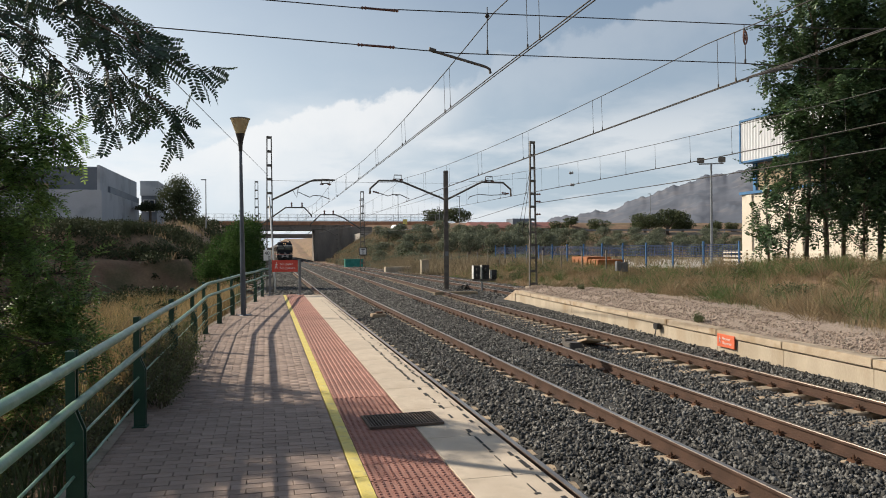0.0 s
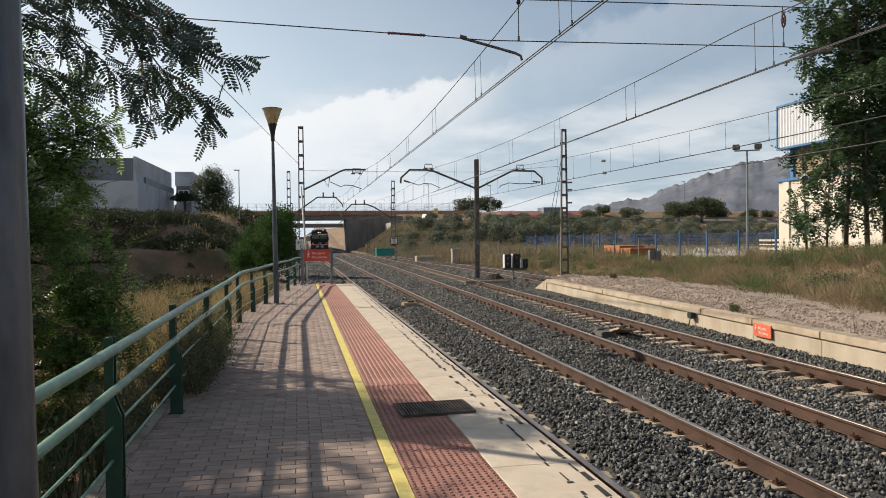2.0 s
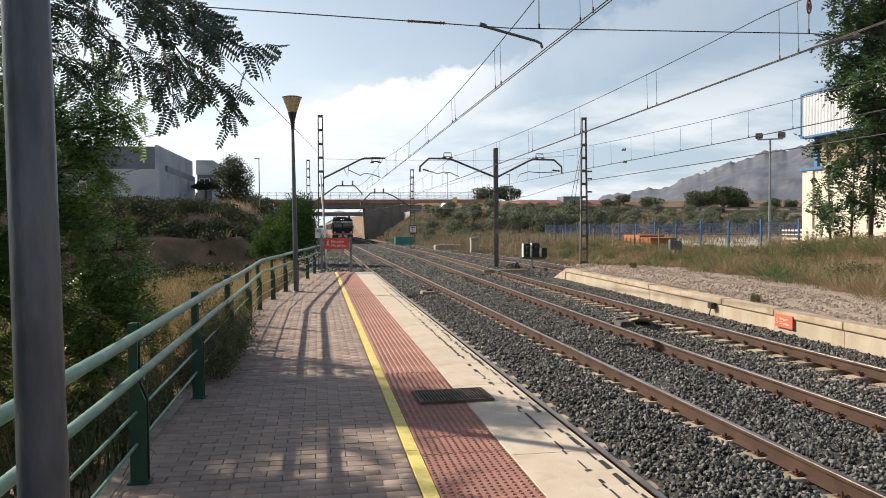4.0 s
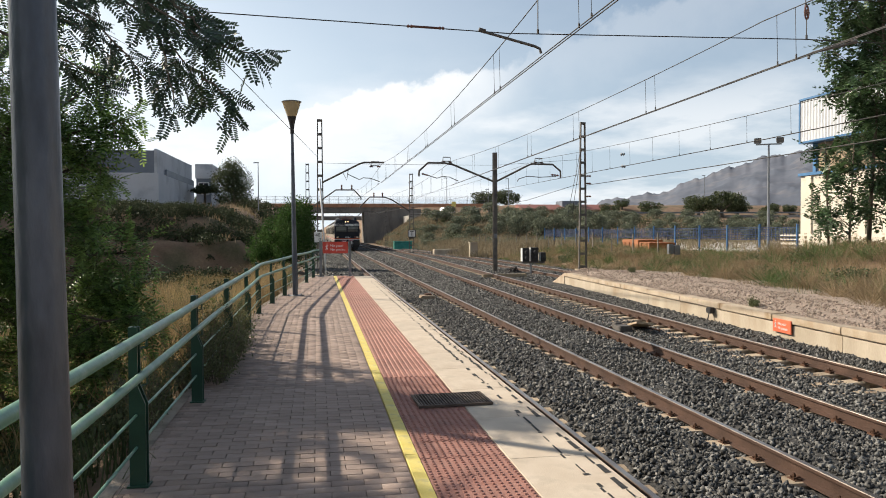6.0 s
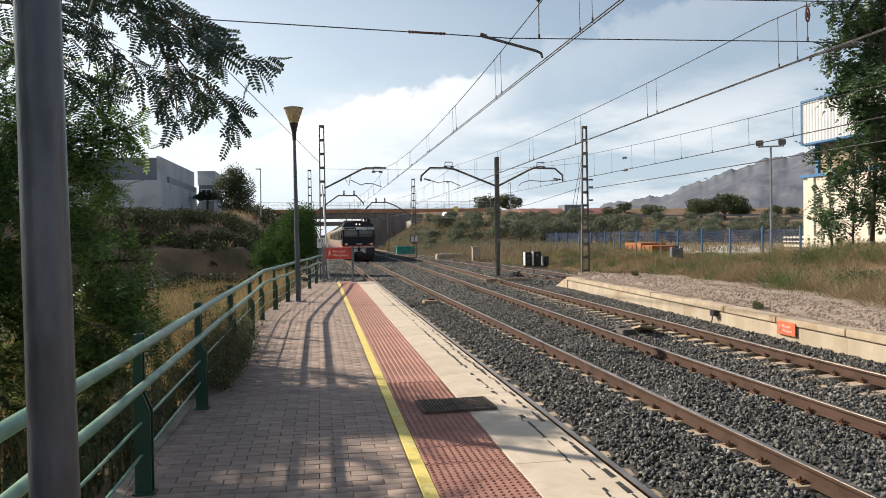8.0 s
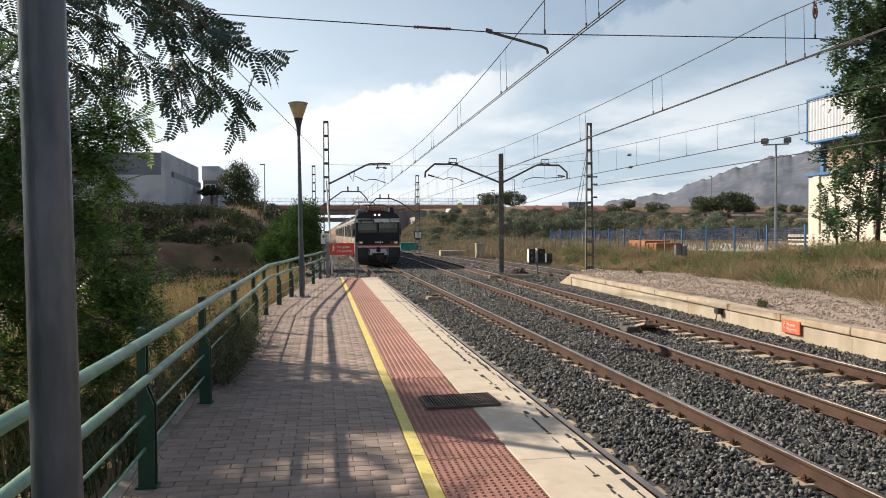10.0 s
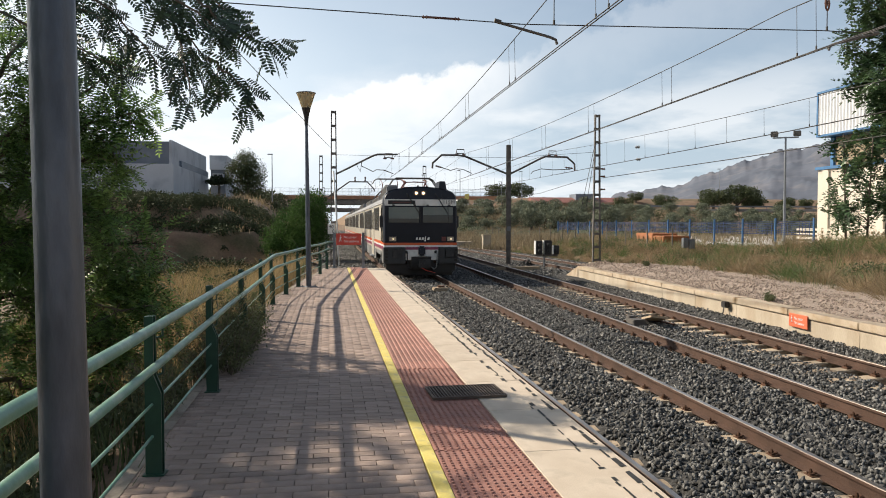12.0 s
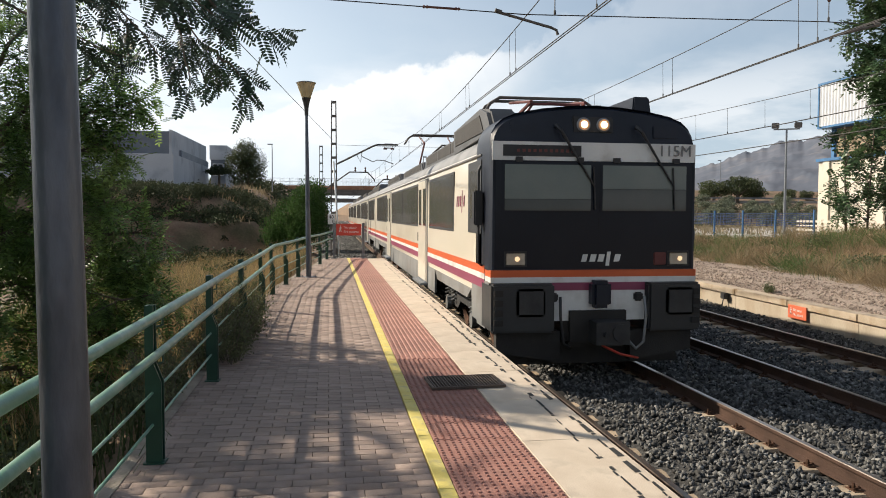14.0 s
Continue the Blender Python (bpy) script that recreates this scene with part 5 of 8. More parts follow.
# ---- train ----
M.update({
    "t_cream": mat("train_cream_paint", (0.638, 0.588, 0.487), (0.689, 0.638, 0.538), 0.7, 0.32, bump=0.02, grain=0.05, coat=0.3, stain=((0.504, 0.454, 0.361), 0.5), stretch=(1, 0.4, 1)),
    "t_dark": mat("train_dark_navy", (0.010, 0.014, 0.024), (0.016, 0.021, 0.034), 1.2, 0.4, bump=0.03, grain=0.15, spec=0.3),
    "t_grey": mat("train_grey_paint", (0.16, 0.165, 0.165), (0.22, 0.225, 0.22), 1.0, 0.5, bump=0.05, grain=0.12, stain=((0.12, 0.11, 0.1), 1.2)),
    "t_roof": mat("train_roof_grey", (0.128, 0.132, 0.136), (0.192, 0.192, 0.192), 1.2, 0.55, bump=0.05, grain=0.15, stain=((0.080, 0.076, 0.072), 1.5)),
    "t_roof2": mat("train_roof_dark", (0.055, 0.058, 0.062), (0.09, 0.092, 0.095), 1.2, 0.55, bump=0.05, grain=0.15, stain=((0.04, 0.038, 0.036), 1.5)),
    "t_under": mat("train_underframe", (0.014, 0.013, 0.012), (0.03, 0.027, 0.024), 2, 0.8, bump=0.2),
    "t_orange": mat("orange_stripe", (0.522, 0.086, 0.018), (0.576, 0.108, 0.027), 1, 0.4, bump=0, grain=0.06),
    "t_purple": mat("purple_stripe", (0.20, 0.03, 0.075), (0.25, 0.045, 0.10), 1, 0.4, bump=0, grain=0.06),
    "t_white": mat("white_band", (0.62, 0.62, 0.60), (0.70, 0.70, 0.67), 1, 0.4, bump=0, grain=0.06, stain=((0.5, 0.49, 0.46), 3)),
    # side panes: the grey of their reflections is part of the base colour
    "t_pane": mat("reflection_grey_pane", (0.075, 0.075, 0.07), (0.10, 0.098, 0.092), 0.6, 0.14, bump=0, grain=0.1, spec=0.6),
    "t_shield": mat("windscreen", (0.006, 0.009, 0.016), (0.010, 0.014, 0.022), 0.6, 0.22, bump=0, grain=0.1, spec=0.22),
    "t_blind": mat("pale_sunblind_behind_glass", (0.09, 0.115, 0.105), (0.125, 0.145, 0.133), 0.9, 0.25, bump=0, grain=0.08, coat=0.5),
    "t_blind2": mat("lower_glass", (0.024, 0.034, 0.034), (0.036, 0.045, 0.043), 0.9, 0.2, bump=0, grain=0.08, coat=0.5),
    "t_rust": mat("rust_red_frame", (0.10, 0.022, 0.02), (0.15, 0.04, 0.033), 3, 0.6),
    "lamp_top": glow("headlamp_glow", (1.0, 0.70, 0.36), 3.0),
    "lamp_low": glow("marker_glow", (1.0, 0.72, 0.42), 0.6),
    "lamp_dish": glow("headlamp_dish", (0.42, 0.24, 0.13), 0.25),
})
TRAIN_X = 3.56
train = thing("train", (TRAIN_X, 9.6, RAIL_Z), "cream electric multiple-unit train with dark navy cab front and orange stripe", "train")
WHEELS = []


def half_profile():
    """The right half of the car section from the sill up over the roof."""
    p = [(1.44, 1.02), (1.46, 1.3), (1.46, 2.2), (1.445, 2.95)]
    for a in np.linspace(0.12, 1, 7):
        t = a * math.pi / 2
        p.append((1.44 - 0.56 * (1 - math.cos(t)) , 2.95 + 0.42 * math.sin(t)))
    p += [(0.5, 3.47), (0.0, 3.50)]
    return p


def body_shell(y0, y1):
    bm = bm_new()
    half = half_profile()
    poly = half + [(-x, z) for x, z in reversed(half[:-1])]
    prism(bm, poly, "y", y0, y1)
    return bm


def on_side(name, ya, yb, za, zb, material, parent, out=0.008, s=-1, label="", bevel=0.0, thick=0.02):
    bm = bm_new()
    x0, x1 = sorted((s * 1.46, s * (1.46 + out)))
    if s < 0:
        x1 += thick
    else:
        x0 -= thick
    box(bm, x0, x1, ya, yb, za, zb)
    return part(name, bm, material, parent, label, bevel=bevel)


def bogie(y, parent):
    e = parent
    bm = bm_new()
    for s in (-1, 1):
        prism(bm, [(y - 1.75, 0.62), (y - 1.5, 0.40), (y - 0.7, 0.40), (y - 0.45, 0.55), (y + 0.45, 0.55), (y + 0.7, 0.40), (y + 1.5, 0.40), (y + 1.75, 0.62), (y + 1.2, 0.78), (y - 1.2, 0.78)], "x", s * 1.12 - 0.07, s * 1.12 + 0.07)
    box(bm, -1.1, 1.1, y - 0.3, y + 0.3, 0.5, 0.75)
    b = part("bogie_frame", bm, M["t_under"], e)
    for yy in (y - 1.25, y + 1.25):
        for s in (-1, 1):
            bm = bm_new()
            tube(bm, [(s * 1.2, yy, 0.44), (s * 1.32, yy, 0.44)], 0.13, 10)
            part("axle_box", bm, M["t_grey"], b)
            for dy in (-0.34, 0.34):
                bm = bm_new()
                pts = [(s * 1.22 + 0.06 * math.cos(k * 1.57), yy + dy + 0.06 * math.sin(k * 1.57), 0.5 + 0.018 * k) for k in range(20)]
                tube(bm, pts, 0.016, 5)
                part("spring", bm, M["t_grey"], b)
        w = new("wheelset")
        w.parent = e
        w.matrix_basis = pose(0, yy, 0.455)
        WHEELS.append((w, yy))
        for s in (-1, 1):
            bm = bm_new()
            prof = [(0.40, s * 0.80), (0.455, s * 0.80), (0.455, s * 0.88), (0.48, s * 0.78), (0.40, s * 0.76)]
            rings = [[bm.verts.new((xx, r * math.cos(2 * math.pi * k / 28), r * math.sin(2 * math.pi * k / 28))) for k in range(28)] for r, xx in ((0.06, s * 0.95), (0.12, s * 0.95), (0.36, s * 0.86), (0.38, s * 0.92), (0.455, s * 0.92), (0.455, s * 0.81), (0.485, s * 0.79), (0.40, s * 0.78), (0.06, s * 0.8))]
            for a, c in zip(rings, rings[1:]):
                for k in range(28):
                    bm.faces.new((a[k], a[(k + 1) % 28], c[(k + 1) % 28], c[k]))
            part("wheel", bm, M["clip"], w, smooth=True)
        bm = bm_new()
        tube(bm, [(-0.95, yy * 0, 0), (0.95, 0, 0)], 0.08, 12)
        part("axle", bm, M["clip"], w)


def skirt(y0, y1, bogies, parent):
    """Grey side skirts with the bogie cut-outs left open."""
    edges = [y0]
    for b in bogies:
        edges += [b - 1.95, b + 1.95]
    edges.append(y1)
    for s in (-1, 1):
        for a, b in zip(edges[::2], edges[1::2]):
            if b - a < 0.3:
                continue
            bm = bm_new()
            prism(bm, [(a, 1.03), (b, 1.03), (b - 0.05, 0.62 if b - a < 8 else 0.55), (a + 0.05, 0.62 if b - a < 8 else 0.55)], "x", s * 1.43 - 0.02, s * 1.43 + 0.02)
            part("skirt", bm, M["t_grey"], parent)
        for b in bogies:
            bm = bm_new()
            prism(bm, [(b - 1.95, 1.03), (b + 1.95, 1.03), (b + 1.6, 0.86), (b - 1.6, 0.86)], "x", s * 1.43 - 0.02, s * 1.43 + 0.02)
            part("skirt", bm, M["t_grey"], parent)


def equipment(y0, y1, parent):
    rng = random.Random(int(y0 * 7))
    y = y0
    while y < y1 - 0.6:
        w = rng.uniform(0.6, 1.7)
        h = rng.uniform(0.3, 0.55)
        bm = bm_new()
        box(bm, -1.28, 1.28, y, min(y + w, y1), 0.98 - h, 1.02)
        for k in range(3):
            box(bm, -1.31, -1.28, y + 0.08, min(y + w, y1) - 0.08, 0.95 - h + 0.05 + k * 0.1, 0.95 - h + 0.10 + k * 0.1)
        part("underfloor_box", bm, M["t_under"], parent)
        y += w + rng.uniform(0.1, 0.4)


def carriage(y0, y1, cab):
    body = part("carriage_body", body_shell(y0 + (0.55 if cab == "front" else 0.12), y1 - 0.12), [M["t_cream"], M["t_roof"]], train, smooth=True)
    for p in body.data.polygons:
        if p.center.z > 3.02:
            p.material_index = 1
    o = y0
    doors = [(o + 6.35, o + 7.9), (o + 16.1, o + 17.6)]
    wins = [(o + 2.9, o + 6.05), (o + 8.1, o + 11.8), (o + 11.85, o + 15.75), (o + 17.95, o + 20.6), (o + 20.65, o + 23.6)]
    if cab != "front":
        wins[0] = (o + 0.9, o + 6.05)
    for s in (-1, 1):
        # gasket, pane and the bright frame of each window
        for a, b in wins:
            w = on_side("window", a, b, 1.86, 2.88, M["black"], body, 0.006, s, "dark rubber-framed window")
            on_side("pane", a + 0.05, b - 0.05, 1.91, 2.83, M["t_pane"], body, 0.011, s)
        # stripes run between the doors
        cuts = [o + (0.35 if cab == "front" else 0.15)] + [v for d in doors for v in d] + [y1 - 0.15]
        for a, b in zip(cuts[::2], cuts[1::2]):
            on_side("orange_stripe", a, b, 1.335, 1.445, M["t_orange"], body, 0.003, s, "orange stripe")
            on_side("white_stripe", a, b, 1.255, 1.335, M["t_white"], body, 0.003, s)
            on_side("purple_stripe", a, b, 1.125, 1.255, M["t_purple"], body, 0.003, s, "purple stripe")
        for a, b in doors:
            on_side("door_recess", a - 0.03, b + 0.03, 0.66, 2.93, M["t_grey"], body, 0.005, s)
            for lo, hi in ((a + 0.02, (a + b) / 2 - 0.01), ((a + b) / 2 + 0.01, b - 0.02)):
                on_side("door_leaf", lo, hi, 0.68, 2.9, M["t_cream"], body, 0.022, s, "cream door leaf", thick=0.05)
                on_side("door_window", lo + 0.14, hi - 0.14, 1.9, 2.72, M["t_pane"], body, 0.028, s, "narrow dark door window")
            on_side("door_button", b + 0.08, b + 0.16, 1.52, 1.72, M["black"], body, 0.02, s)
            bm = bm_new()
            x0, x1 = sorted((s * 1.40, s * 1.62))
            box(bm, x0, x1, a, b, 0.60, 0.65)
            part("step", bm, M["galv"], body, "metal door step", bevel=0.008)
        # gutter along the roof edge
        bm = bm_new()
        tube(bm, [(s * 1.455, y0 + 0.6, 2.985), (s * 1.455, y1 - 0.15, 2.985)], 0.02, 6)
        part("gutter", bm, M["t_roof"], body)
    # roof fairings with dark louvres
    for a, b, h, hw in ((o + 3.2, o + 10.5, 3.72, 1.0), (o + 10.9, o + 17.0, 3.66, 0.95), (o + 17.3, o + 23.6, 3.68, 1.0)):
        bm = bm_new()
        prism(bm, [(a, 3.2), (b, 3.2), (b - 0.25, h), (a + 0.7, h)], "x", -hw, hw)
        f = part("roof_fairing", bm, M["t_roof2"], body, "dark grey roof fairing", bevel=0.05)
        for s in (-1, 1):
            bm = bm_new()
            x0, x1 = sorted((s * (hw - 0.01), s * (hw + 0.006)))
            n = max(2, int((b - a) / 2.2))
            for k in range(n):
                u = a + 0.9 + (b - a - 1.3) * k / n
                v = u + (b - a - 1.3) / n - 0.15
                box(bm, x0, x1, u, v, 3.45, h - 0.06)
            part("louvre", bm, M["t_under"], body, "dark roof louvre")
    bm = bm_new()
    box(bm, -0.7, 0.7, o + 8.2, o + 12.5, 3.6, 3.90)
    part("roof_unit", bm, M["t_under"], body, "dark roof equipment", bevel=0.08)
    bg = (o + 3.3, o + 20.8)
    skirt(y0 + (0.5 if cab == "front" else 0.2), y1 - 0.2, bg, body)
    for b in bg:
        bogie(b, train)
    equipment(o + 5.5, o + 18.6, body)
    return body


def pantograph(y, up, parent):
    p = thing_part("pantograph_base", parent, y)
    zt = 4.88 if up else 4.13
    bm = bm_new()
    for s in (-0.55, 0.55):
        tube(bm, [(s, y - 0.8, 3.66), (s, y + 0.9, 3.66)], 0.025, 6)
        tube(bm, [(s * 0.9, y + 0.6, 3.68), (s * 0.8, y - 0.9 if not up else y - 0.7, zt - 0.35 if up else 3.92)], 0.03, 6)
        tube(bm, [(s * 0.8, y - 0.9 if not up else y - 0.7, zt - 0.35 if up else 3.92), (s * 0.9, y + 0.3, zt - 0.06)], 0.024, 6)
        tube(bm, [(s, y - 0.8, 3.66), (s * 0.7, y - 0.75, 3.90), (-s * 0.2, y - 0.7, 3.92)], 0.024, 6)
    tube(bm, [(-0.5, y + 0.9, 3.68), (0.5, y + 0.9, 3.68)], 0.03, 6)
    tube(bm, [(-0.5, y - 0.8, 3.68), (0.5, y - 0.8, 3.68)], 0.03, 6)
    part("pantograph_arm", bm, M["t_rust"], parent, "rust-red folded pantograph arms")
    bm = bm_new()
    for dy in (0.1, 0.5):
        tube(bm, [(-1.0, y + dy, zt - 0.30), (-0.88, y + dy, zt - 0.1), (-0.72, y + dy, zt), (0.72, y + dy, zt), (0.88, y + dy, zt - 0.1), (1.0, y + dy, zt - 0.30)], 0.028, 6)
    for s in (-0.7, 0.7):
        tube(bm, [(s, y + 0.1, zt), (s, y + 0.5, zt)], 0.016, 6)
    part("contact_strip", bm, M["mast"], parent, "grey pantograph bow", smooth=True)
    bm = bm_new()
    for s in (-0.5, 0.5):
        for dy in (-0.7, 0.8):
            insulator(bm, (s, y + dy, 3.48), (s, y + dy, 3.66), 3, 0.07)
    part("insulator", bm, M["ceram"], parent)


def thing_part(name, parent, y):
    bm = bm_new()
    box(bm, -0.85, 0.85, y - 1.0, y + 1.1, 3.44, 3.52)
    return part(name, bm, M["t_roof"], parent)


def cab(body):
    # nose: the section swept back a little at the top, with a rounded brow
    bm = bm_new()
    half = [(1.46, 1.40), (1.46, 2.2), (1.455, 2.95), (1.452, 3.12), (1.43, 3.24), (1.37, 3.35), (1.27, 3.44), (1.1, 3.51), (0.75, 3.58), (0.35, 3.625), (0.0, 3.64)]
    secs = []
    for y, sx, dz in ((0.0, 0.98, -0.05), (0.05, 0.995, -0.015), (0.12, 1.0, 0.0), (0.95, 1.0, 0.0)):
        h = [(x * sx, z if z < 2.9 else z + dz) for x, z in half]
        ring = h + [(-x, z) for x, z in reversed(h[:-1])]
        secs.append([bm.verts.new((x, y + (0.10 * max(0, z - 2.9) / 0.6 if y < 0.1 else 0), z)) for x, z in ring])
    n = len(secs[0])
    bm.faces.new(secs[0]); bm.faces.new(secs[-1])
    for a, b in zip(secs, secs[1:]):
        for i in range(n):
            bm.faces.new((a[i], a[(i + 1) % n], b[(i + 1) % n], b[i]))
    c = part("cab_front", bm, M["t_dark"], train, "dark navy cab front", smooth=True)

    def face(name, x0, x1, z0, z1, m, y=-0.012, label="", bevel=0.0, deep=0.03):
        bm = bm_new()
        tilt = 0.10 * max(0, (z0 + z1) / 2 - 2.9) / 0.6
        box(bm, x0, x1, y + tilt, y + tilt + deep, z0, z1)
        return part(name, bm, m, c, label, bevel=bevel)

    face("white_band", -1.435, 1.435, 2.875, 3.125, M["t_white"], -0.008, "white band above the windscreen")
    face("black_panel", -1.40, 1.40, 1.42, 2.87, M["t_shield"], -0.006)
    for x0, x1 in ((-1.27, -0.075), (0.09, 1.295)):
        face("windscreen_surround", x0 - 0.05, x1 + 0.05, 2.17, 2.86, M["t_shield"], -0.014, bevel=0.02)
        face("windscreen_blind", x0, x1, 2.36 if x0 < 0 else 2.50, 2.82, M["t_blind"], -0.022, "pale sunblind behind the windscreen", 0.004)
        face("windscreen", x0, x1, 2.205, 2.355 if x0 < 0 else 2.495, M["t_blind2"], -0.022, "dark lower windscreen glass", 0.004)
        # lower glazed strip
        face("lower_glass", x0 - 0.05, x1 + 0.03, 1.76, 2.1, M["t_shield"], -0.010)
        for x in (x0 + 0.15, x1 - 0.2):
            face("hinge", x, x + 0.09, 2.855, 2.92, M["black"], -0.04, deep=0.05)
        face("white_strip", x0 + 0.27, x1 - 0.24, 2.872, 2.89, M["t_white"], -0.03)
        bm = bm_new()
        px = x0 + 0.72 if x0 < 0 else x0 + 0.5
        tube(bm, [(px, 0.05, 3.35), (px + 0.03, -0.05, 3.28), (px + 0.52, -0.045, 2.52)], [0.035, 0.02, 0.008], 6)
        tube(bm, [(px + 0.06, 0.0, 3.3), (px + 0.50, -0.05, 2.56)], 0.007, 5)
        tube(bm, [(px + 0.5, -0.04, 2.80), (px + 0.53, -0.04, 2.22)], 0.012, 5)
        part("wiper", bm, M["black"], c, "black windscreen wiper")
        face("brow_hatch", (x0 + 0.08) if x0 < 0 else x1 - 0.46, (x0 + 0.44) if x0 < 0 else x1 - 0.1, 3.20, 3.37, M["t_dark"], -0.004, bevel=0.01)
    face("destination_display", -1.30, -0.20, 2.92, 3.09, M["black"], -0.016, "dark destination display", 0.01)
    for k in range(11):
        face("display_bar", -1.1 + k * 0.075, -1.06 + k * 0.075, 2.985, 3.025, M["t_rust"], -0.019, deep=0.004)
    words("fleet_number", "115M", 0.215, pose(0.88, -0.012, 2.955, 90), M["t_grey"], c, 0.004)
    # logo as plain slanted strokes
    bm = bm_new()
    for k, (w, h) in enumerate(((0.07, 0.10), (0.08, 0.10), (0.08, 0.10), (0.05, 0.19), (0.08, 0.10))):
        x = -0.2 + k * 0.115
        z = 1.515 if h < 0.15 else 1.46
        prism(bm, [(x, z), (x + w, z), (x + w + 0.025, z + h), (x + 0.025, z + h)], "y", -0.014, -0.007)
    part("logo", bm, M["t_white"], c, "plain white operator mark")
    for x0, x1, red in ((-1.25, -0.98, -0.95), (1.06, 1.33, 0.82)):
        hl = face("headlight", x0 - 0.03, x1 + 0.03, 1.44, 1.67, M["black"], -0.014, "lit rectangular headlight", 0.01)
        face("lens", x0, x1, 1.465, 1.64, M["lamp_lens"], -0.024, "milky lens", 0.01)
        bm = bm_new()
        lathe(bm, [(0.01, -0.012), (0.034, -0.006), (0.034, 0.0)], 14)
        g = part("bulb", bm, M["lamp_low"], c, "glowing bulb")
        g.matrix_basis = pose((x0 + x1) / 2 + 0.02, -0.026, 1.555, -90)
        if x0 > 0:
            face("red_lamp", 0.84, 1.02, 1.465, 1.64, M["t_rust"], -0.02, "unlit red tail lamp", 0.01)
    face("lamp_housing", -0.32, 0.26, 3.255, 3.48, M["black"], -0.02, bevel=0.02, deep=0.1)
    for x in (-0.165, 0.115):
        bm = bm_new()
        lathe(bm, [(0.092, -0.02), (0.10, 0.0), (0.085, 0.012), (0.05, 0.014)], 18)
        g = part("headlamp_ring", bm, M["galv"], c)
        g.matrix_basis = pose(x, 0.055, 3.37, 90)
        bm = bm_new()
        lathe(bm, [(0.03, -0.008), (0.075, -0.002), (0.078, 0.012), (0.04, 0.016)], 18)
        g = part("headlamp", bm, M["lamp_dish"], c, "glowing round headlamp")
        g.matrix_basis = pose(x, 0.042, 3.37, 90)
        bm = bm_new()
        lathe(bm, [(0.015, -0.004), (0.050, 0.0), (0.046, 0.01), (0.01, 0.014)], 14)
        g = part("bulb", bm, M["lamp_top"], c, "glowing bulb")
        g.matrix_basis = pose(x, 0.022, 3.37, 90)
    # stripes on the front
    face("orange_stripe", -1.455, 1.455, 1.31, 1.405, M["t_orange"], -0.02, "orange stripe", deep=0.6)
    face("white_stripe", -1.455, 1.455, 1.235, 1.31, M["t_white"], -0.02, deep=0.6)
    # bumper
    bm = bm_new()
    prism(bm, [(-1.47, -0.16), (-0.62, -0.20), (-0.62, 0.5), (-1.47, 0.5)], "z", 0.58, 1.235)
    part("bumper", bm, M["t_grey2"], c, "dark grey corner bumper", bevel=0.03)
    bm = bm_new()
    prism(bm, [(1.47, -0.16), (0.70, -0.20), (0.70, 0.5), (1.47, 0.5)], "z", 0.58, 1.235)
    part("bumper", bm, M["t_grey2"], c, "dark grey corner bumper", bevel=0.03)
    for x0 in (-1.14, 0.95):
        face("buffer_pad", x0, x0 + 0.39, 0.80, 1.17, M["t_grey3"], -0.225, "square buffer pad", 0.03, 0.06)
    for x in (-1.44, 1.32):
        for k in range(4):
            face("grille_slat", x, x + 0.12, 0.68 + 0.13 * k, 0.76 + 0.13 * k, M["t_under"], -0.19, deep=0.03)
    face("purple_stripe", -0.62, 0.70, 1.13, 1.235, M["t_purple"], -0.05, "purple stripe", deep=0.5)
    face("white_panel", -0.62, 0.70, 0.72, 1.13, M["t_white"], -0.045, "white coupler panel", deep=0.5)
    # coupler with its housing and hoses
    bm = bm_new()
    box(bm, -0.47, 0.50, -0.12, 0.4, 0.35, 0.95)
    part("coupler_pocket", bm, M["t_under"], c, bevel=0.09)
    bm = bm_new()
    box(bm, -0.10, 0.17, -0.22, 0.1, 0.9, 1.27)
    part("coupler_hood", bm, M["t_dark"], c, bevel=0.05)
    bm = bm_new()
    box(bm, -0.12, 0.34, -0.42, 0.1, 0.44, 0.74)
    tube(bm, [(0.22, -0.44, 0.60), (0.22, -0.40, 0.60)], 0.12, 14)
    tube(bm, [(0.0, -0.5, 0.58), (0.0, -0.38, 0.58)], 0.035, 10)
    part("coupler", bm, M["t_grey3"], c, "heavy automatic coupler head", bevel=0.0)
    bm = bm_new()
    tube(bm, [(0.62, -0.21, 1.06), (0.63, -0.26, 0.8), (0.60, -0.26, 0.45), (0.50, -0.25, 0.36), (0.40, -0.24, 0.46)], 0.02, 8)
    part("hose", bm, M["t_grey"], c, smooth="all")
    bm = bm_new()
    tube(bm, [(-0.55, -0.21, 1.06), (-0.56, -0.26, 0.8), (-0.52, -0.26, 0.45), (-0.42, -0.24, 0.38)], 0.02, 8)
    part("hose", bm, M["black"], c, smooth="all")
    bm = bm_new()
    tube(bm, [(0.0, -0.3, 0.42), (0.25, -0.32, 0.30), (0.55, -0.2, 0.22)], 0.016, 8)
    part("hose", bm, M["red"], c, "red brake hose", smooth="all")
    for x in (-0.60, 0.60):
        face("hose_socket", x - 0.06, x + 0.06, 0.98, 1.1, M["black"], -0.10, bevel=0.02, deep=0.08)
    # snowplough and lower apron
    bm = bm_new()
    prism(bm, [(-1.3, 0.10), (1.3, 0.10), (1.15, 0.58), (-1.15, 0.58)], "y", 0.15, 0.22)
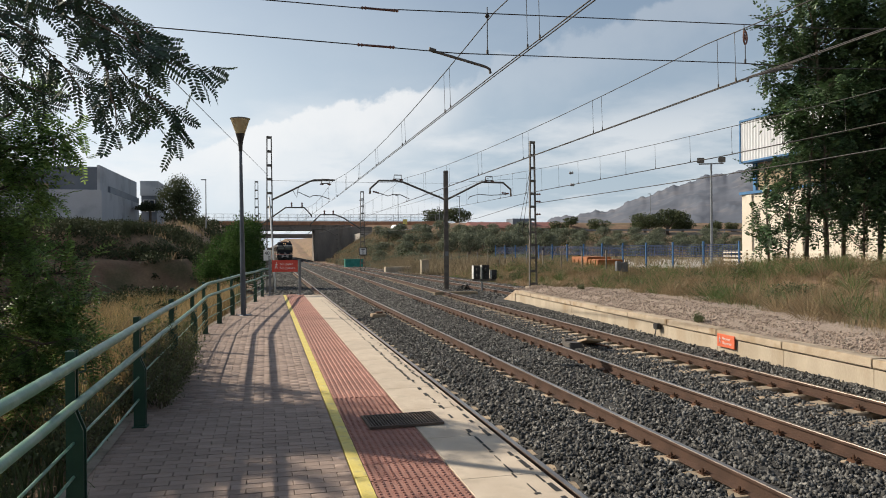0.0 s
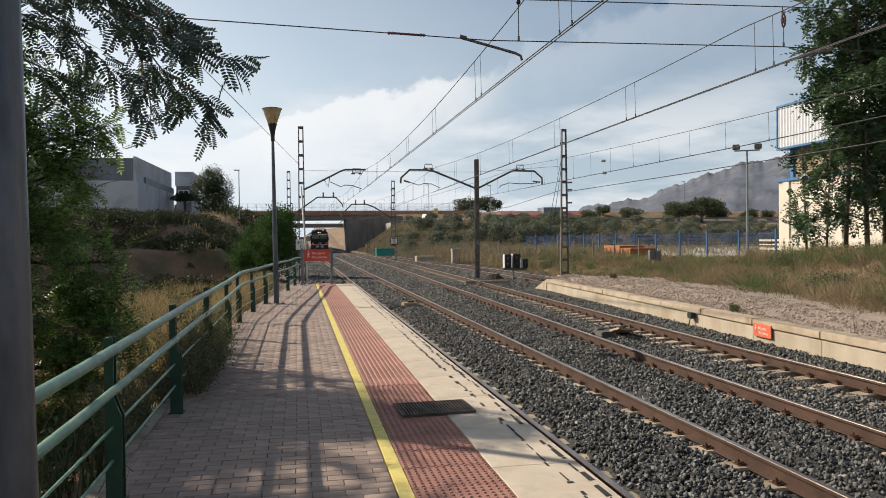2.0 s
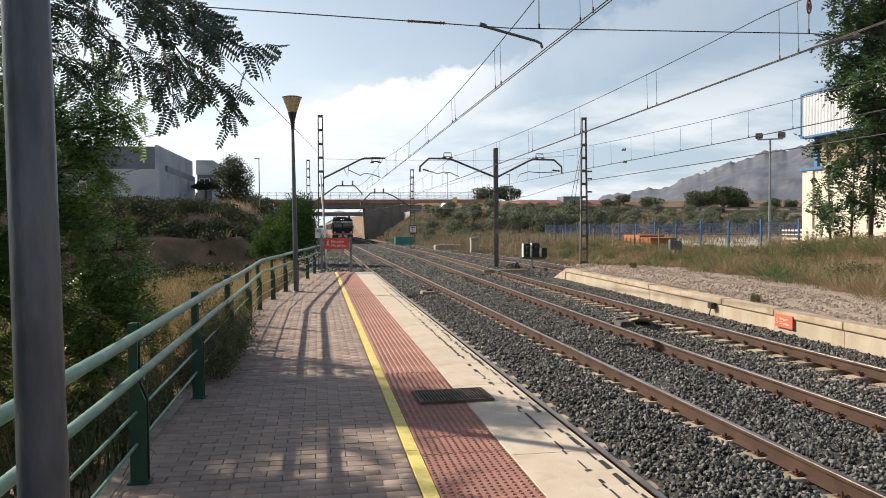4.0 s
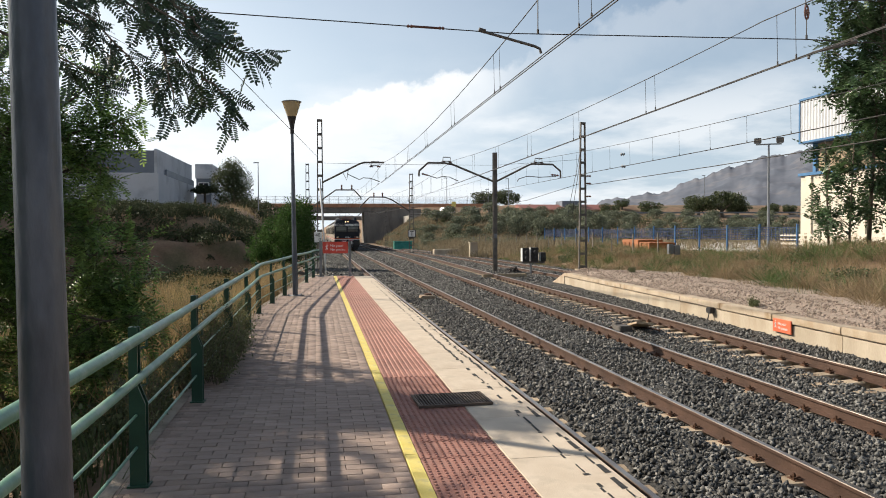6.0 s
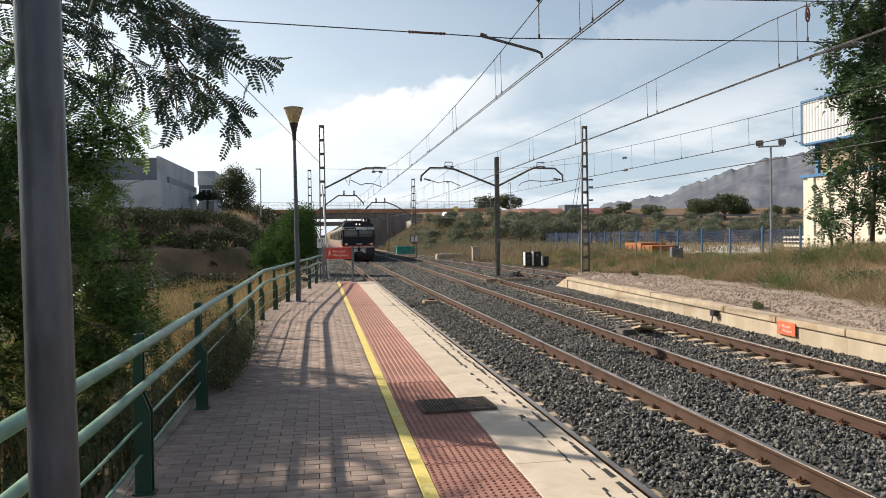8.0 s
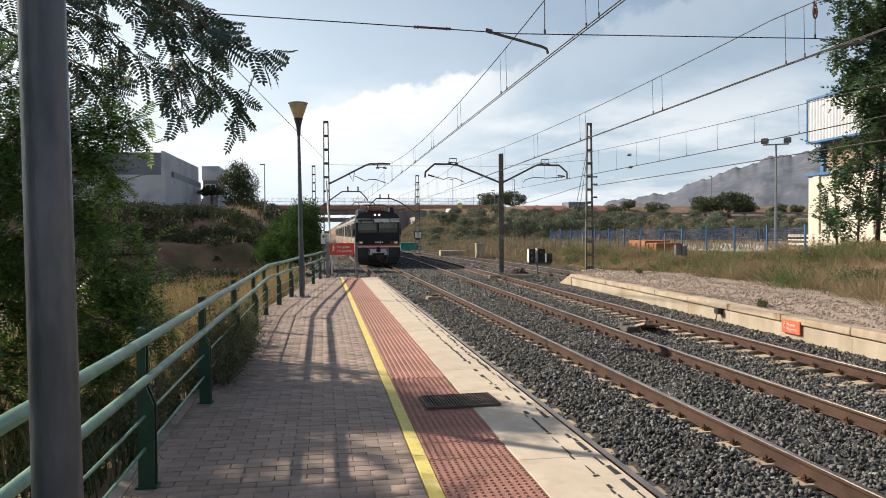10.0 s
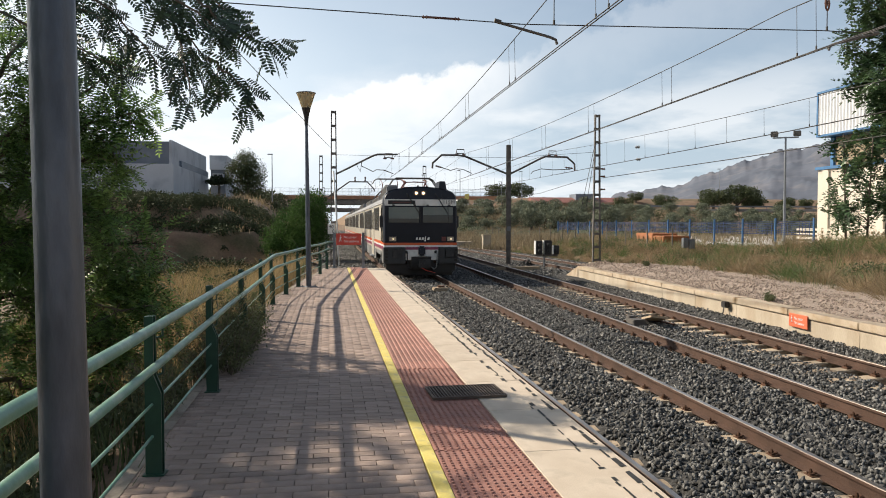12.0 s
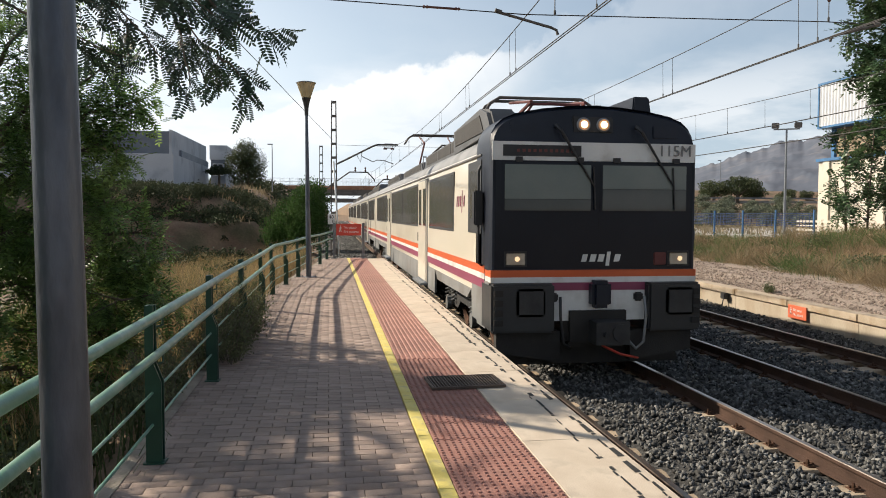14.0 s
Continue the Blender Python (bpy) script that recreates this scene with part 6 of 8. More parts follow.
    prism(bm, [(-1.38, 0.30), (-0.5, 0.16), (-0.5, 0.58), (-1.38, 0.6)], "y", -0.05, 0.1)
    prism(bm, [(1.38, 0.30), (0.5, 0.16), (0.5, 0.58), (1.38, 0.6)], "y", -0.05, 0.1)
    part("apron", bm, M["t_under"], c)
    # cab side door, handrail and mirror box
    # the operator mark on the side, as plain strokes
    bm = bm_new()
    for k, (w, h) in enumerate(((0.10, 0.17), (0.12, 0.17), (0.12, 0.17), (0.06, 0.36), (0.12, 0.17))):
        y = 2.62 - k * 0.16
        z = 2.28 if h < 0.3 else 2.18
        prism(bm, [(y, z), (y - w * 0.5, z), (y - w * 0.5 - 0.03, z + h), (y - 0.03, z + h)], "x", -1.467, -1.461)
    part("logo", bm, M["t_purple"], c, "plain red operator mark")
    for s in (-1, 1):
        on_side("cab_side_panel", 0.58, 1.55, 1.88, 2.92, M["t_grey2"], c, 0.008, s, "dark cab side window panel")
        on_side("cab_window", 0.72, 1.40, 2.1, 2.8, M["t_pane"], c, 0.014, s)
        bm = bm_new()
        tube(bm, [(s * 1.50, 0.45, 2.82), (s * 1.53, 0.45, 2.75), (s * 1.53, 0.45, 1.48), (s * 1.47, 0.5, 1.44)], 0.018, 6)
        part("handrail", bm, M["black"], c)
        bm = bm_new()
        x0, x1 = sorted((s * 1.47, s * 1.60))
        box(bm, x0, x1, 0.40, 0.56, 2.0, 2.48)
        part("mirror", bm, M["t_grey2"], c, "folded mirror box", bevel=0.02)
        bm = bm_new()
        prism(bm, [(0.05, 1.24), (1.2, 1.24), (1.2, 0.98), (0.85, 0.58), (0.3, 0.58)], "x", s * 1.44 - 0.02, s * 1.44 + 0.02)
        part("cab_skirt", bm, M["t_grey"], c)
        on_side("cab_sill", 0.1, 1.25, 1.02, 1.24, M["t_grey"], c, 0.002, s)
    # horns, aerial and roof pod
    bm = bm_new()
    lathe(bm, [(0.045, 3.5), (0.04, 3.72)], 12, 0.0, 0.9)
    part("aerial", bm, M["black"], c)
    bm = bm_new()
    box(bm, 0.09, 0.15, 0.85, 0.95, 3.5, 3.64)
    part("aerial", bm, M["black"], c)
    bm = bm_new()
    prism(bm, [(0.84, 3.3), (1.24, 3.2), (1.12, 3.90), (0.88, 3.90)], "y", 0.85, 2.2)
    part("roof_pod", bm, M["t_dark"], c, bevel=0.02)
    bm = bm_new()
    prism(bm, [(0.75, 3.3), (4.2, 3.2), (4.2, 3.74), (1.7, 3.78), (1.2, 3.72)], "x", -1.26, -0.80)
    part("roof_fairing", bm, M["t_roof2"], c, "dark grey roof fairing behind the cab", bevel=0.06)
    bm = bm_new()
    prism(bm, [(1.4, 3.40), (3.9, 3.40), (3.9, 3.66), (1.7, 3.68)], "x", -1.275, -1.262)
    part("louvre", bm, M["t_under"], c, "dark louvre panel")


M["t_grey2"] = mat("train_dark_grey", (0.016, 0.018, 0.020), (0.026, 0.028, 0.030), 1.5, 0.5, bump=0.05, grain=0.15)
M["t_grey3"] = mat("cast_steel_dark", (0.024, 0.024, 0.025), (0.045, 0.044, 0.043), 4, 0.6, 0.2, 0.15)
M["lamp_lens"] = mat("milky_lens", (0.36, 0.31, 0.24), (0.46, 0.41, 0.33), 4, 0.2, bump=0, grain=0.05, coat=0.6)


def build_train():
    L = 24.9
    front = carriage(0.0, L, "front")
    carriage(L, 2 * L, "")
    carriage(2 * L, 3 * L, "")
    cab(front)
    pantograph(2.6, False, front)
    pantograph(15.6, True, front)
    for y in (L, 2 * L):
        bm = bm_new()
        for k in range(7):
            box(bm, -1.30, 1.30, y - 0.12 + 0.035 * k, y - 0.105 + 0.035 * k, 0.9, 3.3)
        box(bm, -1.2, 1.2, y - 0.13, y + 0.13, 0.95, 3.2)
        part("gangway_bellows", bm, M["t_under"], train, "black rubber gangway bellows")


build_train()
SPEED = 9.75


def front_y(t):
    return 9.6 + SPEED * (14.0 - t)


def move_train():
    walk(train, [(float(t), pose(TRAIN_X, front_y(t), RAIL_Z)) for t in np.arange(0, 14.01, 1.0)])
    for w, yy in WHEELS:
        rows = []
        for k in range(0, 421, 2):
            t = k / 30
            rows.append((t, pose(0, yy, 0.455, math.degrees(SPEED * t / 0.455) % 360, 0, 0)))
        walk(w, rows)


# ---- plants ----
M.update({
    "leaf": mat("pinnate_leaf", (0.085, 0.165, 0.045), (0.195, 0.290, 0.08), 1.5, 0.5, bump=0, grain=0.15, rnd=0.6, isl=True, trans=0.45),
    # overhanging leaves: the shade of a backlit silhouette is painted into this green
    "leaf_silhouette": mat("shade_dark_pinnate_leaf", (0.022, 0.046, 0.026), (0.042, 0.078, 0.036), 1.5, 0.5, bump=0, grain=0.15, rnd=0.5, isl=True, trans=0.14),
    "leaf_ail": mat("broad_pinnate_leaf", (0.038, 0.078, 0.034), (0.085, 0.14, 0.055), 1.0, 0.45, bump=0, grain=0.15, rnd=0.55, isl=True, trans=0.25),
    # olive leaves are lightened to carry the haze of the middle distance
    "leaf_olive": mat("hazy_olive_leaf", (0.135, 0.155, 0.108), (0.205, 0.225, 0.160), 0.3, 0.6, bump=0, grain=0.15, rnd=0.4, isl=True, trans=0.2, spec=0.08),
    "leaf_dark": mat("dark_shrub_leaf", (0.040, 0.052, 0.027), (0.076, 0.088, 0.046), 0.4, 0.7, bump=0, grain=0.15, rnd=0.35, isl=True, trans=0.12, spec=0.08),
    "leaf_bush": mat("bush_leaf", (0.04, 0.085, 0.022), (0.07, 0.125, 0.035), 0.8, 0.75, bump=0, grain=0.15, rnd=0.4, isl=True, trans=0.3, spec=0.08),
    "straw": mat("dry_grass", (0.240, 0.172, 0.080), (0.352, 0.264, 0.136), 0.5, 0.8, bump=0, grain=0.1, rnd=0.35, isl=True, trans=0.3),
    "straw2": mat("brown_grass", (0.205, 0.150, 0.085), (0.310, 0.235, 0.140), 0.35, 0.8, bump=0, grain=0.1, rnd=0.35, isl=True, trans=0.3),
    "grass_fresh": mat("fresh_green_stems", (0.072, 0.119, 0.034), (0.128, 0.170, 0.060), 0.35, 0.7, bump=0, grain=0.1, rnd=0.4, isl=True, trans=0.35),
    # bank grass, its straw colour greyed for the distance haze
    "straw3": mat("hazy_grey_grass", (0.178, 0.145, 0.089), (0.272, 0.225, 0.145), 0.25, 0.85, bump=0, grain=0.1, rnd=0.4, isl=True, trans=0.25),
    "grass": mat("green_grass", (0.060, 0.089, 0.030), (0.111, 0.132, 0.051), 0.5, 0.7, bump=0, grain=0.1, rnd=0.4, isl=True, trans=0.3),
    "leaf_bank": mat("bank_shrub_leaf", (0.055, 0.07, 0.035), (0.09, 0.105, 0.055), 0.4, 0.7, bump=0, grain=0.15, rnd=0.4, isl=True, trans=0.2, spec=0.08),
    "leaf_pine": mat("pine_needles", (0.060, 0.076, 0.038), (0.105, 0.122, 0.064), 0.4, 0.7, bump=0, grain=0.15, rnd=0.4, isl=True, trans=0.2, spec=0.08),
    "leaf_weed": mat("weed_leaf", (0.075, 0.095, 0.04), (0.14, 0.15, 0.07), 0.8, 0.7, bump=0, grain=0.15, rnd=0.4, isl=True, trans=0.3),
    "bark": mat("grey_bark", (0.08, 0.065, 0.05), (0.16, 0.13, 0.10), 6, 0.9, bump=0.6, bscale=30, stretch=(1, 1, 0.3)),
})


def frond_template(pairs=8, droop=0.25, wide=0.036):
    """A pinnate leaf along +x, one unit long: leaflets in pairs and one at the tip, each a folded diamond."""
    vs, fs = [], []
    def leaflet(p, d, ln, w):
        d = np.array(d) / np.linalg.norm(d)
        s = np.cross(d, (0, 0, 1.0)); s /= np.linalg.norm(s)
        k = len(vs)
        vs.extend([p, p + d * ln * 0.30 + s * w, p + d * ln * 0.78 + s * w * 0.85, p + d * ln, p + d * ln * 0.78 - s * w * 0.85, p + d * ln * 0.30 - s * w])
        fs.extend([(k, k + 1, k + 2, k + 3), (k, k + 3, k + 4, k + 5)])
    for i in range(pairs):
        u = 0.18 + 0.78 * i / (pairs - 1)
        p = np.array([u, 0, -droop * u * u])
        ln = 0.22 * (1 - 0.35 * abs(u - 0.5))
        for s in (-1, 1):
            leaflet(p, (0.35, s * 1.0, -0.15 - 0.1 * (i % 2)), ln, wide)
    leaflet(np.array([0.97, 0, -droop]), (1, 0, -0.4), 0.2, wide)
    k = len(vs)
    vs.extend([np.array([0, -0.006, 0]), np.array([0.97, -0.004, -droop]), np.array([0.97, 0.004, -droop]), np.array([0, 0.006, 0])])
    fs.append((k, k + 1, k + 2, k + 3))
    return np.array(vs, np.float32), np.array(fs, np.int32)


FV, FF = frond_template(7, 0.25, 0.036)
BV, BF = frond_template(9, 0.3, 0.036)
AV, AF = frond_template(5, 0.4, 0.062)


def frond_mats(pos, out, size, rng, spread=0.7, down=0.25):
    """Turns that point each frond outwards with some scatter and drooping."""
    n = len(pos)
    d = out + rng.normal(size=(n, 3)) * spread
    d[:, 2] -= down
    d /= np.linalg.norm(d, axis=1)[:, None]
    side = np.cross(np.tile([0, 0, 1.0], (n, 1)) + rng.normal(size=(n, 3)) * 0.3, d)
    side /= np.linalg.norm(side, axis=1)[:, None]
    up = np.cross(d, side)
    R = np.stack([d, side, up], 2) * size[:, None, None]
    return np.concatenate([R, pos[:, :, None]], 2)


def branchy(rng, base, tip, n, r0, bm, wiggle=0.12):
    """A wandering tapered limb; returns its points."""
    base, tip = np.array(base, float), np.array(tip, float)
    L = np.linalg.norm(tip - base)
    pts = [base + (tip - base) * t + rng.normal(size=3) * wiggle * L * 0.2 * math.sin(math.pi * t) for t in np.linspace(0, 1, n)]
    tube(bm, [tuple(p) for p in pts], [max(0.003, r0 * (1 - 0.85 * t)) for t in np.linspace(0, 1, n)], 6)
    return np.array(pts)


def pinnate_tree(name, base, limbs, label, size, per_m, twig, material, seed, trunk_r, trunk_top, spread=0.75, down=0.3):
    """A tree from its main limbs: each limb bears twigs, each twig bears fronds."""
    rng = np.random.default_rng(seed)
    e = thing(name, base, label, "tree")
    b = np.array(base)
    bm = bm_new()
    tube(bm, [tuple(np.array(p) - b) for p in trunk_top], [trunk_r * (1 - 0.6 * i / (len(trunk_top) - 1)) for i in range(len(trunk_top))], 10)
    part("trunk", bm, M["bark"], e, smooth="all")
    P, O = [], []
    for a, c, r0 in limbs:
        bm = bm_new()
        pts = branchy(rng, np.array(a) - b, np.array(c) - b, 9, r0, bm)
        axis = pts[-1] - pts[0]
        L = np.linalg.norm(axis)
        for _ in range(int(L * per_m)):
            t = rng.random() ** 0.7 * 0.9 + 0.1
            p0 = pts[int(t * 8)] + (pts[min(int(t * 8) + 1, 8)] - pts[int(t * 8)]) * rng.random()
            d = axis / L * 0.6 + rng.normal(size=3) * 0.75
            d[2] -= 0.15
            d /= np.linalg.norm(d)
            ln = twig * rng.uniform(0.5, 1.2) * (1.15 - 0.6 * t)
            p1 = p0 + d * ln + np.array([0, 0, -0.25 * ln * rng.random()])
            tube(bm, [tuple(p0), tuple((p0 + p1) / 2 + rng.normal(size=3) * 0.04), tuple(p1)], [0.007, 0.005, 0.002], 4)
            m = int(6 + 9 * rng.random())
            u = rng.random(m) ** 0.6
            P.append(p0 + (p1 - p0) * u[:, None]); O.append(np.tile(d, (m, 1)) * 0.7)
        part("limb", bm, M["bark"], e, smooth="all")
    P, O = np.concatenate(P), np.concatenate(O)
    s = size * (0.6 + 0.6 * rng.random(len(P)))
    v, f = scatter(*((AV, AF) if material == "leaf_ail" else (BV, BF) if per_m < 12 else (FV, FF)), frond_mats(P, O, s, rng, spread, down))
    raw("crown", v, f, M[material], e)["kind"] = "stuff"
    return e


# the overhanging tree beside the railing
def hanging_tree():
    """A limb that leans over the platform; its boughs carry short twigs with long drooping pinnate leaves."""
    rng = np.random.default_rng(21)
    base = np.array((-4.3, 6.6, -1.5))
    e = thing("locust_tree", tuple(base), "feathery green locust tree hanging over the platform railing", "tree")
    bm = bm_new()
    tube(bm, [tuple(np.array(p) - base) for p in ((-4.3, 6.6, -1.5), (-4.2, 6.4, 0.5), (-3.8, 6.2, 2.2), (-2.9, 5.7, 3.1), (-1.75, 5.25, 3.25))], [0.11, 0.10, 0.08, 0.05, 0.022], 10)
    part("trunk", bm, M["bark"], e, smooth="all")
    boughs = [
        [(-2.3, 5.4, 3.3), (-1.8, 5.2, 3.16), (-1.42, 5.2, 2.93), (-1.27, 5.2, 2.75), (-1.05, 5.2, 2.49)],
        [(-2.0, 5.4, 3.3), (-1.45, 5.33, 3.16), (-1.21, 5.33, 3.1), (-1.04, 5.33, 2.88), (-0.84, 5.33, 2.66), (-0.72, 5.33, 2.40)],
        [(-1.8, 5.2, 3.3), (-1.38, 5.1, 3.22), (-0.87, 5.07, 2.92), (-0.73, 5.07, 2.78), (-0.33, 5.07, 2.71)],
        [(-1.4, 5.2, 3.4), (-0.95, 5.2, 3.12), (-0.62, 5.2, 2.92)],
        [(-2.3, 5.4, 3.0), (-1.65, 5.33, 2.70), (-1.35, 5.33, 2.58)],
        [(-1.04, 5.3, 2.88), (-0.94, 5.1, 2.55), (-0.90, 5.07, 2.36)],
        [(-0.84, 5.3, 2.66), (-0.64, 5.21, 2.52), (-0.54, 5.21, 2.36)],
        [(-2.2, 5.4, 3.2), (-1.58, 5.33, 2.93), (-1.30, 5.33, 2.65)],
        [(-0.95, 5.2, 3.1), (-0.80, 5.1, 2.95), (-0.66, 5.05, 2.80)],
    ]
    P, D, S = [], [], []
    for pts in boughs:
        pts = np.array(pts, float)
        seg = np.linalg.norm(np.diff(pts, axis=0), axis=1)
        cum = np.concatenate([[0], np.cumsum(seg)])
        at = lambda u: np.array([np.interp(u * cum[-1], cum, pts[:, i]) for i in range(3)])
        bm = bm_new()
        us = np.linspace(0, 1, 12)
        line = [at(u) + rng.normal(size=3) * 0.008 for u in us]
        tube(bm, [tuple(p - base) for p in line], [0.011 * (1 - 0.75 * u) + 0.001 for u in us], 6)
        for k in range(int(cum[-1] * 13.5)):
            u = 0.12 + 0.88 * (k + rng.random()) / (cum[-1] * 13.5)
            p0 = at(min(u, 1.0))
            tangent = at(min(u + 0.05, 1.0)) - at(max(u - 0.05, 0.0))
            tangent /= np.linalg.norm(tangent)
            d = 0.7 * tangent + rng.normal(size=3) * (0.55, 0.45, 0.4)
            d /= np.linalg.norm(d)
            ln = rng.uniform(0.05, 0.22) * (1.2 - 0.5 * u)
            p1 = p0 + d * ln
            tube(bm, [tuple(p0 - base), tuple(p1 - base)], [0.003, 0.0015], 4)
            for j in range(3):
                w = (j + 0.6) / 3
                f = 0.35 * d + 0.25 * tangent + np.array([rng.normal() * 0.5, rng.normal() * 0.4, -rng.uniform(0.0, 0.85)])
                P.append(p0 + (p1 - p0) * w); D.append(f / np.linalg.norm(f)); S.append(rng.uniform(0.13, 0.23))
        part("limb", bm, M["bark"], e, smooth="all")
    P, D, S = np.array(P) - base, np.array(D), np.array(S)
    # the blade of each leaf turns about its rib, so that many are seen from below and from the side
    side = np.cross(D, rng.normal(size=D.shape) * (0.5, 1.0, 0.8))
    side /= np.linalg.norm(side, axis=1)[:, None]
    R = np.stack([D, side, np.cross(D, side)], 2) * S[:, None, None]
    v, f = scatter(BV, BF, np.concatenate([R, P[:, :, None]], 2))
    raw("crown", v, f, M["leaf_silhouette"], e)["kind"] = "stuff"


hanging_tree()

tree2 = pinnate_tree("locust_tree", (-5.0, 10.0, -1.5), [
    ((-4.6, 9.8, 2.2), (-2.1, 9.0, 2.85), 0.05),
    ((-4.4, 9.6, 2.2), (-2.5, 9.0, 3.25), 0.05),
    ((-4.5, 9.6, 2.6), (-3.2, 9.2, 3.9), 0.05),
    ((-4.6, 9.8, 1.5), (-3.3, 9.0, 2.10), 0.05),
    ((-4.6, 9.8, 1.9), (-2.35, 9.0, 2.40), 0.05),
    ((-4.8, 10.0, 0.8), (-1.95, 9.2, 0.95), 0.05),
    ((-4.8, 9.9, 1.2), (-2.0, 9.0, 1.30), 0.05),
    ((-4.8, 9.9, 1.3), (-2.5, 8.8, 1.60), 0.05),
    ((-4.8, 9.9, 0.6), (-2.0, 8.8, 0.60), 0.05),
    ((-4.8, 9.8, 0.2), (-2.3, 9.0, 0.10), 0.05),
    ((-4.9, 9.8, -0.2), (-2.5, 8.6, -0.35), 0.05),
    ((-4.8, 9.8, 1.0), (-3.4, 8.6, 1.35), 0.05),
    ((-4.9, 9.8, 0.3), (-3.5, 8.0, 0.6), 0.05),
    ((-4.9, 9.9, 0.0), (-3.6, 7.8, -0.5), 0.05),
    ((-5.0, 10.0, 1.0), (-5.2, 8.2, 2.2), 0.05),
    ((-5.0, 10.2, 2.0), (-3.6, 11.2, 3.0), 0.05),
    ((-5.0, 10.2, 1.6), (-3.9, 8.4, 2.6), 0.05),
    ((-4.9, 9.9, 0.0), (-4.6, 7.6, -0.9), 0.05),
], "dense green locust tree growing below the platform", 0.30, 13.5, 0.62, "leaf", 22, 0.14, [(-5.0, 10.0, -1.5), (-4.95, 9.95, 0.5), (-4.8, 9.9, 2.2), (-4.6, 9.8, 3.4)], 0.8, 0.25)

pinnate_tree("locust_tree", (-6.2, 8.2, -1.6), [
    ((-6.0, 8.2, 1.0), (-4.6, 7.4, 3.2), 0.06), ((-6.0, 8.2, 1.5), (-5.2, 9.4, 4.1), 0.06), ((-6.0, 8.2, 1.5), (-4.0, 7.6, 3.7), 0.06),
    ((-6.1, 8.2, 0.5), (-4.6, 6.9, 1.5), 0.05), ((-6.1, 8.2, 0.0), (-4.3, 6.8, 0.2), 0.05), ((-6.1, 8.2, 0.6), (-5.4, 6.6, 2.4), 0.05),
    # high limbs added mostly out of view to cast shade on the near platform
    ((-6.0, 8.6, 2.6), (-5.2, 11.8, 4.6), 0.06), ((-6.0, 8.6, 2.8), (-4.9, 10.8, 4.7), 0.06),
    ((-6.0, 8.6, 2.8), (-6.3, 11.9, 4.8), 0.06), ((-6.0, 8.2, 2.6), (-6.8, 10.2, 5.0), 0.06),
    ((-6.1, 8.2, 0.0), (-4.0, 6.4, -0.5), 0.05), ((-6.0, 8.2, 1.2), (-4.2, 7.2, 2.4), 0.05), ((-6.0, 8.2, 0.8), (-3.8, 7.0, 0.9), 0.05),
], "dense green locust tree growing below the platform", 0.30, 16, 0.62, "leaf", 23, 0.14, [(-6.2, 8.2, -1.6), (-6.1, 8.2, 1.0), (-6.0, 8.2, 3.0)], 0.8, 0.25)

# more of the same trees, added unseen beside and behind the camera to block light
for x, y, a in ((-6.3, 4.6, 100), (-5.0, 0.8, 20), (-4.6, -3.4, 150)):
    copy_thing(tree2, pose(x, y, -1.5, 0, 0, a))

# slender trees before the factory shed
AIL = []
for k, (x, y, h, lean) in enumerate(((21.0, 27.5, 4.6, -0.2), (24.2, 27.8, 12.0, -0.6), (25.4, 28.2, 12.6, 0.2), (26.2, 27.0, 11.0, 0.3), (22.6, 27.2, 6.6, 0.4), (27.4, 27.4, 11.4, 0.4), (21.7, 27.2, 4.4, 0.2), (23.4, 26.8, 5.4, -0.2), (24.9, 26.5, 5.0, 0.1), (26.9, 26.3, 5.2, 0.2))):
    g = float(ground_z(x, y))
    rr = random.Random(90 + k)
    limbs = []
    n = 11 if h < 7 else 27
    for i in range(n):
        z = g + h * (0.20 + 0.76 * i / n) if h > 8 else g + h * (0.2 + 0.75 * i / n)
        a = rr.uniform(0, 6.28)
        R = (0.6 if h < 7 else 1.45 + 0.8 * i / n) * rr.uniform(0.7, 1.15) * (0.62 if z - g < 4.8 and h > 7 else 1.0)
        t = (z - g) / h
        limbs.append(((x + lean * t, y, z - 0.4 * R), (x + lean * t + R * math.cos(a), y + R * math.sin(a), z + 0.55 * R), 0.035))
    limbs.append(((x + lean * 0.8, y, g + h * 0.8), (x + lean, y, g + h), 0.04))
    pinnate_tree("ailanthus_tree", (x, y, g), limbs, "slender young tree with long feathery leaves before the shed", 0.80 if h > 7 else 0.62, 3.4, 0.8, "leaf_ail", 40 + k, 0.10 if h > 6 else 0.05, [(x, y, g - 0.2), (x + lean * 0.3, y, g + h * 0.35), (x + lean * 0.75, y, g + h * 0.75), (x + lean, y, g + h)], 0.7, 0.25)


# small-leaved crowns
LV = np.array([(0, -0.5, 0), (0.35, 0, 0.06), (0, 0.5, 0), (-0.35, 0, 0.06)], np.float32)
LF = np.array([(0, 1, 2, 3)], np.int32)


def leaf_cloud(blobs, n, size, seed):
    rng = np.random.default_rng(seed)
    blobs = np.array(blobs, float)
    w = (blobs[:, 3] * blobs[:, 4] * blobs[:, 5]) ** 0.67
    k = rng.choice(len(blobs), n, p=w / w.sum())
    d = rng.normal(size=(n, 3)); d /= np.linalg.norm(d, axis=1)[:, None]
    r = (0.45 + 0.55 * rng.random(n) ** 0.5) * (1 + 0.12 * rng.normal(size=n))
    pos = blobs[k, :3] + d * r[:, None] * blobs[k, 3:6]
    return scatter(LV, LF, frames(n, pos, size * (0.6 + 0.8 * rng.random(n))))


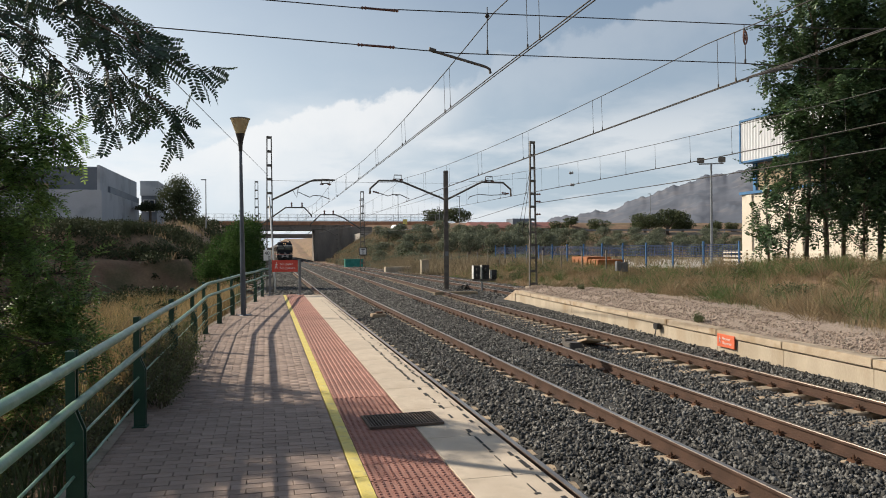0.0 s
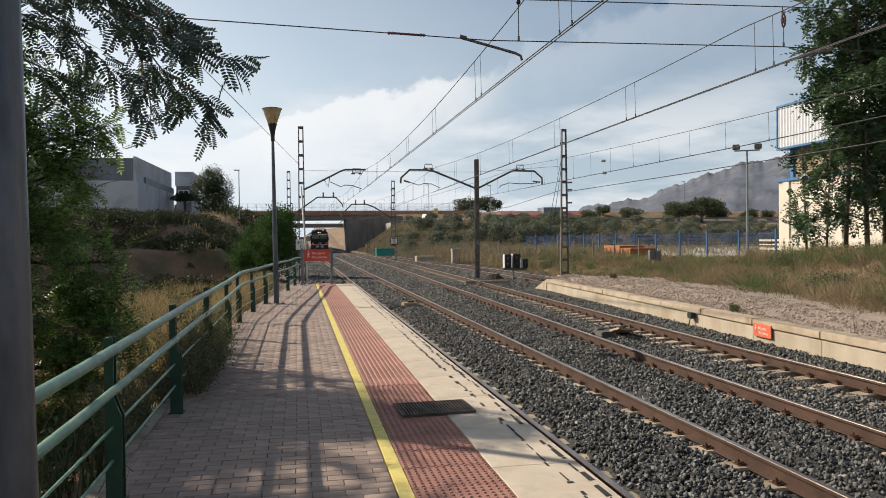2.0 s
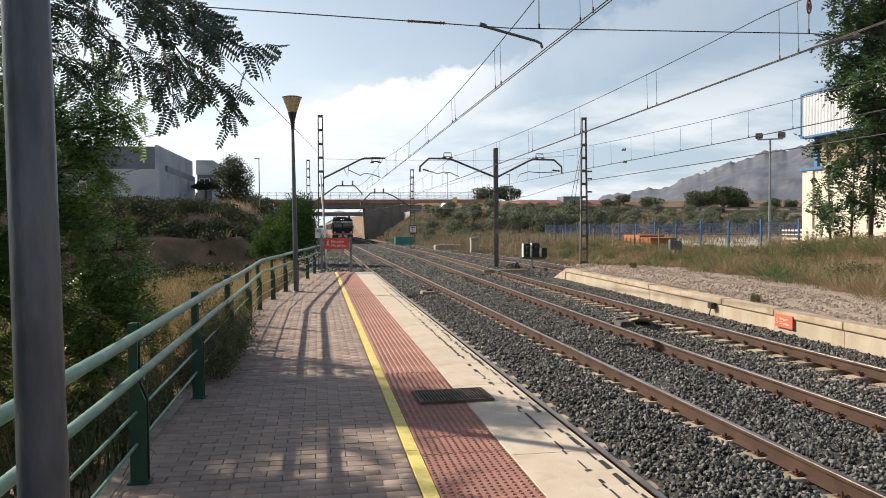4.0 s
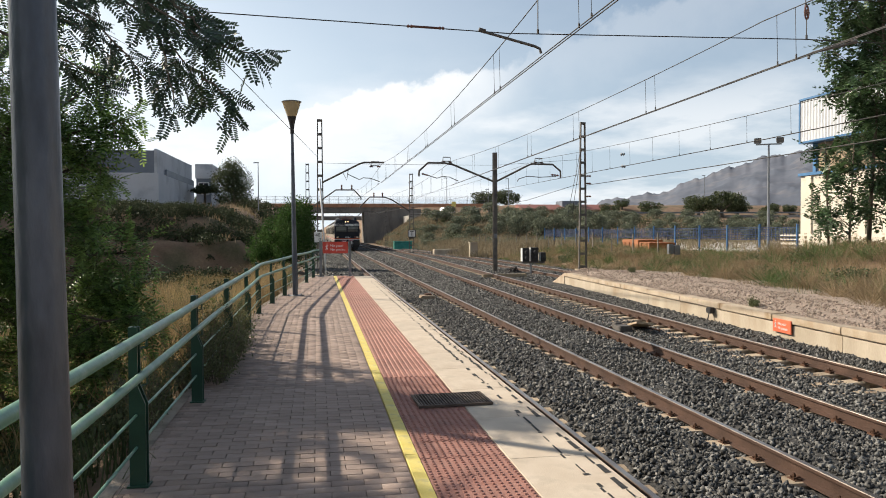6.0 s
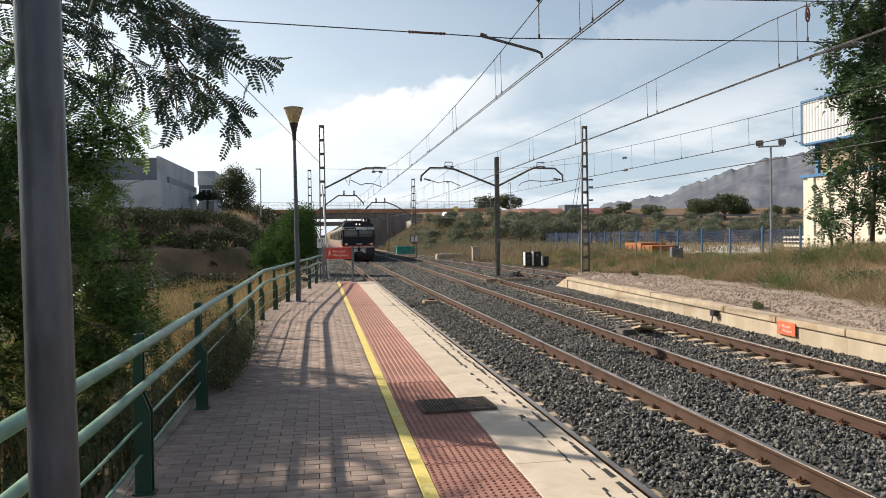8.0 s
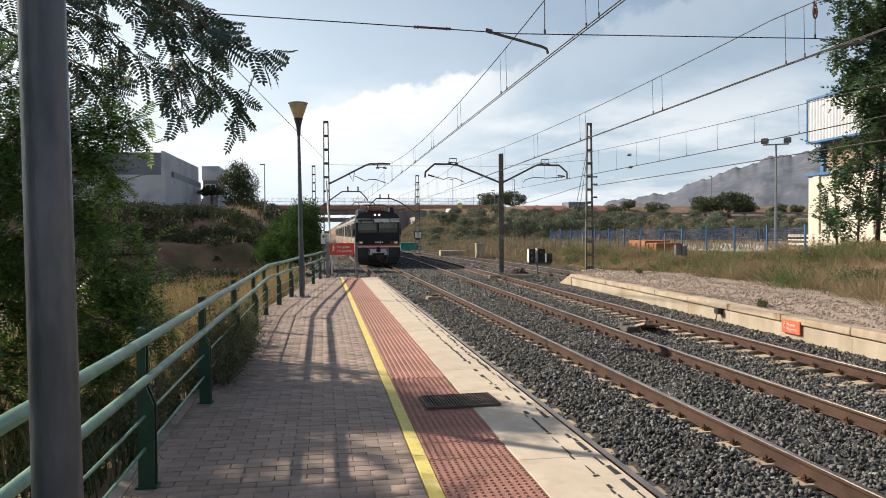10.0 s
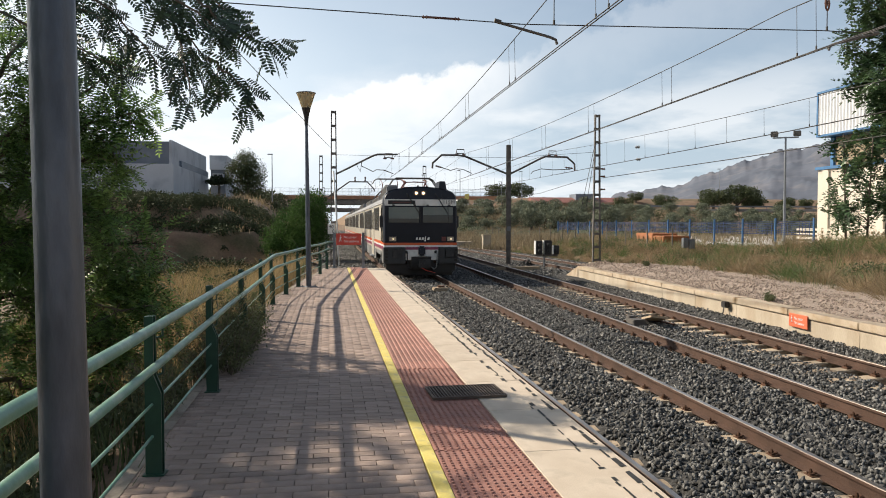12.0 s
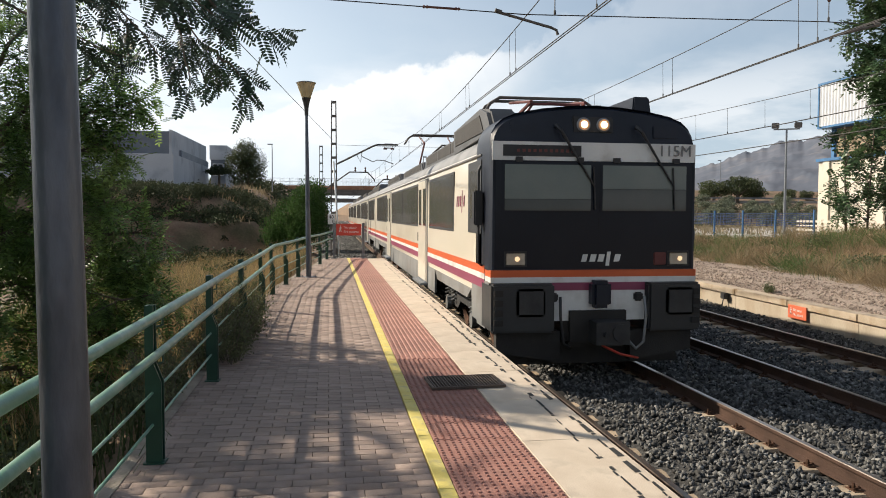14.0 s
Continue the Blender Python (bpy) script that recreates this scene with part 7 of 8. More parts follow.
def shrub_tree(name, base, h, w, label, material, seed, n=900, leaf=0.2, trunk=0.3, blobs=9, conical=False, cat="tree"):
    rng = np.random.default_rng(seed)
    e = thing(name, base, label, cat)
    bm = bm_new()
    tube(bm, [(0, 0, -0.3), (0.03 * w, 0, h * trunk), (0.0, 0.04 * w, h * 0.7)], [0.05 * w + 0.03, 0.035 * w + 0.02, 0.012 * w], 7)
    for i in range(4):
        a = rng.uniform(0, 6.28)
        tube(bm, [(0, 0, h * trunk), (0.3 * w * math.cos(a), 0.3 * w * math.sin(a), h * (trunk + 0.3))], [0.025 * w, 0.008 * w], 5)
    part("trunk", bm, M["bark"], e, smooth="all")
    bl = []
    for i in range(blobs):
        t = rng.random()
        a = rng.uniform(0, 6.28)
        if conical:
            z = h * (0.12 + 0.8 * t)
            R = w * 0.5 * (1 - 0.8 * t)
            bl.append((R * 0.5 * math.cos(a), R * 0.5 * math.sin(a), z, R * 0.75, R * 0.75, h * 0.13))
        else:
            z = h * (trunk + (1 - trunk) * (0.2 + 0.6 * t))
            R = w * 0.5 * math.sqrt(max(0.1, 1 - (2 * t - 0.9) ** 2))
            s = rng.uniform(0.30, 0.5)
            bl.append((R * 0.62 * math.cos(a), R * 0.62 * math.sin(a), z, w * s * 0.62, w * s * 0.62, h * (1 - trunk) * s * 0.6))
    v, f = leaf_cloud(bl, n, leaf, seed)
    raw("crown", v, f, M[material], e)["kind"] = "stuff"
    return e


def gz(x, y):
    return float(ground_z(x, y))


shrub_tree("bush", (-1.35, 46, gz(-1.35, 46)), 4.3, 3.3, "dense bright green bush beside the track", "leaf_bush", 5, 20000, 0.095, 0.05, 22, cat="bush")
shrub_tree("bush", (-2.7, 47.5, gz(-2.7, 47.5)), 3.5, 2.8, "dense bright green bush beside the track", "leaf_bush", 6, 13000, 0.095, 0.05, 16, cat="bush")
shrub_tree("cypress_tree", (-9.4, 88, 4.0), 5.9, 4.6, "bushy dark conifer beside the warehouse", "leaf_pine", 7, 12000, 0.16, 0.05, 24)
shrub_tree("umbrella_pine", (-13.2, 92, 4.2), 3.2, 3.2, "small umbrella-shaped pine beside the warehouse", "leaf_dark", 8, 1200, 0.25, 0.6, 8)

# olive trees on the bank, three kinds copied
olives = [shrub_tree("olive_tree", (30 + 6 * i, 108, gz(30 + 6 * i, 108)), 3.6 + 0.4 * i, 4.2, "round grey-green olive tree on the dry bank", "leaf_olive", 60 + i, 1500, 0.26, 0.22, 12) for i in range(3)]
for o in olives:
    o["group"] = "olive trees"
rr = random.Random(4)
for row in range(4):
    for i in range(23):
        x = 17 + 3.5 * i + rr.uniform(-1.2, 1.2) + 2 * row
        y = 112 + 11 * row + rr.uniform(-3, 3) - 0.05 * x
        if x > 96:
            continue
        o = copy_thing(olives[rr.randrange(3)], pose(x, y, gz(x, y) - 0.1, 0, 0, rr.uniform(0, 360)))
        s = rr.uniform(0.60, 0.92)
        o.scale = (s, s, s * rr.uniform(0.8, 1.0))

darks = [shrub_tree("pine_tree", (47 + 6.5 * i, 205, 7.4), 6.0, 8.5, "dark rounded tree on the skyline", "leaf_pine", 70 + i, 4200, 0.34, 0.25, 12) for i in range(2)]
for o in darks:
    o["group"] = "skyline trees"
for x, y, s in ((62, 150, 0.62), (80, 168, 0.7), (88, 160, 0.95), (93, 158, 1.05), (98, 160, 0.8), (104, 170, 0.55), (112, 168, 0.6), (120, 172, 0.5), (76, 176, 0.5), (66, 225, 0.35)):
    o = copy_thing(darks[int(x) % 2], pose(x, y, gz(x, y) - 0.2, 0, 0, x * 37))
    o.scale = (s, s, s)

# shrubs of the slopes: joined low foliage
def slope_shrubs(name, n, xr, yr, hgt, leaf, per, material, label, seed, ok=None):
    rng = np.random.default_rng(seed)
    bl = []
    while len(bl) < n:
        x, y = rng.uniform(*xr), rng.uniform(*yr)
        if ok and not ok(x, y):
            continue
        h = hgt * rng.uniform(0.45, 1.2)
        bl.append((x, y, gz(x, y) + 0.3 * h, h * rng.uniform(0.6, 1.3), h * rng.uniform(0.6, 1.3), 0.62 * h))
    v, f = leaf_cloud(bl, n * per, leaf, seed)
    tagged(raw(name, v, f, M[material]), label, "shrubs", kind="stuff")


slope_shrubs("slope_shrubs", 640, (-34, -4.5), (48.5, 63), 0.9, 0.12, 230, "leaf_dark", "dark low shrubs covering the slope", 31, lambda x, y: y > 49.6 + 0.5 * max(-30, min(6, x + 8)))
slope_shrubs("slope_shrubs", 70, (-22, -3.5), (44, 52), 0.7, 0.16, 110, "leaf_dark", "low shrubs at the foot of the earth bank", 32)
slope_shrubs("slope_shrubs", 90, (-22, -2.5), (80, 160), 1.6, 0.3, 110, "leaf_dark", "dark low shrubs covering the slope", 33, lambda x, y: not (-40 < x < -8 and 73 < y < 106))
slope_shrubs("bank_shrubs", 150, (16, 95), (98, 150), 1.3, 0.17, 260, "leaf_bank", "dark shrubs on the bank below the road", 34)
slope_shrubs("bank_shrubs", 170, (12.5, 40), (84, 158), 1.2, 0.16, 240, "leaf_olive", "grey-green shrubs on the bank below the road", 35)
slope_shrubs("field_shrubs", 46, (-4.2, -1.5), (0.5, 8.5), 0.42, 0.05, 420, "leaf_weed", "dark weeds below the platform rim", 37)
slope_shrubs("field_shrubs", 60, (-14, -2.6), (38, 47), 0.9, 0.14, 200, "leaf_dark", "dark shrubs before the earth bank", 38)
slope_shrubs("verge_shrubs", 110, (14.5, 28), (14, 56), 0.55, 0.07, 420, "leaf_weed", "green weeds on the verge", 39)
slope_shrubs("verge_shrubs", 120, (15, 28.5), (14, 58), 0.5, 0.06, 420, "straw2", "bushy brown dry plants on the verge", 40)
slope_shrubs("field_shrubs", 40, (-7, -2.0), (14, 42), 0.6, 0.10, 200, "leaf_bush", "weeds in the dry field below the platform", 36)


# grass
def blades(name, x, y, z, h, w, material, label, seed):
    rng = np.random.default_rng(seed)
    n = len(x)
    a, b = rng.uniform(0, 6.28, n), rng.uniform(0, 6.28, n)
    ln = h * (0.5 + 0.7 * rng.random(n))
    bend = ln * rng.uniform(0.1, 0.55, n)
    p = np.stack([x, y, z], 1)
    s = np.stack([np.cos(a), np.sin(a), 0 * a], 1) * (w / 2)
    d = np.stack([np.cos(b), np.sin(b), 0 * b], 1)
    up = np.array([0, 0, 1.0])
    mid = p + d * (bend * 0.35)[:, None] + up * (ln * 0.6)[:, None]
    tip = p + d * bend[:, None] + up * ln[:, None]
    vs = np.stack([p - s, p + s, mid + s * 0.75, tip, mid - s * 0.75], 1).reshape(-1, 3)
    i = np.arange(n)[:, None] * 5
    tri = i + [4, 2, 3]
    me_ob = raw(name, vs, np.concatenate([i + [0, 1, 2], i + [0, 2, 4], tri], 0), M[material])
    tagged(me_ob, label, "grass", kind="stuff")


def tufts(rng, n, xr, yr, k=9, s=0.16, ok=None):
    x, y = rng.uniform(*xr, n), rng.uniform(*yr, n)
    if ok is not None:
        m = ok(x, y)
        x, y = x[m], y[m]
    x, y = np.repeat(x, k), np.repeat(y, k)
    return x + rng.normal(size=len(x)) * s, y + rng.normal(size=len(y)) * s


rng_g = np.random.default_rng(77)
# verge behind the low platform
verge = lambda x, y: (x > np.where(y < 30, np.interp(y, [0, 12, 16, 21, 25, 28, 30], [9.9, 10.9, 12.1, 13.3, 13.6, 13.1, 13.3]), 14.6)) & (x < 30)
for nm, mt, n, h, sd, lab in (("verge_grass", "straw2", 5200, 0.36, 1, "brown dry grass on the verge"), ("verge_grass", "straw", 1100, 0.34, 2, "pale dry grass on the verge"), ("verge_grass", "grass", 4600, 0.36, 3, "green weeds among the dry grass")):
    x, y = tufts(rng_g, n, (10, 29), (9, 62), 20, 0.20, verge)
    if mt == "grass":
        keep = (np.sin(0.55 * x + 1.0) * np.sin(0.33 * y + 0.5) > -0.1) | (rng_g.random(len(x)) < 0.15)
        x, y = x[keep], y[keep]
    z = np.where((y < 29.5) & (x < edge2_x(y) + 4.9), np.maximum(ground_z(x, y), plat2_z(x, y)), ground_z(x, y))
    blades(nm, x, y, z - 0.03, h * (0.75 + 0.45 * np.sin(0.9 * x + 0.4 * y) * np.sin(0.5 * y)), 0.009, mt, lab, sd)
# rounded broom-like plants: many thin stems from one root
def brooms(name, n, xr, yr, hgt, material, label, seed, per=120):
    rng = np.random.default_rng(seed)
    x, y = rng.uniform(*xr, n), rng.uniform(*yr, n)
    ok = verge(x, y)
    x, y = x[ok], y[ok]
    m = len(x)
    z = np.where((y < 29.5) & (x < edge2_x(y) + 4.9), np.maximum(ground_z(x, y), plat2_z(x, y)), ground_z(x, y))
    size = np.repeat(hgt * rng.uniform(0.5, 1.2, m), per)
    root = np.repeat(np.stack([x, y, z - 0.03], 1), per, 0)
    k = len(root)
    d = rng.normal(size=(k, 3)) * (0.75, 0.75, 0.35); d[:, 2] = np.abs(d[:, 2]) + 0.45
    d /= np.linalg.norm(d, axis=1)[:, None]
    root = root + d * (size * 0.25)[:, None] * rng.random(k)[:, None]
    tip = root + d * size[:, None] * rng.uniform(0.6, 1.1, k)[:, None]
    side = np.cross(d, rng.normal(size=(k, 3))); side /= np.linalg.norm(side, axis=1)[:, None]
    mid = (root + tip) / 2
    v = np.stack([root, mid + side * 0.0045, tip, mid - side * 0.0045], 1).reshape(-1, 3)
    tagged(raw(name, v, np.arange(4 * k).reshape(-1, 4), M[material]), label, "shrubs", kind="stuff")


brooms("verge_brooms", 480, (10.5, 29), (12, 60), 0.8, "grass_fresh", "soft green broom-like plants on the verge", 51)
brooms("verge_brooms", 900, (10.5, 29), (12, 60), 0.7, "straw2", "soft brown dry bushes on the verge", 52)
# bank and far verge
x, y = tufts(rng_g, 3200, (14.8, 80), (60, 165), 9, 0.5)
blades("bank_grass", x, y, ground_z(x, y) - 0.05, 0.8, 0.08, "straw3", "dry grass on the bank below the road", 4)
x, y = tufts(rng_g, 3600, (12.6, 32), (62, 160), 14, 0.4)
blades("bank_grass", x, y, ground_z(x, y) - 0.05, 0.9, 0.05, "straw3", "brown dry grass on the bank beside the track", 5)
# the field below the platform
x, y = tufts(rng_g, 3400, (-9, -1.45), (7.5, 46), 10, 0.16, lambda x, y: x < np.interp(y, [0, 14.6, 26, 27, 60], [-1.45, -1.45, -0.6, -1.2, -1.2]))
blades("field_grass", x, y, ground_z(x, y) - 0.04, 0.62, 0.016, "straw", "tall pale dry grass below the platform", 6)
x, y = tufts(rng_g, 2200, (-9, -1.3), (1, 46), 10, 0.16)
blades("field_grass", x, y, ground_z(x, y) - 0.04, 0.55, 0.016, "grass", "green weeds in the dry grass below the platform", 7)
x, y = tufts(rng_g, 330, (-1.75, -1.2), (8.5, 26), 9, 0.09, lambda x, y: x < np.interp(y, [0, 14.6, 26], [-1.25, -1.25, -0.3]))
blades("rim_grass", x, y, np.full(len(x), -0.35), 0.95, 0.010, "straw", "tall dry stalks along the platform rim", 8)
x, y = tufts(rng_g, 900, (-30, -4), (50, 110), 9, 0.4)
blades("slope_grass", x, y, ground_z(x, y) - 0.05, 0.6, 0.06, "straw2", "dry grass tufts on the slope", 9)


def weed(x, y, h, seed, label, spread=1.0):
    rng = np.random.default_rng(seed)
    e = thing("weed_bush", (x, y, 0.0 if x < 5 else float(plat2_z(x, y))), label, "weed", "weeds at the railing")
    bm = bm_new()
    P = []
    for i in range(34):
        a, t = rng.uniform(0, 6.28), rng.uniform(0.3, 1.0)
        tip = np.array([math.cos(a) * 0.34 * t * spread, math.sin(a) * 0.6 * t * spread, h * rng.uniform(0.35, 1.0)])
        tube(bm, [(0.1 * tip[0], 0.3 * tip[1], -0.1), tuple(tip * [0.5, 0.7, 0.6]), tuple(tip)], [0.005, 0.003, 0.0015], 4)
        u = rng.uniform(0.2, 1, 60)
        P.append(np.stack([0.1 * tip[0] + 0.9 * tip[0] * u, tip[1] * (0.3 + 0.7 * u), tip[2] * u], 1))
    part("stem", bm, M["bark"], e)
    P = np.concatenate(P)
    P = P + rng.normal(size=P.shape) * 0.028
    v, f = scatter(LV * np.array([0.5, 1, 1], np.float32), LF, frames(len(P), P, 0.018 + 0.03 * rng.random(len(P))))
    raw("leaves", v, f, M["leaf_weed"], e)["kind"] = "stuff"


for i, (x, y, h) in enumerate(((-1.22, 7.5, 0.55), (-1.2, 8.2, 0.8), (-1.10, 8.9, 0.6), (-1.18, 9.6, 0.85), (-1.08, 10.2, 0.6), (-1.2, 10.9, 0.7), (-1.28, 11.8, 0.55), (-1.35, 6.2, 0.5), (-1.4, 13.2, 0.5), (-1.02, 7.9, 0.5), (-0.99, 8.7, 0.65), (-1.0, 9.4, 0.5))):
    weed(x, y, h, 300 + i, "dark straggly weed growing through the railing")
for i, (x, y) in enumerate(((11.6, 25.9), (9.55, 14.9))):
    weed(x, y, 0.2, 320 + i, "small dry weed on the low platform", 0.35)


# ---- small railway things ----
def dwarf_signal():
    e = thing("dwarf_signal", (11.15, 37.6, MZ - 0.30), "low railway signal with three black lamp boxes", "signal")
    bm = bm_new()
    tube(bm, [(0, 0, 0), (0, 0, 1.0)], 0.05, 10)
    box(bm, -0.2, 0.2, -0.2, 0.2, -0.05, 0.22)
    part("post", bm, M["galv"], e)
    bm = bm_new()
    box(bm, -0.55, 0.75, -0.06, 0.06, 0.98, 1.08)
    part("bracket", bm, M["mast"], e)
    for x, w, h in ((-0.28, 0.34, 0.72), (0.20, 0.40, 0.74), (0.66, 0.28, 0.48)):
        bm = bm_new()
        box(bm, x - w / 2, x + w / 2, -0.12, 0.18, 1.08, 1.08 + h)
        c = part("lamp_box", bm, M["black"], e, bevel=0.02)
        for z in ((0.2, 0.5) if h > 0.6 else (0.24,)):
            bm = bm_new()
            tube(bm, [(x, -0.30, 1.08 + z * h / 0.72), (x, -0.12, 1.08 + z * h / 0.72)], 0.09, 12)
            part("hood", bm, M["black"], c)
        bm = bm_new()
        box(bm, x - w / 2 - 0.04, x - w / 2 - 0.01, -0.1, 0.2, 1.1, 1.08 + h)
        part("side_plate", bm, M["white"], c, "pale side plate")


dwarf_signal()


def cabinet():
    e = thing("relay_cabinet", (13.55, 63.3, -0.95), "narrow pale concrete relay cabinet beside the siding", "cabinet")
    bm = bm_new()
    box(bm, -0.33, 0.33, -0.30, 0.30, 0, 1.45)
    part("body", bm, M["conc"], e, bevel=0.03)
    bm = bm_new()
    box(bm, -0.38, 0.38, -0.35, 0.35, 1.45, 1.56)
    part("lid", bm, M["conc"], e, bevel=0.02)
    bm = bm_new()
    box(bm, -0.28, 0.26, -0.322, -0.302, 0.1, 1.38)
    part("door", bm, M["conc"], e)
    w = thing("low_wall", (12.9, 72, -0.95), "low weathered concrete block beside the siding", "wall")
    bm = bm_new()
    box(bm, -1.5, 1.1, -0.6, 0.6, 0, 0.75)
    part("block", bm, M["conc"], w, bevel=0.05)
    for i in range(6):
        t = thing("cable_trough", (11.2 - 0.35 * i, 78 + 4 * i, -0.9), "pale concrete cable trough lid", "cable trough", "cable troughs")
        bm = bm_new()
        box(bm, -0.25, 0.25, -1.9, 1.9, 0.0, 0.22)
        part("lid", bm, M["conc"], t, bevel=0.02)
        t.matrix_basis = pose(13.6 - 0.28 * i, 78 + 4 * i, -0.95, 0, 0, 3)


cabinet()


def t_sign():
    e = thing("t_sign", (9.78, 76.2, 0), "white square board with a black T on the mast", "sign")
    bm = bm_new()
    box(bm, -0.42, 0.42, -0.03, 0.03, 0.95, 1.75)
    part("board", bm, M["black"], e)
    bm = bm_new()
    box(bm, -0.34, 0.34, -0.045, -0.03, 1.03, 1.67)
    part("face", bm, M["white"], e, "white face")
    words("letter", "T", 0.72, pose(0.0, -0.05, 1.1, 90), M["black"], e, 0.004, "CENTER")
    b = thing("container", (11.0, 95, -0.95), "teal plastic container beside the track", "container")
    bm = bm_new()
    box(bm, -1.15, 1.15, -0.6, 0.6, 0.1, 1.15)
    part("body", bm, M["teal"], b, bevel=0.06)
    bm = bm_new()
    box(bm, -1.22, 1.22, -0.66, 0.66, 1.15, 1.28)
    part("lid", bm, M["teal"], b, bevel=0.04)
    k = thing("kilometre_board", (0.13, 40.0, 0), "white kilometre board with black figures on the mast", "sign")
    bm = bm_new()
    box(bm, -0.24, 0.16, -0.02, 0.02, 1.0, 1.55)
    part("board", bm, M["white"], k, bevel=0.005)
    words("figure", "40", 0.26, pose(-0.19, -0.03, 1.3, 90), M["black"], k, 0.003)
    words("figure", "0", 0.26, pose(-0.02, -0.03, 1.06, 90), M["black"], k, 0.003)
    p = thing("white_pole", (0.42, 39.8, MZ), "thin pale leaning pole beside the lattice mast", "pole")
    bm = bm_new()
    tube(bm, [(0.08, 0, -0.2), (-0.05, 0, 2.4), (-0.22, 0, 5.2)], 0.045, 8)
    part("shaft", bm, M["white"], p, smooth="all")


t_sign()


def meter_box():
    e = thing("meter_box", (19.0, 37.2, gz(19.0, 37.2) - 0.35), "grey electrical box on a short post in the grass", "electrical box")
    bm = bm_new()
    box(bm, -0.06, 0.06, -0.06, 0.06, -0.3, 1.1)
    part("post", bm, M["tan"], e)
    bm = bm_new()
    box(bm, -0.30, -0.02, -0.16, 0.10, 0.75, 1.28)
    part("box", bm, M["galv"], e, bevel=0.02)
    bm = bm_new()
    box(bm, 0.03, 0.36, -0.16, 0.12, 0.70, 1.22)
    part("box", bm, M["galv"], e, bevel=0.02)


meter_box()


def rail_boxes():
    e = thing("point_machine", (7.1, 15.7, -0.74), "grey box and tilted wooden plank between the rails", "point machine")
    bm = bm_new()
    box(bm, -0.42, -0.12, -0.15, 0.2, 0, 0.13)
    part("case", bm, M["mast"], e, bevel=0.02)
    bm = bm_new()
    box(bm, -0.38, -0.2, 0.22, 0.42, 0, 0.17)
    part("case", bm, M["mast"], e, bevel=0.02)
    bm = bm_new()
    box(bm, -0.19, 0.19, -0.62, 0.52, 0.0, 0.045)
    p = part("plank", bm, M["plank"], e, "worn wooden plank")
    p.matrix_basis = pose(0.12, 0.0, 0.115, -10, 6, -14)
    bm = bm_new()
    tube(bm, [(-0.5, 0.3, 0.03), (-0.1, 0.7, 0.05), (0.3, 0.6, 0.04), (0.45, -0.3, 0.03)], 0.03, 6)
    part("cable", bm, M["clip"], e)
    f = thing("rail_block", (3.72, 24.7, -0.78), "weathered concrete block lying between the rails", "concrete block")
    bm = bm_new()
    box(bm, -0.28, 0.22, -0.3, 0.3, 0, 0.16)
    part("block", bm, M["sleeper"], f, bevel=0.03)
    bm = bm_new()
    box(bm, -0.12, 0.12, -0.1, 0.14, 0.16, 0.22)
    part("cap", bm, M["clip"], f, bevel=0.02)
    g = thing("timber_baulk", (8.9, 35.2, -0.76), "dark timber baulk at the foot of the catenary post", "timber")
    bm = bm_new()
    box(bm, -0.9, 1.3, -0.12, 0.12, 0, 0.2)
    part("beam", bm, M["tan"], g, bevel=0.02)
    h = thing("cable_heap", (10.5, 39.0, -0.78), "heap of dark cables and clamps at the post foot", "cables")
    bm = bm_new()
    for k in range(7):
        a = k * 0.9
        tube(bm, [(0.5 * math.cos(a), 0.3 * math.sin(a), 0.04), (0.2 * math.cos(a + 1), 0.2 * math.sin(a), 0.22 + 0.03 * k), (0.5 * math.cos(a + 2), 0.3 * math.sin(a + 2), 0.04)], 0.035, 6)
    part("coil", bm, M["black"], h, smooth="all")


M["plank"] = mat("worn_plank", (0.27, 0.20, 0.13), (0.40, 0.31, 0.21), 5, 0.85, bump=0.3, stretch=(4, 0.5, 1))
rail_boxes()


def yard_things():
    y = thing("skip", (24.55, 52.2, gz(25.3, 52) - 0.40), "long rusty orange steel skip in the yard", "skip", rz=80)
    bm = bm_new()
    for a, b, h in ((-4.0, -1.2, 1.35), (-1.1, 4.0, 1.5)):
        prism(bm, [(a + 0.3, 0.3), (b - 0.3, 0.3), (b, h), (a, h)], "y", -0.9, 0.9)
    part("body", bm, M["rustbin"], y, bevel=0.04)
    bm = bm_new()
    for x in (-3.4, -2.0, 0.2, 1.6, 3.0):
        box(bm, x - 0.06, x + 0.06, -0.97, 0.97, 0.35, 1.3)
    part("rib", bm, M["rustbin"], y)
    bm = bm_new()
    box(bm, 29.6, 75, 46, 96, -0.6, -0.12)
    tagged(part("yard_slab", bm, M["yard"]), "pale concrete yard behind the blue fence", "yard", kind="structure")
    pole = thing("utility_pole", (-2.92, 8.5, -1.3), "weathered grey concrete pole behind the trees", "utility pole")
    bm = bm_new()
    tube(bm, [(0, 0, -0.3), (-0.02, 0, 4), (-0.05, 0, 6.4)], [0.065, 0.058, 0.052], 12)
    part("shaft", bm, M["conc_grey"], pole, smooth="all")


M["yard"] = mat("pale_yard_concrete", (0.320, 0.296, 0.264), (0.400, 0.376, 0.336), 0.2, 0.9, bump=0.1, bscale=5)
M["conc_grey"] = mat("grey_concrete", (0.20, 0.20, 0.20), (0.28, 0.28, 0.28), 1.5, 0.9, bump=0.2)
yard_things()


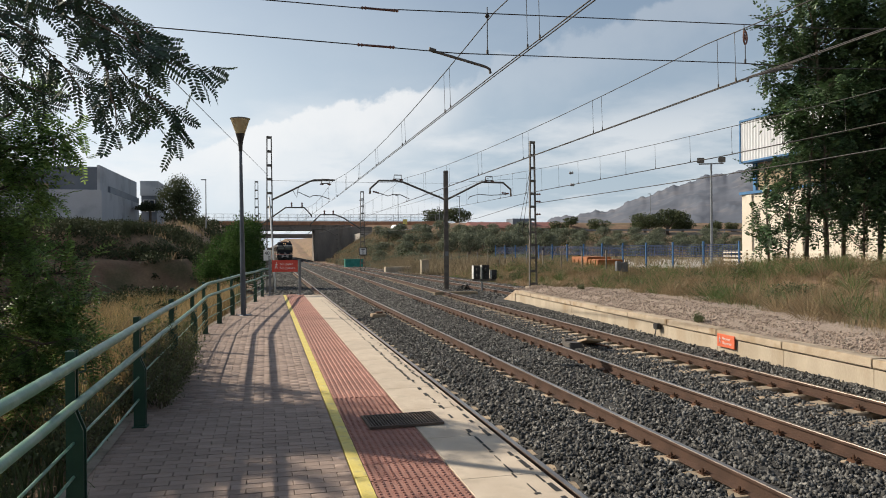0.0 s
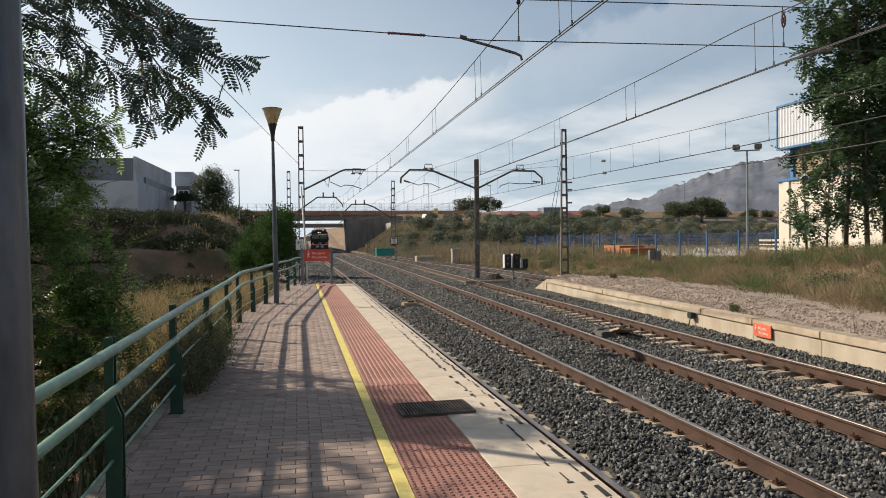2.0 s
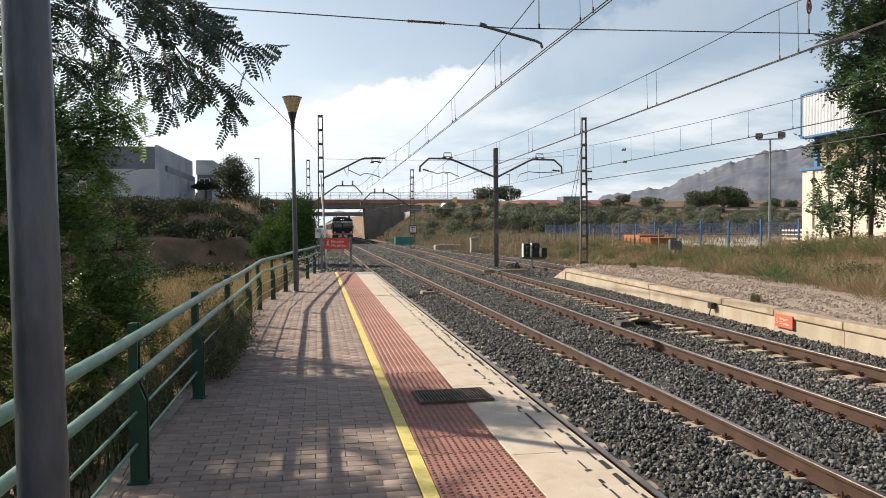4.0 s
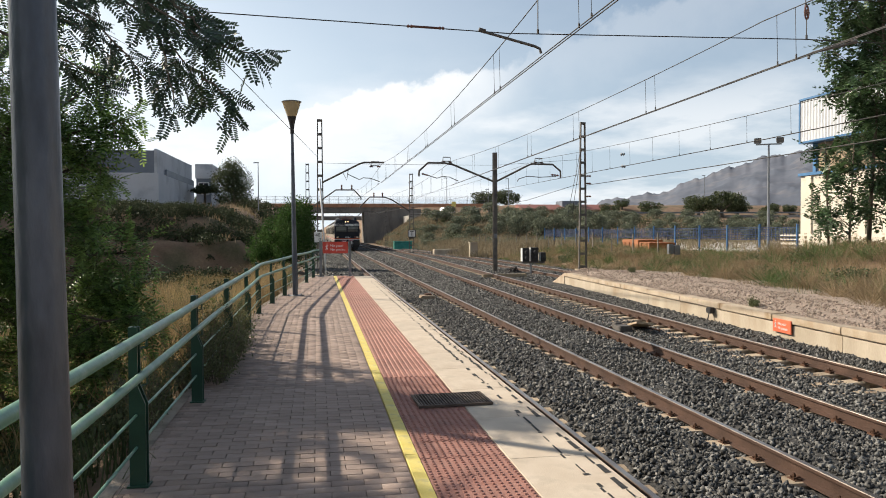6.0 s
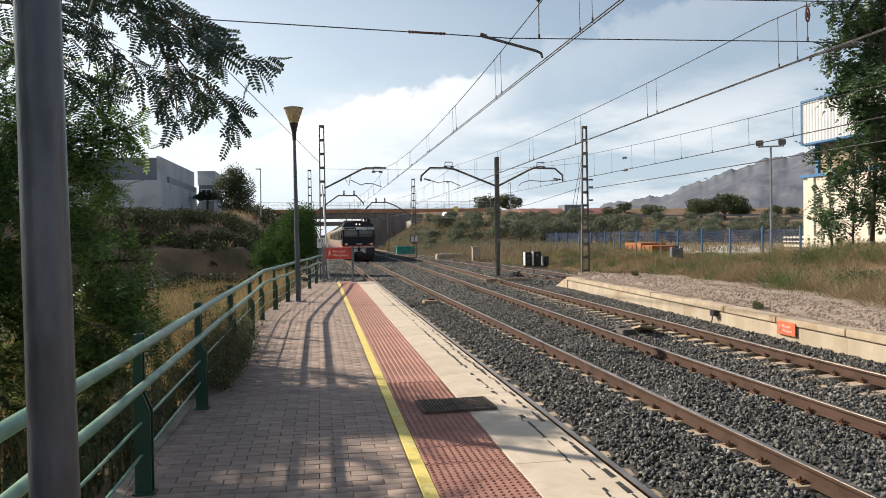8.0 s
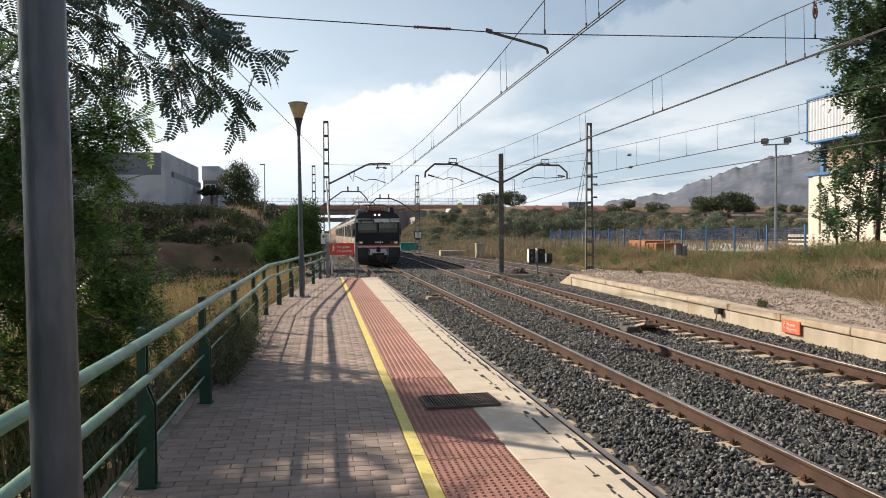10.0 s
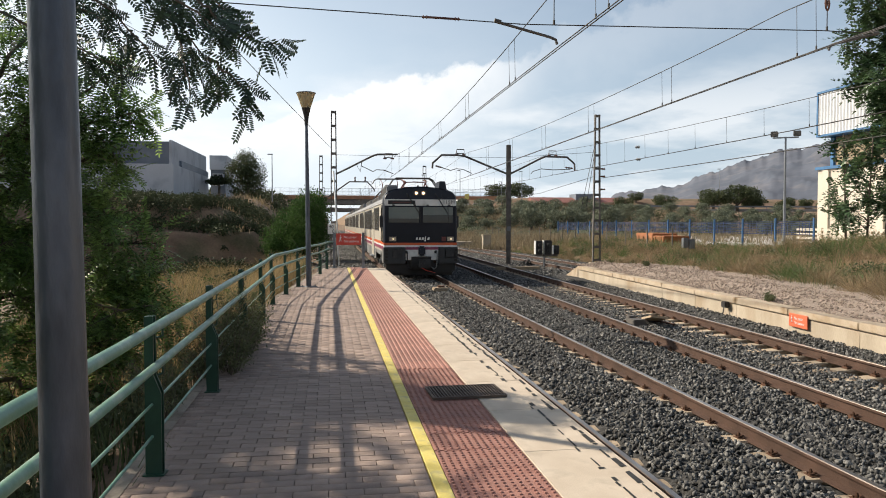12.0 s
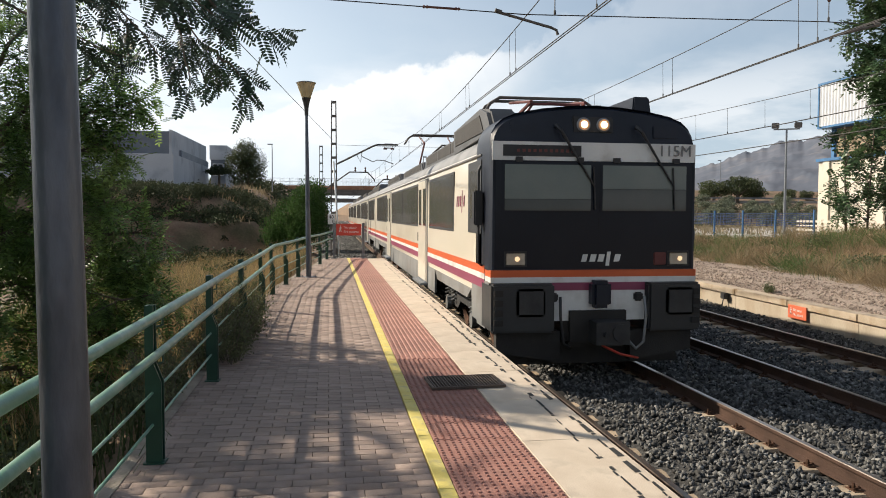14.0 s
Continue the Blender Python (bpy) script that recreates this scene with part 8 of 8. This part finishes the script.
def car(name, x, y, z, L, h, material, label, rz):
    e = thing(name, (x, y, z), label, "car", rz=rz)
    bm = bm_new()
    prism(bm, [(-L / 2, 0.35), (L / 2, 0.35), (L / 2, 0.85), (L * 0.30, 0.98), (L * 0.16, h), (-L * 0.36, h), (-L / 2, 0.95)], "y", -0.85, 0.85)
    part("body", bm, M[material], e, bevel=0.06)
    bm = bm_new()
    prism(bm, [(L * 0.26, 1.0), (L * 0.145, h - 0.07), (-L * 0.33, h - 0.07), (-L * 0.40, 1.0)], "y", -0.86, 0.86)
    part("window", bm, M["pane"], e)
    for sx in (-L * 0.31, L * 0.31):
        for sy in (-0.8, 0.8):
            bm = bm_new()
            tube(bm, [(sx, sy - 0.08, 0.32), (sx, sy + 0.08, 0.32)], 0.32, 14)
            part("wheel", bm, M["black"], e)


def road_things():
    car("van", 29.2, 163, 5.05, 4.2, 1.9, "carpaint", "white van parked on the road above the bank", 20)
    car("car", 34.2, 164, 5.05, 4.3, 1.5, "galv", "silver car parked on the road above the bank", 8)
    bm = bm_new()
    box(bm, 19.6, 140, 158, 169, 3.0, 5.05)
    tagged(part("road", bm, M["asphalt_pale"]), "pale road along the top of the bank", "road", kind="structure")
    f = thing("guard_rail", (0, 157.6, 5.0), "grey guard rail along the road", "guard rail")
    bm = bm_new()
    box(bm, 60, 140, -0.05, 0.05, 0.45, 0.8)
    part("beam", bm, M["galv"], f)
    for i in range(20):
        bm = bm_new()
        box(bm, 60 + 4 * i, 60.1 + 4 * i, 0.05, 0.15, -0.2, 0.8)
        part("post", bm, M["galv"], f)
    for x, y, h in ((31.0, 175, 14.0), (40.5, 172, 12.0), (45.5, 172, 14.5), (22.5, 176, 13.0), (98, 175, 15.0), (-9.0, 120, 12.0)):
        e = thing("road_lamp", (x, y, gz(x, y)), "thin distant street lamp on the road", "street lamp", "road lamps")
        bm = bm_new()
        tube(bm, [(0, 0, -0.3), (0, 0, h - 6 if y > 130 else h - 4)], [0.10, 0.06], 8)
        part("pole", bm, M["galv"], e)
        bm = bm_new()
        box(bm, -0.7, 0.1, -0.12, 0.12, h - 6.05 if y > 130 else h - 4.05, h - 5.9 if y > 130 else h - 3.9)
        part("head", bm, M["galv"], e)
    s = thing("road_sign", (31.0, 166, 5.6), "yellow board beside the road", "sign")
    bm = bm_new()
    box(bm, -0.5, 0.5, -0.03, 0.03, 1.6, 2.8)
    part("board", bm, M["yellow"], s)
    bm = bm_new()
    tube(bm, [(0, 0.05, -0.2), (0, 0.05, 2.6)], 0.05, 6)
    part("post", bm, M["galv"], s)


M["asphalt_pale"] = mat("pale_road", (0.26, 0.24, 0.22), (0.34, 0.32, 0.29), 0.3, 0.9, bump=0.1)
road_things()


# ---- paving, tiles and edge slabs ----
def piece_mesh(name, sx, sy, material, h=0.05, b=0.006):
    bm = bm_new()
    slab(bm, -sx / 2, sx / 2, -sy / 2, sy / 2, -h, 0, b)
    bmesh.ops.recalc_face_normals(bm, faces=bm.faces[:])
    me = bpy.data.meshes.new(name)
    bm.to_mesh(me); bm.free()
    me.materials.append(material)
    return me


def build_paving():
    rng = random.Random(5)
    bl, bw = 0.20, 0.10
    me = piece_mesh("brick", bl - 0.004, bw - 0.0045, M["brick"], 0.052, 0.002)
    tv = np.array([v.co[:] for v in me.vertices], np.float32)
    tf = np.array([p.vertices[:] for p in me.polygons], np.int32)
    rest, n = [], 0
    row, y = 0, 2.6
    while y < END_Y - 0.05:
        x = X_YL - bl / 2 - (bl / 2 if row % 2 else 0) - 0.004
        rim = left_x(y) - 0.048
        while x - bl / 2 > rim:
            z = rng.gauss(0, 0.0009)
            near = 4.6 < y < 7.3
            m = pose(x, y, z, rng.gauss(0, 0.3), rng.gauss(0, 0.2), rng.gauss(0, 0.3))
            if near and n < 300:
                o = new("brick", me); o.parent = platform; o.matrix_basis = m
                n += 1
            else:
                rest.append(np.array(m)[:3])
            x -= bl
        gap = x + bl / 2 - rim
        if gap > 0.02:
            rest.append(np.array(pose(rim + gap / 2, y, 0) @ Matrix.Diagonal((gap / bl, 1, 1, 1)))[:3])
        row += 1
        y += bw
    v, f = scatter(tv, tf, rest)
    tagged(raw("paving_bricks", v, f, M["brick_stuff"], platform), "rows of brown paving bricks", kind="stuff")
    # half bricks that fill the stagger beside the line, and the strip behind the camera
    hb = piece_mesh("brick", bl / 2 - 0.004, bw - 0.0045, M["brick"], 0.052, 0.002)
    row, y = 0, 2.6
    hv = np.array([v.co[:] for v in hb.vertices], np.float32); hf = np.array([p.vertices[:] for p in hb.polygons], np.int32)
    half = []
    while y < END_Y - 0.05:
        if row % 2:
            half.append(np.array(pose(X_YL - bl / 4 - 0.004, y, 0))[:3])
        row += 1
        y += bw
    v, f = scatter(hv, hf, half)
    tagged(raw("half_bricks", v, f, M["brick_stuff"], platform), "brown half bricks beside the line", kind="stuff")
    bm = bm_new()
    slab(bm, left_x(0) - 0.1, X_YL - 0.01, -10, 2.54, -0.05, -0.002)
    part("paving_behind", bm, M["brick"], platform)
    # yellow line, in lengths
    ym = piece_mesh("yellow_line", X_YR - X_YL - 0.006, 0.995, M["yellow"], 0.05, 0.003)
    for k in range(36):
        o = new("yellow_line", ym); o.parent = platform
        o.matrix_basis = pose((X_YL + X_YR) / 2, -9.5 + k, 0.001)
    # tactile tiles: studded near, ribbed farther on
    w = (X_T - X_YR)
    bm = bm_new()
    slab(bm, -w / 2 + 0.002, w / 2 - 0.002, -0.198, 0.198, -0.05, -0.004, 0.003)
    for i in range(12):
        for j in range(8):
            x, y = -w / 2 + w * (i + 0.5) / 12, -0.2 + 0.4 * (j + 0.5) / 8
            lathe(bm, [(0.014, -0.005), (0.010, 0.003), (0.004, 0.004)], 6, x, y)
    bmesh.ops.recalc_face_normals(bm, faces=bm.faces[:])
    stud = bpy.data.meshes.new("tactile_tile"); bm.to_mesh(stud); bm.free(); stud.materials.append(M["tactile"])
    bm = bm_new()
    slab(bm, -w / 2 + 0.002, w / 2 - 0.002, -0.198, 0.198, -0.05, -0.006, 0.003)
    for i in range(11):
        x = -w / 2 + w * (i + 0.5) / 11
        prism(bm, [(x - 0.018, -0.007), (x - 0.012, 0.004), (x + 0.012, 0.004), (x + 0.018, -0.007)], "y", -0.198, 0.198)
    bmesh.ops.recalc_face_normals(bm, faces=bm.faces[:])
    rib = bpy.data.meshes.new("tactile_tile"); bm.to_mesh(rib); bm.free(); rib.materials.append(M["tactile"])
    y = -9.7
    while y < END_Y - 0.1:
        o = new("tactile_tile", stud if y < 7.6 else rib); o.parent = platform
        o.matrix_basis = pose((X_YR + X_T) / 2, y, rng.gauss(0, 0.001), rng.gauss(0, 0.2), rng.gauss(0, 0.15), 0)
        y += 0.4
    # edge slabs with the worn black strips
    em = piece_mesh("edge_slab", X_E - X_T - 0.006, 1.097, M["edge"], 0.12, 0.003)
    for k in range(32):
        o = new("edge_slab", em); o.parent = platform
        o.matrix_basis = pose((X_E + X_T) / 2, -9.53 + 1.1 * k + 0.55 + 0.01, 0.0)
    bm = bm_new()
    box(bm, X_E - 0.05, X_E - 0.01, -10, END_Y, -1.3, -0.13)
    part("platform_wall", bm, M["conc"], platform)
    vs, fs = [], []
    rr = np.random.default_rng(11)
    for line in (1.66, 1.80):
        y = 2.7
        while y < 23:
            worn = (0.5 + 0.5 * math.sin(y * 0.9 + line * 3)) * 0.5 + 0.5
            if y > 11:
                worn *= 0.8
            if rr.random() < worn:
                ln = rr.uniform(0.03, 0.24 if y < 8 else 0.14)
                j, wd = rr.normal() * 0.010, rr.uniform(0.006, 0.024)
                k = len(vs)
                vs += [(line + j - wd, y, 0.0035), (line + j + wd, y + 0.01, 0.0035), (line + j + wd * 0.8, y + ln, 0.0035), (line + j - wd * 0.9, y + ln * 0.93, 0.0035)]
                fs.append((k, k + 1, k + 2, k + 3))
                y += ln + 0.012
            else:
                y += rr.uniform(0.04, 0.18)
    tagged(raw("worn_strip", vs, fs, M["rubber"], platform), "worn flakes of black anti-slip strip", kind="stuff")


build_paving()


def drain_grate():
    g = thing("drain_grate", (1.19, 6.52, 0.0), "dark rusty steel grate lying on the platform", "grate", rz=2)
    bm = bm_new()
    for a, b, c, d in ((-0.33, 0.33, -0.23, -0.21), (-0.33, 0.33, 0.21, 0.23), (-0.33, -0.31, -0.21, 0.21), (0.31, 0.33, -0.21, 0.21)):
        box(bm, a, b, c, d, 0.004, 0.026)
    part("frame", bm, M["grate"], g)
    # an added black sheet stands in for the shade between the bars
    bm = bm_new()
    box(bm, -0.31, 0.31, -0.21, 0.21, 0.003, 0.007)
    part("backing", bm, M["black"], g)
    for k in range(22):
        bm = bm_new()
        x = -0.294 + 0.028 * k
        box(bm, x - 0.005, x + 0.005, -0.21, 0.21, 0.008, 0.024)
        part("bar", bm, M["grate"], g)
    for k in range(9):
        bm = bm_new()
        y = -0.168 + 0.042 * k
        box(bm, -0.31, 0.31, y - 0.004, y + 0.004, 0.010, 0.0225)
        part("cross_bar", bm, M["grate"], g)


M["grate"] = mat("rusty_grate_steel", (0.085, 0.065, 0.053), (0.14, 0.105, 0.082), 6, 0.8, 0.3, 0.3, 60, 0.3)
drain_grate()


# ---- what moves ----
def motions():
    move_train()


motions()
